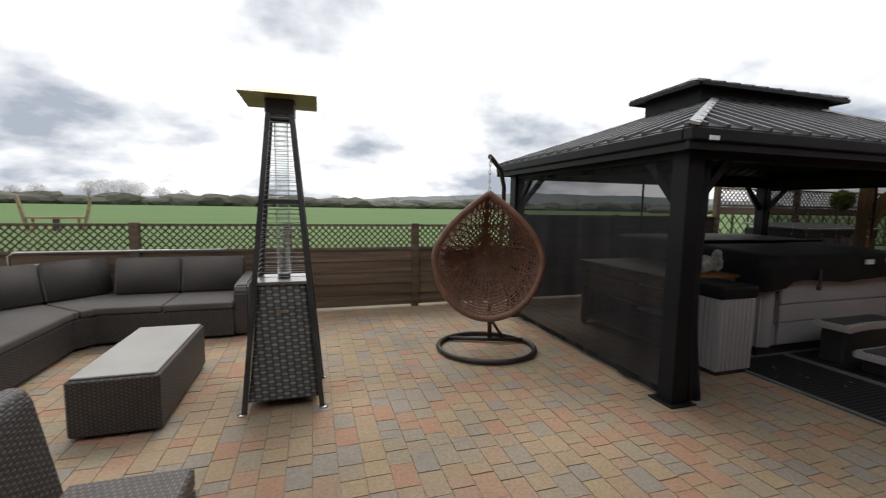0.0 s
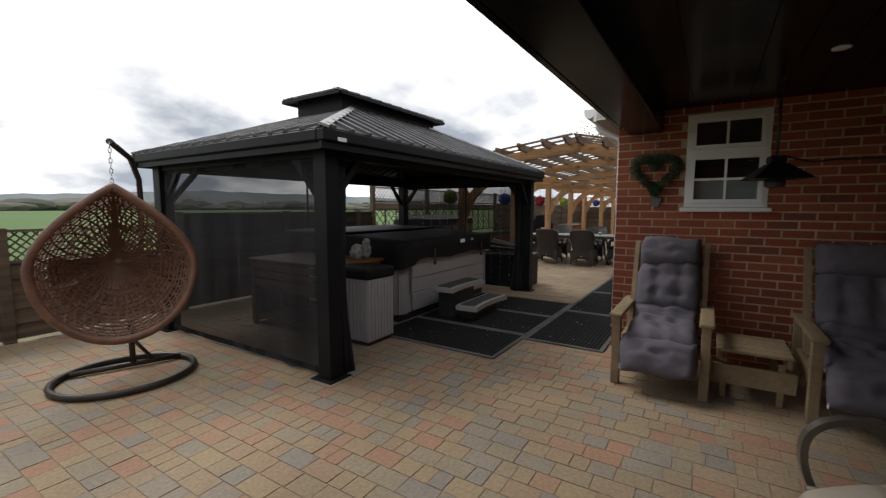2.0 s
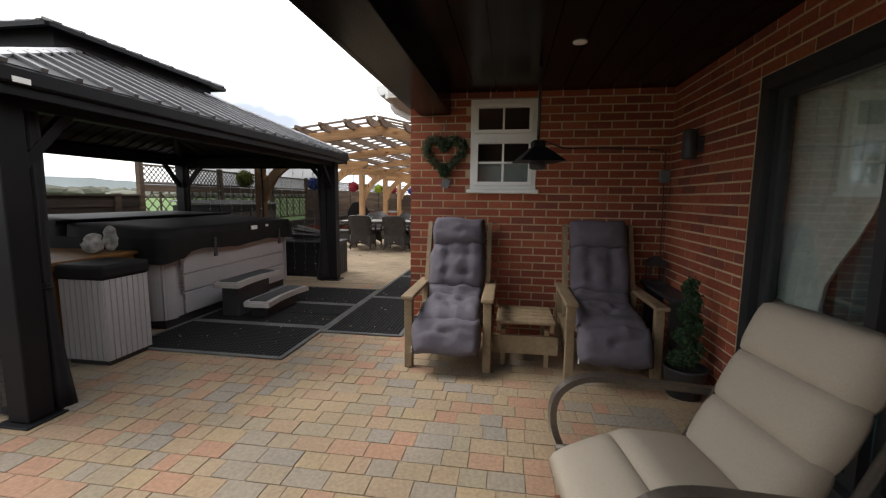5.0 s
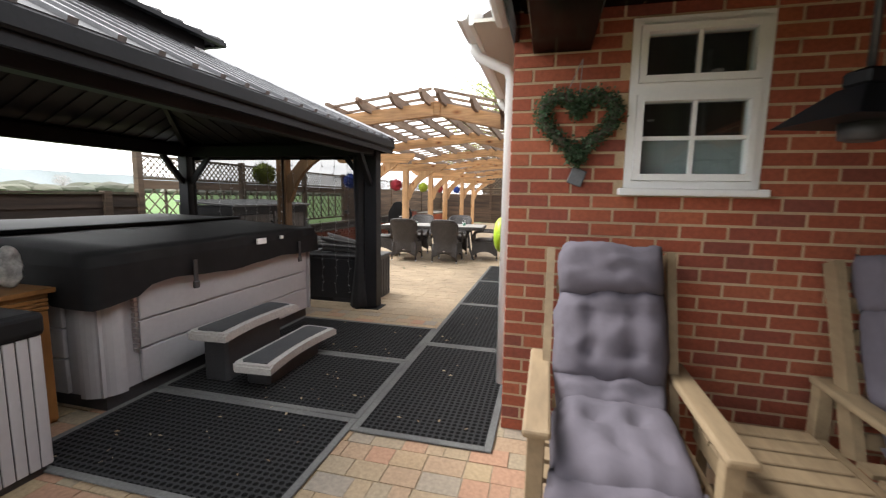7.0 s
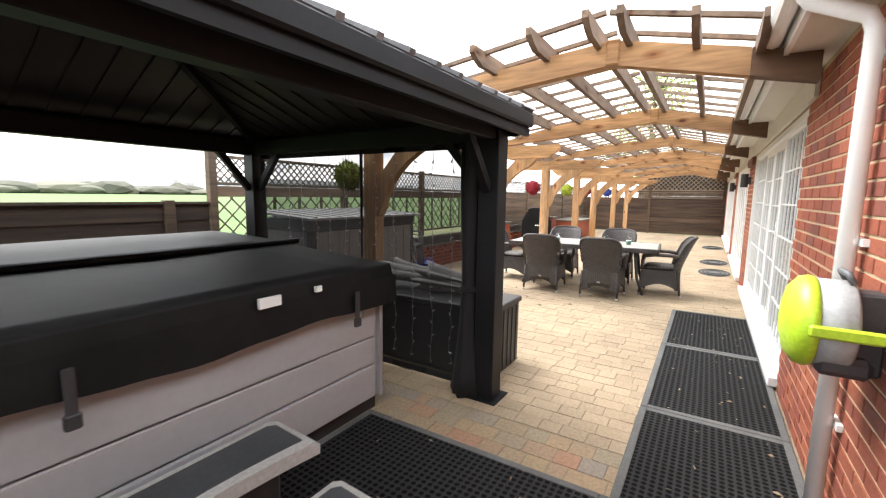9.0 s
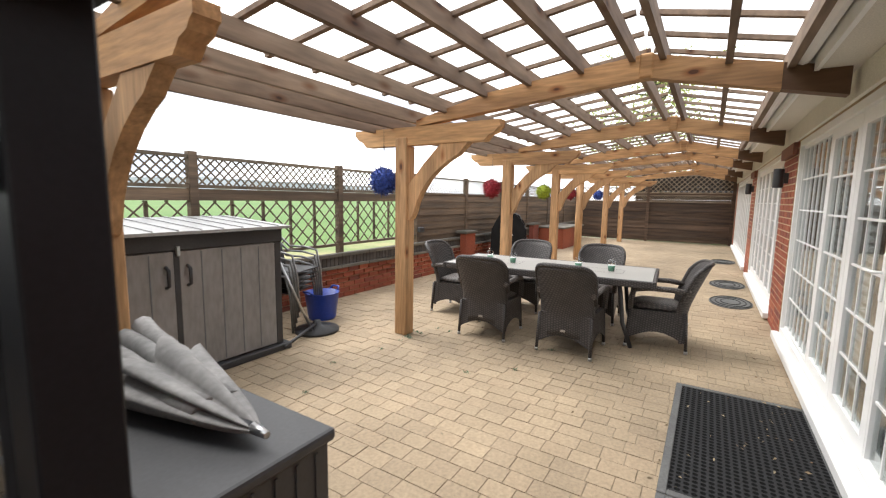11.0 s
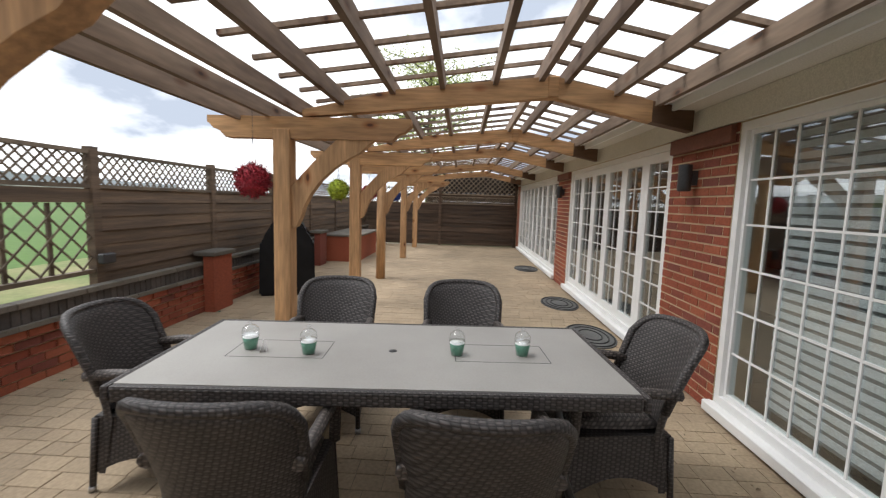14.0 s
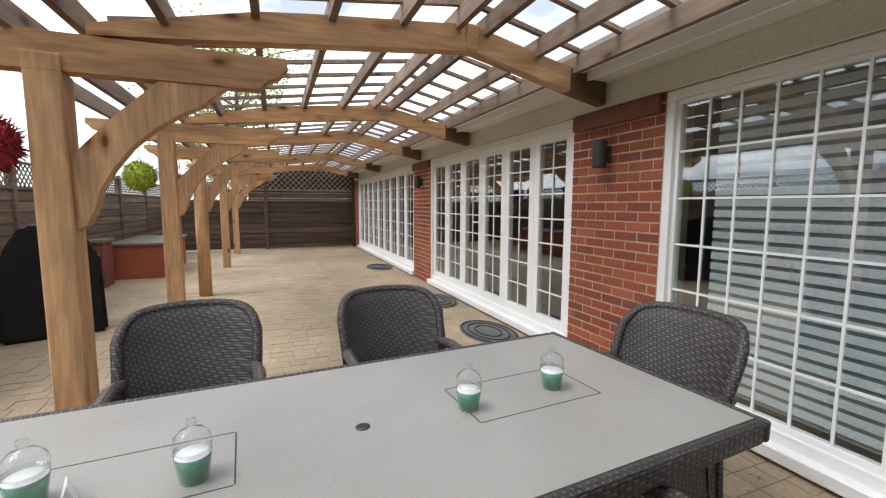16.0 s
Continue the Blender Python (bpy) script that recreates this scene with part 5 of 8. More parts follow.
# ---- rubber mats ----
def mat_material():
    m = material("rubber_ring_mat", (0.026, 0.027, 0.028), 0.9, second=(0.040, 0.040, 0.040), scale=1.2)
    n, l = m.node_tree.nodes, m.node_tree.links
    geo = n.new("ShaderNodeNewGeometry")
    v = n.new("ShaderNodeTexVoronoi")
    v.voronoi_dimensions = "2D"
    v.inputs["Scale"].default_value, v.inputs["Randomness"].default_value = 26.0, 0.0
    n["Principled BSDF"].inputs["Specular IOR Level"].default_value = 0.15
    l.new(geo.outputs["Position"], v.inputs["Vector"])
    r = n.new("ShaderNodeMapRange")
    r.inputs[1].default_value, r.inputs[2].default_value = 0.30, 0.42
    l.new(v.outputs["Distance"], r.inputs[0])
    bp = n.new("ShaderNodeBump")
    bp.inputs["Strength"].default_value, bp.inputs["Distance"].default_value = 1.0, 0.012
    l.new(r.outputs[0], bp.inputs["Height"]), l.new(bp.outputs[0], n["Principled BSDF"].inputs["Normal"])
    mix = n.new("ShaderNodeMix")
    mix.data_type = "RGBA"
    mix.inputs[6].default_value, mix.inputs[7].default_value = (0.003, 0.003, 0.003, 1), (0.030, 0.030, 0.031, 1)
    l.new(r.outputs[0], mix.inputs[0]), l.new(mix.outputs[2], n["Principled BSDF"].inputs["Base Color"])
    return m


M["ring_mat"] = mat_material()


def rubber_mat(x0, y0, x1, y1, split=False):
    t = thing("rubber_mat", "black rubber ring mat with a plain border on the paving", "mat", "rubber mats")
    e = 0.045
    bb = bm_new()
    if split:
        xm, ym = (x0 + x1) / 2, (y0 + y1) / 2
        for a0, b0, a1, b1 in ((x0 + e, y0 + e, xm - 0.008, ym - 0.008), (xm + 0.008, y0 + e, x1 - e, ym - 0.008), (x0 + e, ym + 0.008, xm - 0.008, y1 - e), (xm + 0.008, ym + 0.008, x1 - e, y1 - e)):
            bq = bm_new()
            box(bq, a0, b0, 0.003, a1, b1, 0.013)
            part("mat_tile", bq, M["ring_mat"], t)
        box(bb, x0 + e, y0 + e, 0.003, x1 - e, y1 - e, 0.008)
        part("underlay", bb, M["rubber"], t)
    else:
        box(bb, x0 + e, y0 + e, 0.003, x1 - e, y1 - e, 0.013)
        part("ring_field", bb, M["ring_mat"], t)
    for a0, b0, a1, b1 in ((x0, y0, x1, y0 + e), (x0, y1 - e, x1, y1), (x0, y0 + e, x0 + e, y1 - e), (x1 - e, y0 + e, x1, y1 - e)):
        bb = bm_new()
        box(bb, a0, b0, 0.002, a1, b1, 0.015, bevel=0.004)
        part("border", bb, M["rubber_edge"], t)


for xa, xb in ((4.71, 6.25), (6.26, 7.82), (7.83, 9.38), (9.39, 10.96)):
    rubber_mat(xa, 1.67, xb, 2.515)
rubber_mat(3.96, 2.516, 4.83, 4.08)
rubber_mat(4.84, 2.516, 5.775, 4.08, True)
rubber_mat(5.785, 2.516, 6.72, 4.08)


# ---- dining set ----
def tub_chair():
    """A woven dining armchair that faces +y, its seat's middle over the origin."""
    t = thing("dining_chair", "dark brown woven rattan dining armchair with rounded back", "chair", "chairs round the dining table")
    # back shell: curved sheet with thickness
    def shell(u, v):
        a = u * 1.15
        top = 0.90 - 0.02 * u * u - 0.10 * abs(u) ** 6
        hem = 0.10 + 0.10 * (1 - u * u)
        z = hem + (top - hem) * v
        above = max(0.0, z - 0.38) / 0.52
        wid = 0.268 - 0.010 * min(1.0, z / 0.4) + 0.030 * above
        x = wid * math.sin(a) / math.sin(1.15)
        y = -0.235 - 0.19 * above ** 1.2 + (1 - math.cos(a)) * (0.05 + 0.14 * min(1.0, z / 0.5))
        return Vector((x, y, z))
    bb = bm_new()
    nu, nv = 14, 12
    front, back = {}, {}
    for i in range(nu + 1):
        for j in range(nv + 1):
            p = shell(2 * i / nu - 1, j / nv)
            front[i, j] = bb.verts.new(p)
            back[i, j] = bb.verts.new(p + Vector((0, -0.035, -0.0)))
    for i in range(nu):
        for j in range(nv):
            for g, rev in ((front, False), (back, True)):
                q = [g[i, j], g[i + 1, j], g[i + 1, j + 1], g[i, j + 1]]
                f = bb.faces.new(q[::-1] if rev else q)
                f.smooth = True
    ring = [(i, 0) for i in range(nu)] + [(nu, j) for j in range(nv)] + [(i, nv) for i in range(nu, 0, -1)] + [(0, j) for j in range(nv, 0, -1)]
    for a, c in zip(ring, ring[1:] + ring[:1]):
        bb.faces.new((front[a], front[c], back[c], back[a]))
    part("backrest", bb, M["wicker"], t)
    bb = bm_new()
    rimpts = [shell(w, q) + Vector((0, -0.018, 0.0)) for w, q in [(-1, 0.62), (-1, 0.8)] + [(2 * i / 20 - 1, 1.0) for i in range(21)] + [(1, 0.8), (1, 0.62)]]
    tube(bb, rimpts, 0.024, 6)
    part("back_rim", bb, M["wicker"], t)
    # skirted seat base: flared, with arched hem
    bb = bm_new()
    outline = [(-0.245, -0.24), (0.245, -0.24), (0.26, 0.27), (-0.26, 0.27)]
    n = 8
    lowv, topv = [], []
    for k in range(4):
        a, c = Vector(outline[k]), Vector(outline[(k + 1) % 4])
        for i in range(n):
            u = i / n
            p = a + (c - a) * u
            arch = 0.09 + 0.10 * math.sin(u * math.pi)
            lowv.append(bb.verts.new((p.x * 1.06, p.y * 1.06, arch)))
            topv.append(bb.verts.new((p.x, p.y, 0.40)))
    m_ = len(lowv)
    for i in range(m_):
        bb.faces.new((lowv[i], lowv[(i + 1) % m_], topv[(i + 1) % m_], topv[i]))
    bb.faces.new(topv)
    part("seat_base", bb, M["wicker"], t)
    bb = bm_new()
    pillow(bb, 0.46, 0.48, 0.09, Matrix.Translation((0, 0.02, 0.425)), 6, 6, 0.3)
    part("seat", bb, M["wicker_grey"], t)
    for s in (-1, 1):
        bb = bm_new()
        pts = [(s * 0.26, -0.26, 0.615), (s * 0.275, -0.10, 0.635), (s * 0.275, 0.10, 0.635), (s * 0.27, 0.235, 0.61), (s * 0.265, 0.265, 0.54), (s * 0.26, 0.27, 0.40)]
        tube(bb, pts, 0.028, 8)
        part("arm", bb, M["wicker_grey"], t)
        for yy in (-0.235, 0.27):
            bb = bm_new()
            tube(bb, [(s * 0.265, yy * 1.1, 0.0), (s * 0.25, yy, 0.39)], 0.016, 8)
            leg = part("leg", bb, M["wicker"], t)
            bb = bm_new()
            tube(bb, [(s * 0.2655, yy * 1.102, -0.0005), (s * 0.264, yy * 1.095, 0.03)], 0.018, 8)
            part("foot_cap", bb, M["steel"], leg)
    bb = bm_new()
    box(bb, -0.022, -0.279, 0.235, 0.022, -0.271, 0.255)
    part("badge", bb, M["steel"], t)
    return t


first_chair = tub_chair()
# the set stands a little askew to the house
SET = turn(11.895, 3.945, 0, 3.7) @ Matrix.Translation((-12.075, -3.995, 0))
first_chair.matrix_basis = turn(11.32, 4.41, 0, -87)
for cx, cy, a in ((11.32, 3.50, -91), (12.625, 4.52, 94), (12.665, 3.56, 92), (12.02, 2.77, 6), (11.95, 5.20, 183)):
    copy_thing(first_chair, turn(cx, cy, 0, a))


def dining_table():
    t = thing("dining_table", "long rectangular stone-topped dining table with woven apron", "table", m=SET)
    x0, x1, y0, y1, z = 11.575, 12.585, 2.845, 5.145, 0.74
    bb = bm_new()
    box(bb, x0 + 0.035, y0 + 0.035, z - 0.03, x1 - 0.035, y1 - 0.035, z)
    top = part("tabletop", bb, M["stone_top"], t)
    for yc in (4.57, 3.42):
        for a0, b0, a1, b1 in ((-0.13, -0.24, -0.126, 0.24), (0.126, -0.24, 0.13, 0.24), (-0.126, -0.244, 0.126, -0.24), (-0.126, 0.24, 0.126, 0.244)):
            bb = bm_new()
            box(bb, 12.07 + a0, yc + b0, z - 0.004, 12.07 + a1, yc + b1, z + 0.0006)
            part("inset_joint", bb, M["charcoal"], top)
    bb = bm_new()
    lathe(bb, [(0.0, 0.0), (0.022, 0.0), (0.022, 0.0012), (0.0, 0.0012)], (12.07, 3.99, z - 0.0002), 16)
    part("parasol_hole", bb, M["charcoal"], top)
    for a0, b0, a1, b1 in ((x0, y0, x1, y0 + 0.034), (x0, y1 - 0.034, x1, y1), (x0, y0 + 0.034, x0 + 0.034, y1 - 0.034), (x1 - 0.034, y0 + 0.034, x1, y1 - 0.034)):
        bb = bm_new()
        box(bb, a0, b0, z - 0.07, a1, b1, z + 0.002, bevel=0.012, seg=2)
        part("woven_edge", bb, M["wicker"], t)
    for lx in (x0 + 0.22, x1 - 0.22):
        for ly, s in ((y0 + 0.35, -1), (y1 - 0.35, 1)):
            bb = bm_new()
            tube(bb, [(lx, ly, z - 0.03), (lx, ly + s * 0.03, 0.5), (lx, ly + s * 0.06, 0.25), (lx, ly + s * 0.15, 0.0)], 0.022, 8)
            part("leg", bb, M["grey_metal"], t)
    for ly in (y0 + 0.36, y1 - 0.36):
        bb = bm_new()
        box(bb, x0 + 0.2, ly - 0.02, z - 0.10, x1 - 0.2, ly + 0.02, z - 0.031)
        part("stretcher", bb, M["grey_metal"], t)


dining_table()


def candle_jar(x, y):
    t = thing("candle_jar", "green candle in a small glass jar under a clear cloche", "candle", "candles on the dining table", m=turn(x, y, 0.7407))
    bb = bm_new()
    lathe(bb, [(0.0, 0.002), (0.030, 0.002), (0.036, 0.04), (0.039, 0.062), (0.0, 0.062)], n=16)
    part("wax", bb, M["mint"], t)
    bb = bm_new()
    lathe(bb, [(0.0, 0.0625), (0.0385, 0.0625), (0.0385, 0.066), (0.0, 0.066)], n=16)
    part("wax_top", bb, M["white"], t, "white wax surface")
    bb = bm_new()
    lathe(bb, [(0.0, 0.0), (0.032, 0.0), (0.038, 0.04), (0.042, 0.078), (0.040, 0.078), (0.0, 0.003)], n=16)
    part("jar", bb, M["clear"], t).visible_shadow = False
    bb = bm_new()
    lathe(bb, [(0.042, 0.078), (0.043, 0.092), (0.039, 0.110), (0.025, 0.124), (0.008, 0.130), (0.006, 0.136), (0.012, 0.141), (0.010, 0.149), (0.0, 0.152)], n=16)
    part("cloche", bb, M["clear"], t).visible_shadow = False


for lx, ly in ((11.83, 4.68), (11.80, 4.36), (11.88, 3.60), (11.915, 3.255)):
    candle_jar(lx, ly)


# white shape added for the bright reflection on the table by the candle
t = thing("paper_card", "small white folded shape standing in for a reflection beside a candle", "card", m=turn(11.80, 4.60, 0.7406, 20))
for s in (-1, 1):
    bb = bm_new()
    hexa(bb, [(-0.022, s * 0.016 - 0.0004, 0.0), (0.022, s * 0.016 - 0.0004, 0.0), (0.022, s * 0.016 + 0.0004, 0.0), (-0.022, s * 0.016 + 0.0004, 0.0),
              (-0.022, s * 0.0006 - 0.0004, 0.055), (0.022, s * 0.0006 - 0.0004, 0.055), (0.022, s * 0.0006 + 0.0004, 0.055), (-0.022, s * 0.0006 + 0.0004, 0.055)])
    part("leaf", bb, M["white"], t)


# ---- hanging grass balls ----
def grass_ball(x, col, name):
    t = thing("hanging_ball", name + " artificial grass ball hanging from the pergola", "ball", "hanging balls")
    mat = material(name.replace(" ", "_") + "_grass", col, 0.7, second=[c * 0.6 for c in col], scale=30, island=0.4)
    y, z, r = 5.42, 1.672, 0.150
    rnd = random.Random(int(x * 10))
    bb = bm_new()
    bmesh.ops.create_icosphere(bb, subdivisions=2, radius=r * 0.92, matrix=Matrix.Translation((x, y, z)))
    for i in range(1400):
        d = Vector((rnd.gauss(0, 1), rnd.gauss(0, 1), rnd.gauss(0, 1))).normalized()
        s = d.orthogonal().normalized() * 0.006
        s.rotate(Matrix.Rotation(rnd.random() * 6.3, 3, d))
        p = Vector((x, y, z)) + d * r * 0.88
        tip = Vector((x, y, z)) + (d + Vector((rnd.gauss(0, .12), rnd.gauss(0, .12), rnd.gauss(0, .12)))) * r * rnd.uniform(0.98, 1.09)
        bb.faces.new([bb.verts.new(p - s), bb.verts.new(p + s), bb.verts.new(tip)])
    part("grass", bb, mat, t)
    bb = bm_new()
    for k in (-0.05, 0.0, 0.05):
        tube(bb, [(x + k, y, z + r * 0.95), (x, y, 2.06)], 0.002, 4)
    tube(bb, [(x, y, 2.06), (x, y, 2.29)], 0.002, 4)
    part("hanger", bb, M["grey_metal"], t)


for bxx, col, nm in ((7.90, (0.25, 0.30, 0.03), "lime green"), (10.66, (0.03, 0.07, 0.32), "blue"), (13.36, (0.33, 0.02, 0.035), "red"), (15.88, (0.33, 0.40, 0.03), "yellow green"), (17.9, (0.33, 0.03, 0.04), "red"), (21.1, (0.03, 0.07, 0.32), "blue")):
    grass_ball(bxx, col, nm)


# ---- covered terrace ----
def recliner_pair():
    """Two slatted timber recliners joined by a small slatted table; both face -x."""
    for yc, label in ((1.12, "timber recliner with tufted grey plum cushion against the brick wall"), (-0.14, "timber recliner with tufted grey plum cushion in the shaded corner")):
        t = thing("recliner", label, "chair", "timber recliners", m=turn(4.42, yc, 0, 90))
        # built facing +y; the turn makes it face -x
        for s in (-1, 1):
            bb = bm_new()
            box(bb, s * 0.315 - 0.05, -0.36, 0.572, s * 0.315 + 0.05, 0.47, 0.605, bevel=0.012, seg=2)
            part("armrest", bb, M["old_wood"], t)
            for yy in (0.385, -0.33):
                bb = bm_new()
                box(bb, s * 0.315 - 0.032, yy - 0.032, 0, s * 0.315 + 0.032, yy + 0.032, 0.571, bevel=0.004)
                part("leg", bb, M["old_wood"], t)
            bb = bm_new()
            box(bb, s * 0.315 - 0.018, -0.297, 0.24, s * 0.315 + 0.018, 0.352, 0.33)
            part("side_rail", bb, M["old_wood"], t)
            bb = bm_new()
            bar(bb, (s * 0.285, -0.14, 0.34), (s * 0.285, -0.43, 1.13), 0.04, 0.09, (0, 1, 0))
            part("back_stile", bb, M["old_wood"], t)
        for k in range(6):
            bb = bm_new()
            u = k / 5
            bar(bb, (-0.25, -0.155 - 0.25 * u, 0.42 + 0.66 * u), (0.25, -0.155 - 0.25 * u, 0.42 + 0.66 * u), 0.015, 0.07)
            part("back_slat", bb, M["old_wood"], t)
        for k in range(4):
            bb = bm_new()
            box(bb, -0.30, -0.10 + k * 0.12, 0.335, 0.30, -0.01 + k * 0.12, 0.355)
            part("seat_slat", bb, M["old_wood"], t)
        # one long cushion in stuffed sections: head roll, back rolls, seat, leg rest
        def roll(nm, p, q, w, th, cols, dents):
            p, q = Vector(p), Vector(q)
            d = q - p
            mid = (p + q) / 2
            ang = math.atan2(d.z, d.y)
            for k in range(cols):
                m = Matrix.Translation((-w / 2 + w * (k + 0.5) / cols, mid.y, mid.z)) @ Matrix.Rotation(ang, 4, "X")
                bb = bm_new()
                pillow(bb, w / cols + 0.012, d.length + 0.015, th, m, 18, 16, 0.42, dents)
                for v in bb.verts:
                    v.co += Vector((0.014, 0.012, 0.024)) * noise.noise(v.co * 8 + Vector((yc * 3, k, 0))) + Vector((0.006, 0.007, 0.015)) * noise.noise(v.co * 21 + Vector((0, yc, 0)))
                part(nm, bb, M["plum"], t)
        tufts = [(a, c, 0.55) for a in (-0.36, 0.36) for c in (-0.42, 0.42)] + [(a, c, 0.22) for a in (-0.36, 0.36) for c in (-0.8, -0.2, 0.1, 0.75)] + [(a, c, 0.2) for c in (-0.42, 0.42) for a in (-0.75, 0.0, 0.75)]
        roll("head_roll", (0, -0.285, 0.93), (0, -0.375, 1.17), 0.485, 0.22, 1, [(0.0, -0.2, 0.12), (-0.5, 0.5, 0.1), (0.5, 0.4, 0.1)])
        roll("back_section", (0, -0.135, 0.55), (0, -0.295, 0.96), 0.50, 0.20, 1, tufts)
        roll("lumbar_section", (0, -0.03, 0.43), (0, -0.145, 0.58), 0.48, 0.13, 1, ())
        roll("seat_section", (0, 0.45, 0.38), (0, -0.08, 0.44), 0.51, 0.22, 1, [(-0.34, 0.3, 0.5), (0.34, 0.3, 0.5), (0.0, -0.25, 0.45), (0.0, 0.05, 0.2), (-0.5, -0.4, 0.25), (0.5, -0.4, 0.25)])
        roll("leg_section", (0, 0.53, 0.17), (0, 0.39, 0.42), 0.53, 0.17, 1, [(0.0, 0.1, 0.4), (-0.5, 0.3, 0.2), (0.5, 0.3, 0.2)])
        bb = bm_new()
        box(bb, 0.262, 0.50, 0.17, 0.266, 0.535, 0.215)
        part("care_label", bb, M["white"], t, "small white care label")
    t = thing("slatted_table", "low slatted timber table between the recliners", "table")
    for k in range(5):
        bb = bm_new()
        box(bb, 4.12 + k * 0.105, 0.275, 0.375, 4.21 + k * 0.105, 0.735, 0.40, bevel=0.004)
        part("slat", bb, M["old_wood"], t)
    for yy in (0.28, 0.70):
        bb = bm_new()
        box(bb, 4.14, yy, 0.31, 4.62, yy + 0.03, 0.374)
        part("bearer", bb, M["old_wood"], t)
    bb = bm_new()
    box(bb, 4.16, 0.245, 0.12, 4.19, 0.765, 0.27)
    part("front_rail", bb, M["old_wood"], t)
    for xx in (4.16, 4.58):
        for yy in (0.311, 0.662):
            bb = bm_new()
            box(bb, xx + 0.032, yy, 0, xx + 0.07, yy + 0.037, 0.31)
            part("leg", bb, M["old_wood"], t)


recliner_pair()


def beige_chair():
    t = thing("sling_recliner", "beige cushioned recliner with curved bronze tube arms", "chair", m=turn(2.33, -0.13, 0, 8) @ Matrix.Diagonal((1, 1, 0.955, 1)))
    # faces +y
    for nm, p, q, th in (("leg_cushion", (0, 0.56, 0.30), (0, 0.30, 0.41), 0.13), ("seat_cushion", (0, 0.33, 0.42), (0, -0.02, 0.38), 0.14), ("lumbar_cushion", (0, -0.02, 0.40), (0, -0.13, 0.62), 0.16),
                         ("back_cushion", (0, -0.12, 0.60), (0, -0.22, 0.82), 0.16), ("head_cushion", (0, -0.21, 0.80), (0, -0.30, 1.02), 0.17)):
        p, q = Vector(p), Vector(q)
        d = q - p
        m = Matrix.Translation((p + q) / 2) @ Matrix.Rotation(math.atan2(d.z, d.y), 4, "X")
        bb = bm_new()
        pillow(bb, 0.54, d.length + 0.03, th, m, 12, 8, 0.32)
        part(nm, bb, M["beige"], t)
    for s in (-1, 1):
        bb = bm_new()
        pts = [(s * 0.37, -0.55, 0.52), (s * 0.37, -0.25, 0.56), (s * 0.37, 0.10, 0.60), (s * 0.37, 0.33, 0.625), (s * 0.37, 0.45, 0.60), (s * 0.37, 0.52, 0.52), (s * 0.37, 0.52, 0.38), (s * 0.37, 0.44, 0.22), (s * 0.37, 0.25, 0.10), (s * 0.37, 0.0, 0.055), (s * 0.37, -0.3, 0.05), (s * 0.37, -0.55, 0.10)]
        fine = []
        for i in range(len(pts) - 1):
            a, c = Vector(pts[i]), Vector(pts[i + 1])
            p0, p3 = Vector(pts[max(i - 1, 0)]), Vector(pts[min(i + 2, len(pts) - 1)])
            for k in range(4):
                u = k / 4
                fine.append(0.5 * ((2 * a) + (c - p0) * u + (2 * p0 - 5 * a + 4 * c - p3) * u * u + (3 * a - p0 - 3 * c + p3) * u ** 3))
        fine.append(Vector(pts[-1]))
        ribbon(bb, fine, 0.045, 0.028, (1, 0, 0))
        part("arm_loop", bb, M["bronze"], t)
        bb = bm_new()
        tube(bb, [(s * 0.33, 0.52, 0.30), (s * 0.33, -0.02, 0.33), (s * 0.30, -0.36, 1.02)], 0.016, 8)
        part("side_tube", bb, M["bronze"], t)
    for y, z in ((0.40, 0.17), (-0.35, 0.055), (0.0, 0.33)):
        bb = bm_new()
        tube(bb, [(-0.37, y, z), (0.37, y, z)], 0.014, 8)
        part("cross_tube", bb, M["bronze"], t)


beige_chair()
bb = bm_new()
box(bb, 2.10, 0.19, 0.0, 2.40, 0.43, 0.16, bevel=0.008)
box(bb, 2.08, 0.17, 0.161, 2.42, 0.45, 0.19, bevel=0.006)
tagged(new("foot_stool", mesh_of("foot_stool", bb, M["red_brown"])), "low red-brown wooden foot stool by the beige recliner", "stool")


def hanging_heater():
    t = thing("hanging_heater", "black pendant patio heater with a wide square shade", "heater", m=turn(4.25, 0.45, 0, 12))
    bb = bm_new()
    tube(bb, [(0, 0, 1.824), (0, 0, 2.38)], 0.012, 8)
    part("stem", bb, M["grey_metal"], t)
    bb = bm_new()
    r0, r1 = 0.175, 0.055
    hexa(bb, [(-r0, -r0, 1.66), (r0, -r0, 1.66), (r0, r0, 1.66), (-r0, r0, 1.66), (-r1, -r1, 1.77), (r1, -r1, 1.77), (r1, r1, 1.77), (-r1, r1, 1.77)])
    part("shade", bb, M["black_metal"], t)
    bb = bm_new()
    box(bb, -0.05, -0.05, 1.771, 0.05, 0.05, 1.825, bevel=0.01)
    part("cap", bb, M["black_metal"], t)
    bb = bm_new()
    lathe(bb, [(0.04, 1.60), (0.062, 1.608), (0.066, 1.659), (0.04, 1.659)], n=16)
    part("lamp_housing", bb, M["charcoal"], t)


hanging_heater()

t = thing("cable_run", "black heater cable clipped along the wall to a switch box", "cable")
bb = bm_new()
tube(bb, [(4.31, 0.40, 1.83), (4.60, 0.20, 1.80), (4.975, 0.0, 1.845), (4.985, -0.35, 1.84), (4.985, -0.68, 1.83), (4.982, -0.735, 1.80), (4.98, -0.735, 1.66)], 0.006, 6)
tube(bb, [(4.98, -0.735, 1.52), (4.985, -0.745, 1.30), (4.985, -0.75, 0.90), (4.97, -0.75, 0.64)], 0.005, 6)
part("cord", bb, M["charcoal"], t)
bb = bm_new()
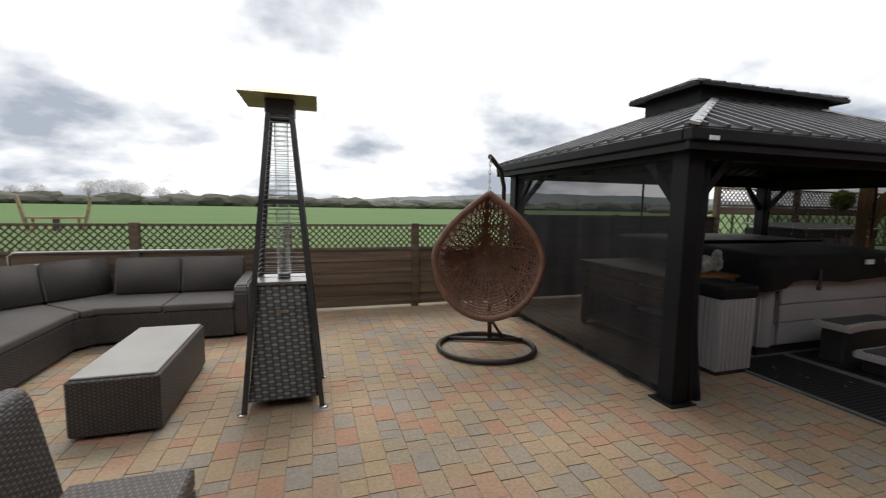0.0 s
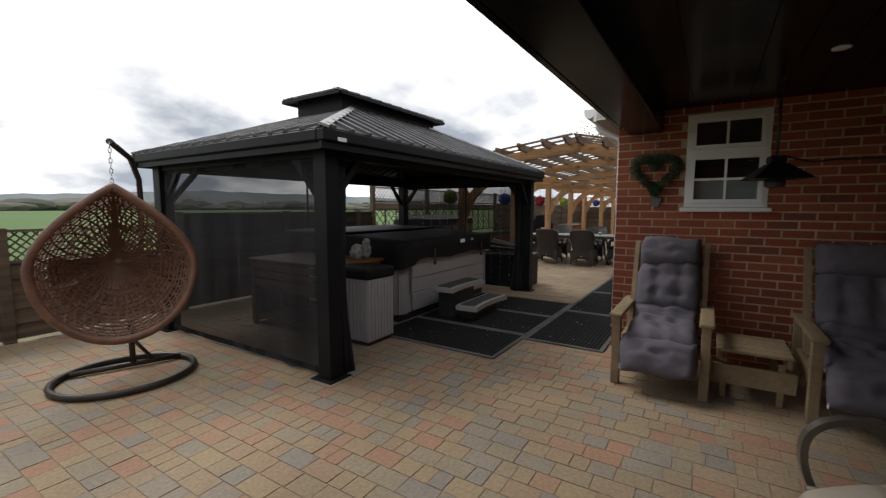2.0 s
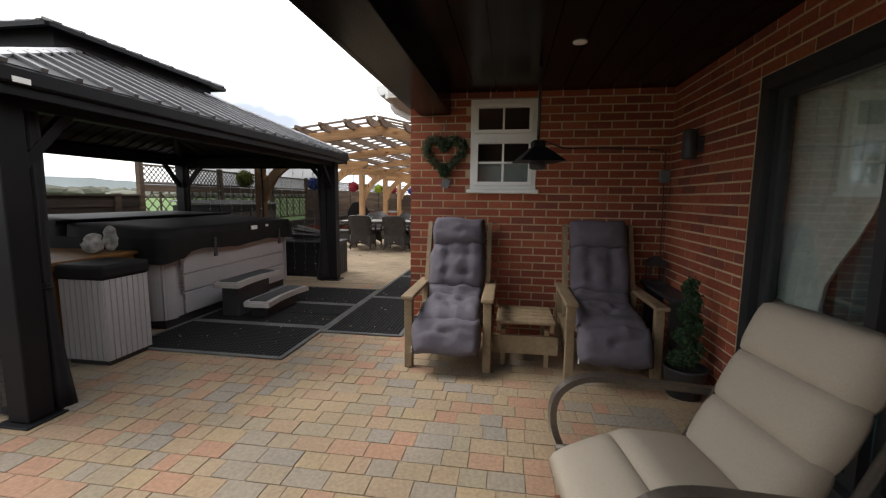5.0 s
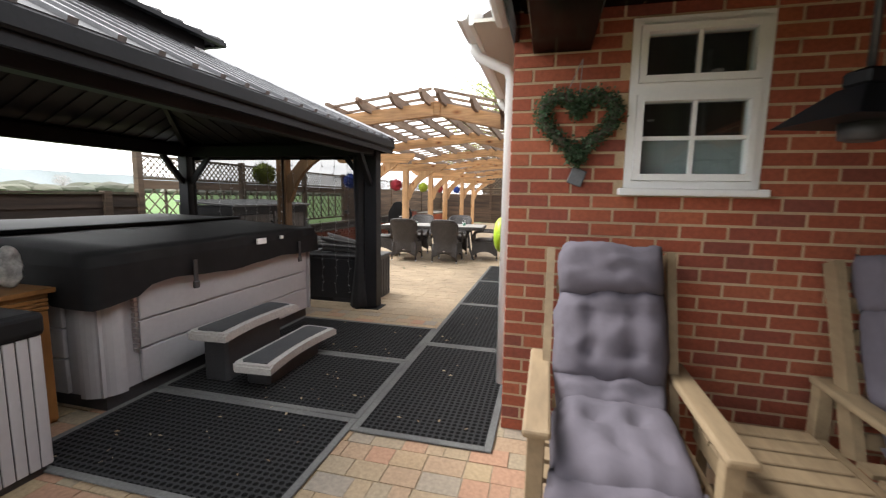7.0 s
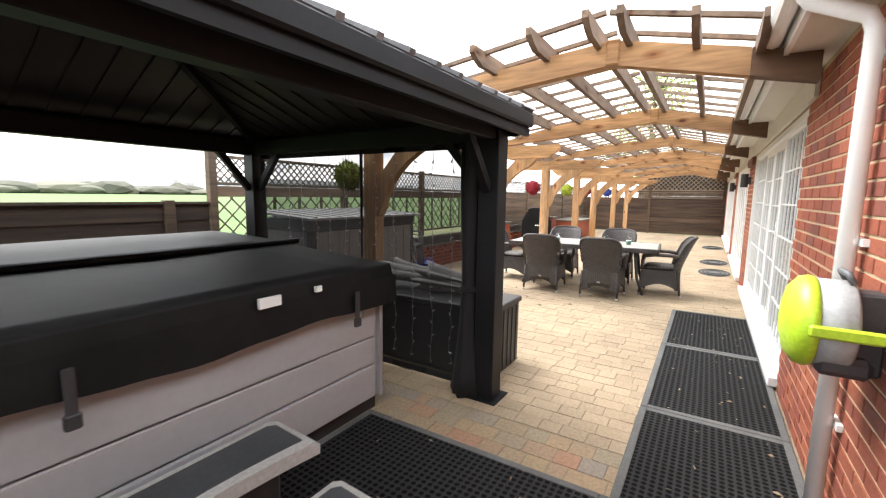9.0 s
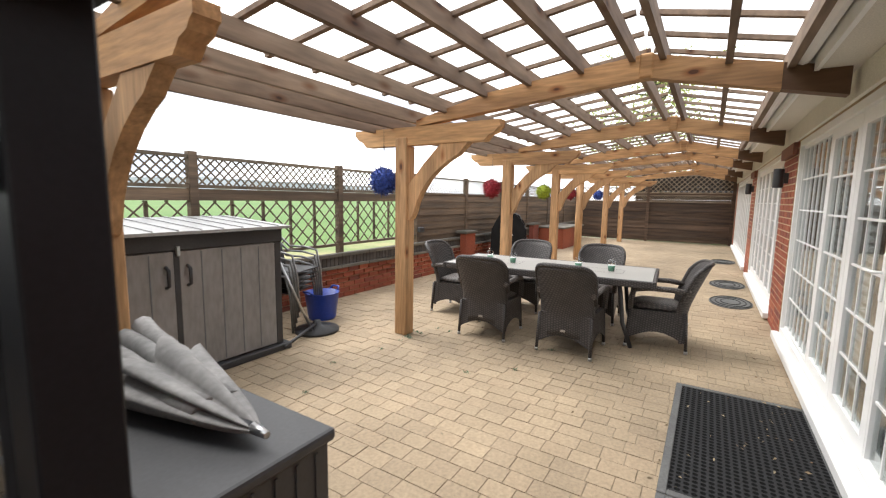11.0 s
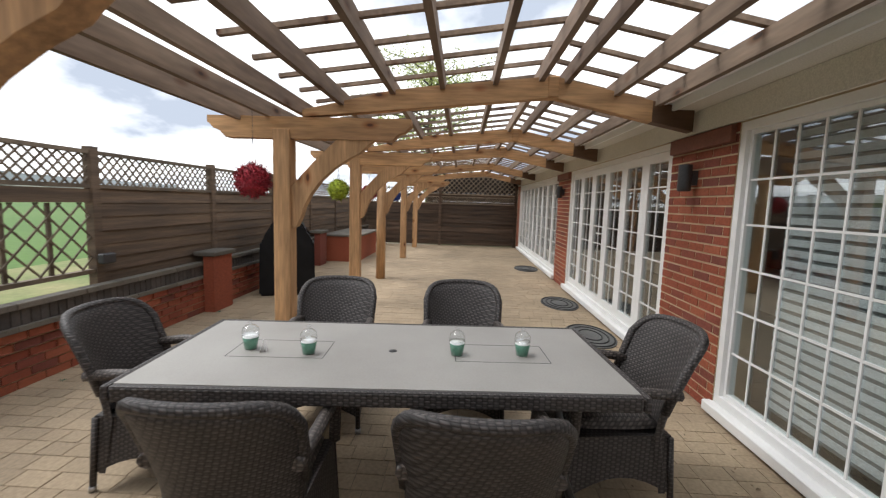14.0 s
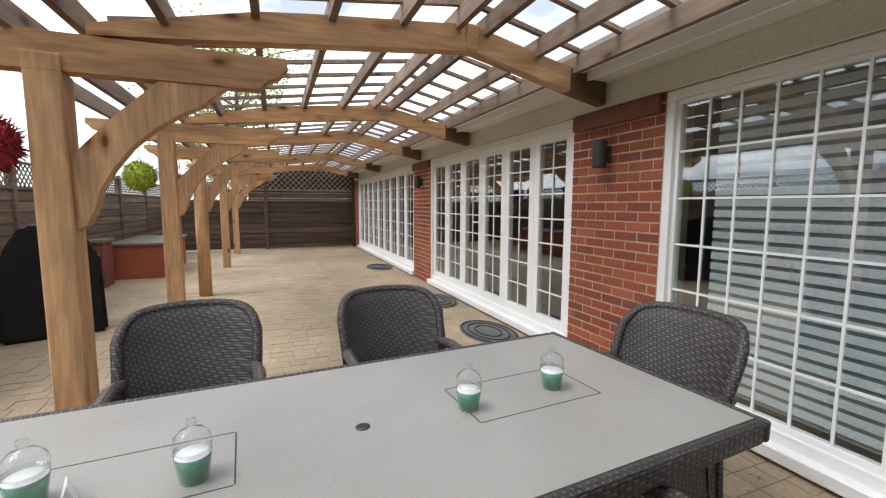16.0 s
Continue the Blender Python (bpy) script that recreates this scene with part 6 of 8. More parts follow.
box(bb, 4.935, -0.775, 1.53, 4.998, -0.695, 1.645, bevel=0.008)
part("switch_box", bb, M["mid_grey"], t, "grey plastic switch box")


def wall_light(x, y, z, face, r=0.05, h=0.22, name="up and down wall light"):
    """face: unit direction from the wall."""
    t = thing("wall_light", "dark cylindrical " + name + " on the brick wall", "lamp", "wall lights", m=turn(x, y, z))
    bb = bm_new()
    lathe(bb, [(0.0, -h / 2), (r, -h / 2), (r + 0.003, -h / 2 + 0.01), (r + 0.003, h / 2 - 0.01), (r, h / 2), (0.0, h / 2)], (face[0] * 0.09, face[1] * 0.09, 0), 16)
    part("body", bb, M["charcoal"], t)
    bb = bm_new()
    box(bb, -0.035 if face[0] == 0 else 0, -0.035 if face[1] == 0 else 0, -0.06, 0.035 if face[0] == 0 else face[0] * 0.045, 0.035 if face[1] == 0 else face[1] * 0.045, 0.06)
    part("bracket", bb, M["charcoal"], t)


t = thing("corner_shelf", "dark timber wall shelf in the corner with a black lantern", "shelf")
bb = bm_new()
box(bb, 4.20, BACK_Y + 0.01, 0.585, WEST_X - 0.01, BACK_Y + 0.20, 0.62, bevel=0.004)
part("board", bb, M["charcoal"], t)
for xx in (4.24, 4.90):
    bb = bm_new()
    box(bb, xx, BACK_Y + 0.01, 0, xx + 0.05, BACK_Y + 0.18, 0.584)
    part("leg", bb, M["charcoal"], t)
t = thing("black_lantern", "small black metal lantern on the corner shelf", "lantern", m=turn(4.84, BACK_Y + 0.12, 0.62))
bb = bm_new()
box(bb, -0.07, -0.07, 0, 0.07, 0.07, 0.02)
part("tray", bb, M["charcoal"], t)
bb = bm_new()
box(bb, -0.065, -0.065, 0.17, 0.065, 0.065, 0.19)
part("collar", bb, M["charcoal"], t)
for a, c in ((-0.06, -0.06), (0.06, -0.06), (-0.06, 0.06), (0.06, 0.06)):
    bb = bm_new()
    box(bb, a - 0.006, c - 0.006, 0.02, a + 0.006, c + 0.006, 0.17)
    part("upright", bb, M["charcoal"], t)
bb = bm_new()
hexa(bb, [(-0.075, -0.075, 0.19), (0.075, -0.075, 0.19), (0.075, 0.075, 0.19), (-0.075, 0.075, 0.19), (-0.02, -0.02, 0.25), (0.02, -0.02, 0.25), (0.02, 0.02, 0.25), (-0.02, 0.02, 0.25)])
part("cap", bb, M["charcoal"], t)
wall_light(4.37, BACK_Y, 1.80, (0, 1))
wall_light(13.42, HOUSE_Y, 1.80, (0, 1))
wall_light(18.05, HOUSE_Y, 1.80, (0, 1))
for sx, sy in ((3.75, 0.24), (1.6, 0.24), (-0.6, 0.24)):
    t = thing("downlight", "small white recessed ceiling spotlight", "lamp", "terrace spotlights", m=turn(sx, sy, 2.372))
    bb = bm_new()
    lathe(bb, [(0.028, 0.0), (0.045, 0.0), (0.045, 0.008), (0.028, 0.008)], n=20)
    part("ring", bb, M["white"], t)


def leaves(bb, points, size, rnd, spread=1.0):
    for p in points:
        d = Vector((rnd.gauss(0, 1), rnd.gauss(0, 1), rnd.gauss(0, 1))).normalized()
        s = d.orthogonal().normalized()
        s.rotate(Matrix.Rotation(rnd.random() * 6.3, 3, d))
        k = size * rnd.uniform(0.7, 1.3)
        bb.faces.new([bb.verts.new(p - s * k * 0.3), bb.verts.new(p + d * k * 0.5 - s * 0.0 + s.cross(d) * k * 0.35), bb.verts.new(p + s * k * 0.3 + d * k), bb.verts.new(p + d * k * 0.5 - s.cross(d) * k * 0.35)])


def wreath():
    t = thing("heart_wreath", "green leafy heart-shaped wreath hung on the brick wall", "wreath")
    rnd = random.Random(5)
    cy, cz, w, h = 1.30, 1.80, 0.185, 0.165
    path = []
    for i in range(60):
        a = 2 * math.pi * i / 60
        px = 16 * math.sin(a) ** 3 / 16
        pz = (13 * math.cos(a) - 5 * math.cos(2 * a) - 2 * math.cos(3 * a) - math.cos(4 * a)) / 15
        path.append(Vector((WEST_X - 0.05, cy + px * w, cz + pz * h)))
    bb = bm_new()
    tube(bb, path, 0.022, 6, closed=True)
    part("core", bb, M["bark"], t)
    for mat, n, nm in (("leaf", 3000, "leaves"), ("leaf_pale", 1400, "pale_leaves")):
        bb = bm_new()
        pts = []
        for i in range(n):
            c = rnd.choice(path)
            d = Vector((rnd.gauss(0, 1), rnd.gauss(0, 1), rnd.gauss(0, 1))).normalized()
            pts.append(c + d * rnd.uniform(0.025, 0.058))
        leaves(bb, pts, 0.016, rnd)
        part(nm, bb, M[mat], t)
    bb = bm_new()
    tube(bb, [(WEST_X - 0.03, 1.30, 1.90), (WEST_X - 0.012, 1.29, 2.13)], 0.003, 4)
    tube(bb, [(WEST_X - 0.03, 1.36, 1.96), (WEST_X - 0.012, 1.29, 2.13)], 0.003, 4)
    part("cord", bb, M["canvas"], t)
    bb = bm_new()
    box(bb, -0.008, -0.04, -0.045, 0.008, 0.04, 0.045, Matrix.Translation((WEST_X - 0.02, 1.29, 1.515)) @ Matrix.Rotation(0.35, 4, "X"), bevel=0.004)
    part("tag", bb, M["mid_grey"], t, "small grey hanging tag")


wreath()


def spiral_topiary():
    t = thing("spiral_topiary", "dark green spiral topiary in a black pot", "plant", m=turn(3.88, -0.60))
    rnd = random.Random(8)
    bb = bm_new()
    lathe(bb, [(0.0, 0.0), (0.11, 0.0), (0.14, 0.20), (0.15, 0.21), (0.13, 0.21), (0.12, 0.18), (0.0, 0.18)], n=20)
    part("pot", bb, M["charcoal"], t)
    bb = bm_new()
    tube(bb, [(0, 0, 0.18), (0, 0, 0.80)], 0.014, 6)
    part("stem", bb, M["bark"], t)
    bb = bm_new()
    pts = []
    for i in range(4200):
        u = rnd.random()
        a = u * 2 * math.pi * 3.5
        r = 0.13 * (1 - 0.7 * u)
        c = Vector((math.cos(a) * r * 0.42, math.sin(a) * r * 0.42, 0.22 + 0.60 * u))
        d = Vector((rnd.gauss(0, 1), rnd.gauss(0, 1), rnd.gauss(0, 0.7))).normalized()
        pts.append(c + d * (0.075 - 0.035 * u) * rnd.uniform(0.6, 1))
    leaves(bb, pts, 0.022, rnd)
    part("foliage", bb, M["leaf"], t)


spiral_topiary()


def sliding_door():
    t = thing("door_4", "anthracite sliding patio door with pale drapes behind", "door", kind="structure")
    y = BACK_Y - 0.06
    x0, x1 = SLIDE
    bb = bm_new()
    frame_rect(bb, x0 + 0.002, 0.02, x1 - 0.002, 2.098, 0.085, y - 0.1, y + 0.05)
    part("door_frame", bb, M["anthracite"], t)
    n = 8
    w = (x1 - x0 - 0.17) / n
    for i in range(n):
        a = x0 + 0.085 + w * i
        bb = bm_new()
        yy = y - (0.0 if i % 2 else 0.05)
        frame_rect(bb, a + 0.002, 0.107, a + w - 0.002, 2.011, 0.06, yy - 0.045, yy)
        leaf = part("sliding_leaf", bb, M["anthracite"], t)
        bb = bm_new()
        box(bb, a + 0.06, yy - 0.025, 0.165, a + w - 0.06, yy - 0.019, 1.95)
        part("pane", bb, M["glass"], leaf).visible_shadow = False


sliding_door()


def drape(x0, x1, y, z0, z1, mat, folds, label, pinch=0.0):
    bb = bm_new()
    nx, nz = folds * 8, 16
    rows = []
    for j in range(nz + 1):
        v = j / nz
        row = []
        for i in range(nx + 1):
            u = i / nx
            gather = 1 - pinch * math.exp(-((v - 0.62) * 5) ** 2)
            x = x1 - (x1 - x0) * u * gather
            row.append(bb.verts.new((x, y + 0.03 * math.sin(u * folds * 2 * math.pi + 0.4 * v), z1 + (z0 - z1) * v)))
        rows.append(row)
    for j in range(nz):
        for i in range(nx):
            f = bb.faces.new((rows[j][i], rows[j][i + 1], rows[j + 1][i + 1], rows[j + 1][i]))
            f.smooth = True
    return tagged(new("curtain", mesh_of("curtain", bb, M[mat])), label, "curtain", "curtains")


drape(2.93, 3.62, BACK_Y - 0.20, 0.05, 2.08, "drape", 4, "pale cream full-length curtain behind the sliding door", 0.5)
drape(2.78, 3.30, BACK_Y - 0.30, 0.05, 2.08, "teal_drape", 4, "teal full-length curtain behind the sliding door", 0.2)


# ---- sitting corner ----
def egg_chair():
    t = thing("egg_chair", "brown woven egg chair hanging on its stand", "chair")
    cx, cy, cz = 1.885, 5.02, 0.99
    away = Vector((-0.34, -0.94, 0)).normalized()      # it opens towards the terrace
    side = Vector((0.94, -0.34, 0)).normalized()
    def rim(u):
        """The pointed rim, u round from the top."""
        a = 2 * math.pi * u
        pz = math.cos(a)
        if pz > -0.05:
            v = (pz + 0.05) / 1.05
            px = math.copysign(0.545 * (1 - v ** 1.75), math.sin(a))
        else:
            px = math.sin(a) * 0.545
        return px, pz * 0.63
    bb = bm_new()
    n = 56
    ring = []
    for i in range(n):
        px, pz = rim(i / n)
        ring.append(Vector((cx, cy, cz + pz)) + side * px + away * (0.10 - 0.10 * pz))
    tube(bb, ring, 0.033, 8, closed=True)
    part("rim", bb, M["rattan"], t)
    def bowl(u, k):
        """From the rim (k=0) to the deepest point of the shell (k=1)."""
        px, pz = rim(u)
        s = math.cos(k * math.pi / 2)
        depth = math.sin(k * math.pi / 2) * 0.55
        return Vector((cx, cy, cz + pz * s - 0.04 * k)) + side * px * s + away * ((0.10 - 0.10 * pz) * s - depth)
    for j in range(1, 19):
        k = j / 19.5
        bb = bm_new()
        tube(bb, [bowl(i / 40, k) for i in range(40)], 0.009, 5, closed=True)
        part("hoop_cane", bb, M["rattan"], t)
    for i in range(46):
        for sg in (1, -1):
            bb = bm_new()
            tube(bb, [bowl(i / 46 + sg * 0.075 * j / 10, j / 10 * 0.97) for j in range(11)], 0.0085, 4)
            part("crossed_cane", bb, M["rattan"], t)
    # solid woven splats in the back
    for i0 in (0.27, 0.36, 0.45, 0.55, 0.64, 0.73):
        bb = bm_new()
        verts = []
        for j in range(9):
            k = 0.35 + 0.6 * j / 8
            verts.append([bb.verts.new(bowl(i0 + du, k) - away * 0.008) for du in (-0.035, -0.012, 0.012, 0.035)])
        for a, c in zip(verts, verts[1:]):
            for q in range(3):
                bb.faces.new((a[q], a[q + 1], c[q + 1], c[q]))
        part("woven_splat", bb, M["rattan"], t)
    # stand: ring foot, cross bar, pole that curves over, chain
    fx, fy = 1.885, 5.0
    bb = bm_new()
    tube(bb, [Vector((fx, fy, 0.028)) + side * 0.50 * math.cos(a) + away * 0.46 * math.sin(a) for a in [2 * math.pi * i / 40 for i in range(40)]], 0.027, 8, closed=True)
    part("foot_ring", bb, M["brown_tube"], t)
    base = Vector((fx, fy, 0.0)) - away * 0.24 + side * 0.05
    bb = bm_new()
    tube(bb, [base + side * 0.40 + Vector((0, 0, 0.03)), base - side * 0.44 + Vector((0, 0, 0.03))], 0.024, 8)
    part("cross_bar", bb, M["brown_tube"], t)
    bb = bm_new()
    top = Vector((cx, cy, 1.99))
    pts = [base + Vector((0, 0, 0.03)), base - away * 0.10 + Vector((0, 0, 0.35)), base - away * 0.46 + side * 0.12 + Vector((0, 0, 0.9)), base - away * 0.50 + side * 0.16 + Vector((0, 0, 1.4)),
           base - away * 0.42 + side * 0.15 + Vector((0, 0, 1.72)), base - away * 0.22 + side * 0.09 + Vector((0, 0, 1.90)), top]
    tube(bb, pts, 0.026, 8)
    part("pole", bb, M["brown_tube"], t)
    bb = bm_new()
    tube(bb, [base + side * 0.16 + Vector((0, 0, 0.03)), base - away * 0.05 + Vector((0, 0, 0.26))], 0.016, 6)
    part("strut", bb, M["brown_tube"], t)
    for i in range(8):
        bb = bm_new()
        z = 1.96 - i * 0.042
        tube(bb, [Vector((cx, cy, z)) + (side if i % 2 else away) * 0.010 * math.cos(a) + Vector((0, 0, 0.026 * math.sin(a))) for a in [2 * math.pi * k / 10 for k in range(10)]], 0.0035, 4, closed=True)
        part("chain_link", bb, M["steel"], t)


egg_chair()


def flame_heater():
    t = thing("patio_heater", "tall pyramid flame heater with woven base and mirror hood", "heater", m=turn(-0.05, 4.41, 0, -1))
    b0, b1 = 0.265, 0.075
    def half(z):
        return b0 + (b1 - b0) * z / 2.16
    for sx in (-1, 1):
        for sy in (-1, 1):
            bb = bm_new()
            bar(bb, (sx * b0, sy * b0, 0.0), (sx * b1, sy * b1, 2.16), 0.035, 0.035, (0, 1, 0))
            leg = part("corner_post", bb, M["grey_metal"], t)
            bb = bm_new()
            lathe(bb, [(0.0, 0.0), (0.03, 0.0), (0.03, 0.006), (0.0, 0.006)], (sx * (b0 + 0.015), sy * (b0 + 0.015), 0.0), 10)
            part("foot", bb, M["steel"], leg)
    for k in range(4):
        r = Matrix.Rotation(k * math.pi / 2, 4, "Z")
        bb = bm_new()
        a, c = half(0.06) - 0.02, half(0.90) - 0.02
        hexa(bb, [r @ Vector(p) for p in ((-a, -a, 0.07), (a, -a, 0.07), (a, -a + 0.02, 0.07), (-a, -a + 0.02, 0.07), (-c, -c, 0.90), (c, -c, 0.90), (c, -c + 0.02, 0.90), (-c, -c + 0.02, 0.90))])
        part("woven_panel", bb, M["heater_wicker"], t)
        for i in range(34):
            z = 0.96 + i * 0.0345
            h = half(z)
            bb = bm_new()
            tube(bb, [r @ Vector((-h, -h, z)), r @ Vector((h, -h, z))], 0.0028, 4)
            part("guard_wire", bb, M["steel"], t)
        for z in (1.50, 2.10):
            h = half(z)
            bb = bm_new()
            bar(bb, r @ Vector((-h, -h + 0.004, z)), r @ Vector((h, -h + 0.004, z)), 0.008, 0.03)
            part("cross_band", bb, M["grey_metal"], t)
    h = half(0.91)
    bb = bm_new()
    box(bb, -h, -h, 0.905, h, h, 0.925)
    part("burner_plate", bb, M["steel"], t)
    bb = bm_new()
    lathe(bb, [(0.0, 0.926), (0.045, 0.926), (0.045, 0.96), (0.0, 0.96)], n=16)
    part("burner", bb, M["charcoal"], t)
    bb = bm_new()
    lathe(bb, [(0.05, 0.962), (0.05, 2.08), (0.047, 2.08), (0.047, 0.962)], n=20)
    part("glass_tube", bb, M["clear"], t).visible_shadow = False
    bb = bm_new()
    box(bb, -0.10, -0.10, 2.12, 0.10, 0.10, 2.24, bevel=0.01)
    part("head", bb, M["charcoal"], t)
    bb = bm_new()
    o, i_ = 0.255, 0.10
    hexa(bb, [(-o, -o, 2.225), (o, -o, 2.225), (o, o, 2.225), (-o, o, 2.225), (-i_, -i_, 2.285), (i_, -i_, 2.285), (i_, i_, 2.285), (-i_, i_, 2.285)])
    part("hood", bb, M["brass"], t)
    bb = bm_new()
    box(bb, -0.04, -half(0.72) - 0.004, 0.70, 0.04, -half(0.72) + 0.002, 0.725)
    part("label_plate", bb, M["steel"], t)


flame_heater()


def sofa_module(w, m, label, arm=None, d=0.86, bare=False):
    """A rattan sofa section facing +y with its back at y = -d/2."""
    t = thing("sofa_section", label, "sofa", "corner sofa", m=m)
    bb = bm_new()
    box(bb, -w / 2, -d / 2, 0.03, w / 2, d / 2, 0.33, bevel=0.015)
    part("base", bb, M["wicker"], t)
    bb = bm_new()
    out = [(-d / 2, 0.33), (-d / 2 + 0.15, 0.33), (-d / 2 + 0.07, 0.76), (-d / 2 + 0.05, 0.80), (-d / 2 + 0.01, 0.815), (-d / 2 - 0.03, 0.80), (-d / 2 - 0.05, 0.76)]
    prism(bb, out, -w / 2, w / 2, "x")
    bmesh.ops.bevel(bb, geom=bb.edges[:], offset=0.008, segments=1, affect="EDGES")
    part("backrest", bb, M["wicker"], t)
    n = 0 if bare else (2 if w > 1.2 else 1)
    if bare:
        bb = bm_new()
        box(bb, -w / 2 + 0.01, -d / 2 + 0.155, 0.331, w / 2 - 0.01, d / 2, 0.42, bevel=0.012)
        part("woven_seat", bb, M["wicker_grey"], t)
    for i in range(n):
        xc = -w / 2 + w * (i + 0.5) / n
        bb = bm_new()
        box(bb, xc - w / n / 2 + 0.006, -d / 2 + 0.17, 0.332, xc + w / n / 2 - 0.006, d / 2 + 0.01, 0.405, bevel=0.02, seg=2)
        part("seat_cushion", bb, M["cushion_grey"], t)
        bb = bm_new()
        h = w / n / 2 - 0.006
        y0, y1 = -d / 2 + 0.155, -d / 2 + 0.065
        hexa(bb, [(xc - h, y0, 0.41), (xc + h, y0, 0.41), (xc + h, y0 + 0.06, 0.41), (xc - h, y0 + 0.06, 0.41), (xc - h, y1, 0.825), (xc + h, y1, 0.825), (xc + h, y1 + 0.05, 0.825), (xc - h, y1 + 0.05, 0.825)])
        bmesh.ops.bevel(bb, geom=bb.edges[:], offset=0.018, segments=2, affect="EDGES")
        for f in bb.faces:
            f.smooth = True
        part("back_cushion", bb, M["cushion_grey"], t)
    if arm:
        bb = bm_new()
        xa = arm * (w / 2 + 0.075)
        out = [(-d / 2, 0.03), (d / 2 - 0.02, 0.03), (d / 2, 0.10), (d / 2, 0.50), (d / 2 - 0.05, 0.575), (d / 2 - 0.13, 0.60), (-d / 2, 0.62)]
        prism(bb, out, xa - 0.073, xa + 0.073, "x")
        bmesh.ops.bevel(bb, geom=bb.edges[:], offset=0.02, segments=2, affect="EDGES")
        part("arm", bb, M["wicker"], t)


sofa_module(1.36, turn(-1.36, 6.47, 0, 180), "brown rattan sofa section with taupe cushions against the fence", arm=-1)
sofa_module(1.30, turn(-2.36, 6.24, -0.005, 228), "brown rattan corner sofa section with taupe cushions")
sofa_module(1.20, turn(-2.50, 5.30, 0, 270), "brown rattan sofa section with taupe cushions facing the coffee table")
sofa_module(0.84, turn(-0.60, 2.45, 0, 270), "brown rattan sofa section with a bare woven seat", d=0.58, bare=True)


def coffee_table():
    t = thing("coffee_table", "brown rattan box coffee table with a pale stone top", "table")
    x0, x1, y0, y1 = -1.30, -0.79, 4.04, 5.22
    bb = bm_new()
    box(bb, x0, y0, 0.02, x1, y1, 0.385, bevel=0.012)
    part("body", bb, M["wicker"], t)
    bb = bm_new()
    box(bb, x0 + 0.02, y0 + 0.02, 0.386, x1 - 0.02, y1 - 0.02, 0.40, bevel=0.004)
    part("top", bb, M["stone_top"], t)


coffee_table()
bb = bm_new()
tube(bb, [(-3.05, 6.85, 0.0), (-3.05, 6.85, 0.86), (-3.0, 6.85, 0.90), (-0.9, 6.88, 0.90)], 0.014, 8)
tagged(new("garden_rail", mesh_of("garden_rail", bb, M["steel"])), "bent pale metal rail behind the corner sofa", "rail")


# ---- storage and clutter by the pergola ----
def storage_shed():
    t = thing("storage_shed", "low grey plastic garden store with two doors and dark trim", "shed")
    x0, x1, y0, y1, h = 7.76, 9.66, 5.86, 6.80, 1.20
    bb = bm_new()
    box(bb, x0 - 0.04, y0 - 0.05, 0, x1 + 0.06, y1, 0.06, bevel=0.008)
    part("plinth", bb, M["charcoal"], t)
    bb = bm_new()
    box(bb, x0 + 0.02, y0 + 0.03, 0.06, x1 - 0.02, y1, 1.08)
    part("body", bb, M["shed_grey"], t)
    for xa in (x0, x1 - 0.07):
        bb = bm_new()
        box(bb, xa, y0 + 0.005, 0.06, xa + 0.07, y0 + 0.075, 1.08, bevel=0.006)
        part("corner_trim", bb, M["charcoal"], t)
    bb = bm_new()
    box(bb, x0 - 0.01, y0 - 0.01, 1.06, x1 + 0.01, y1, 1.19, bevel=0.01)
    part("header", bb, M["charcoal"], t)
    xm = (x0 + x1) / 2
    for a, c, s in ((x0 + 0.075, xm - 0.02, 1), (xm + 0.02, x1 - 0.075, -1)):
        bb = bm_new()
        box(bb, a, y0 - 0.002, 0.075, c, y0 + 0.028, 1.055, bevel=0.004)
        door = part("door", bb, M["shed_grey"], t)
        n = 5
        for i in range(1, n):
            bb = bm_new()
            xx = a + (c - a) * i / n
            box(bb, xx - 0.004, y0 - 0.005, 0.09, xx + 0.004, y0 - 0.001, 1.04)
            part("groove", bb, M["mid_grey"], door)
        bb = bm_new()
        hx = c - 0.06 if s == 1 else a + 0.06
        tube(bb, [(hx, y0 - 0.003, 0.78), (hx, y0 - 0.045, 0.80), (hx, y0 - 0.045, 0.92), (hx, y0 - 0.003, 0.94)], 0.014, 8)
        part("handle", bb, M["charcoal"], door)
    bb = bm_new()
    box(bb, xm - 0.02, y0 - 0.004, 0.07, xm + 0.02, y0 + 0.03, 1.06)
    part("centre_post", bb, M["charcoal"], t)
    bb = bm_new()
    hexa(bb, [(x0 - 0.06, y0 - 0.07, 1.19), (x1 + 0.06, y0 - 0.07, 1.19), (x1 + 0.06, y1 + 0.02, 1.25), (x0 - 0.06, y1 + 0.02, 1.25), (x0 - 0.06, y0 - 0.07, 1.215), (x1 + 0.06, y0 - 0.07, 1.215), (x1 + 0.06, y1 + 0.02, 1.275), (x0 - 0.06, y1 + 0.02, 1.275)])
    lid = part("lid", bb, M["shed_top"], t)
    for i in range(11):
        bb = bm_new()
        xx = x0 + 0.06 + i * 0.178
        bar(bb, (xx, y0 - 0.05, 1.221), (xx, y1, 1.278), 0.012, 0.012)
        part("lid_rib", bb, M["shed_top"], lid)
    bb = bm_new()
    box(bb, xm - 0.01, y0 - 0.03, 1.02, xm + 0.02, y0 - 0.012, 1.10, bevel=0.004)
    part("padlock", bb, M["steel"], t)


storage_shed()


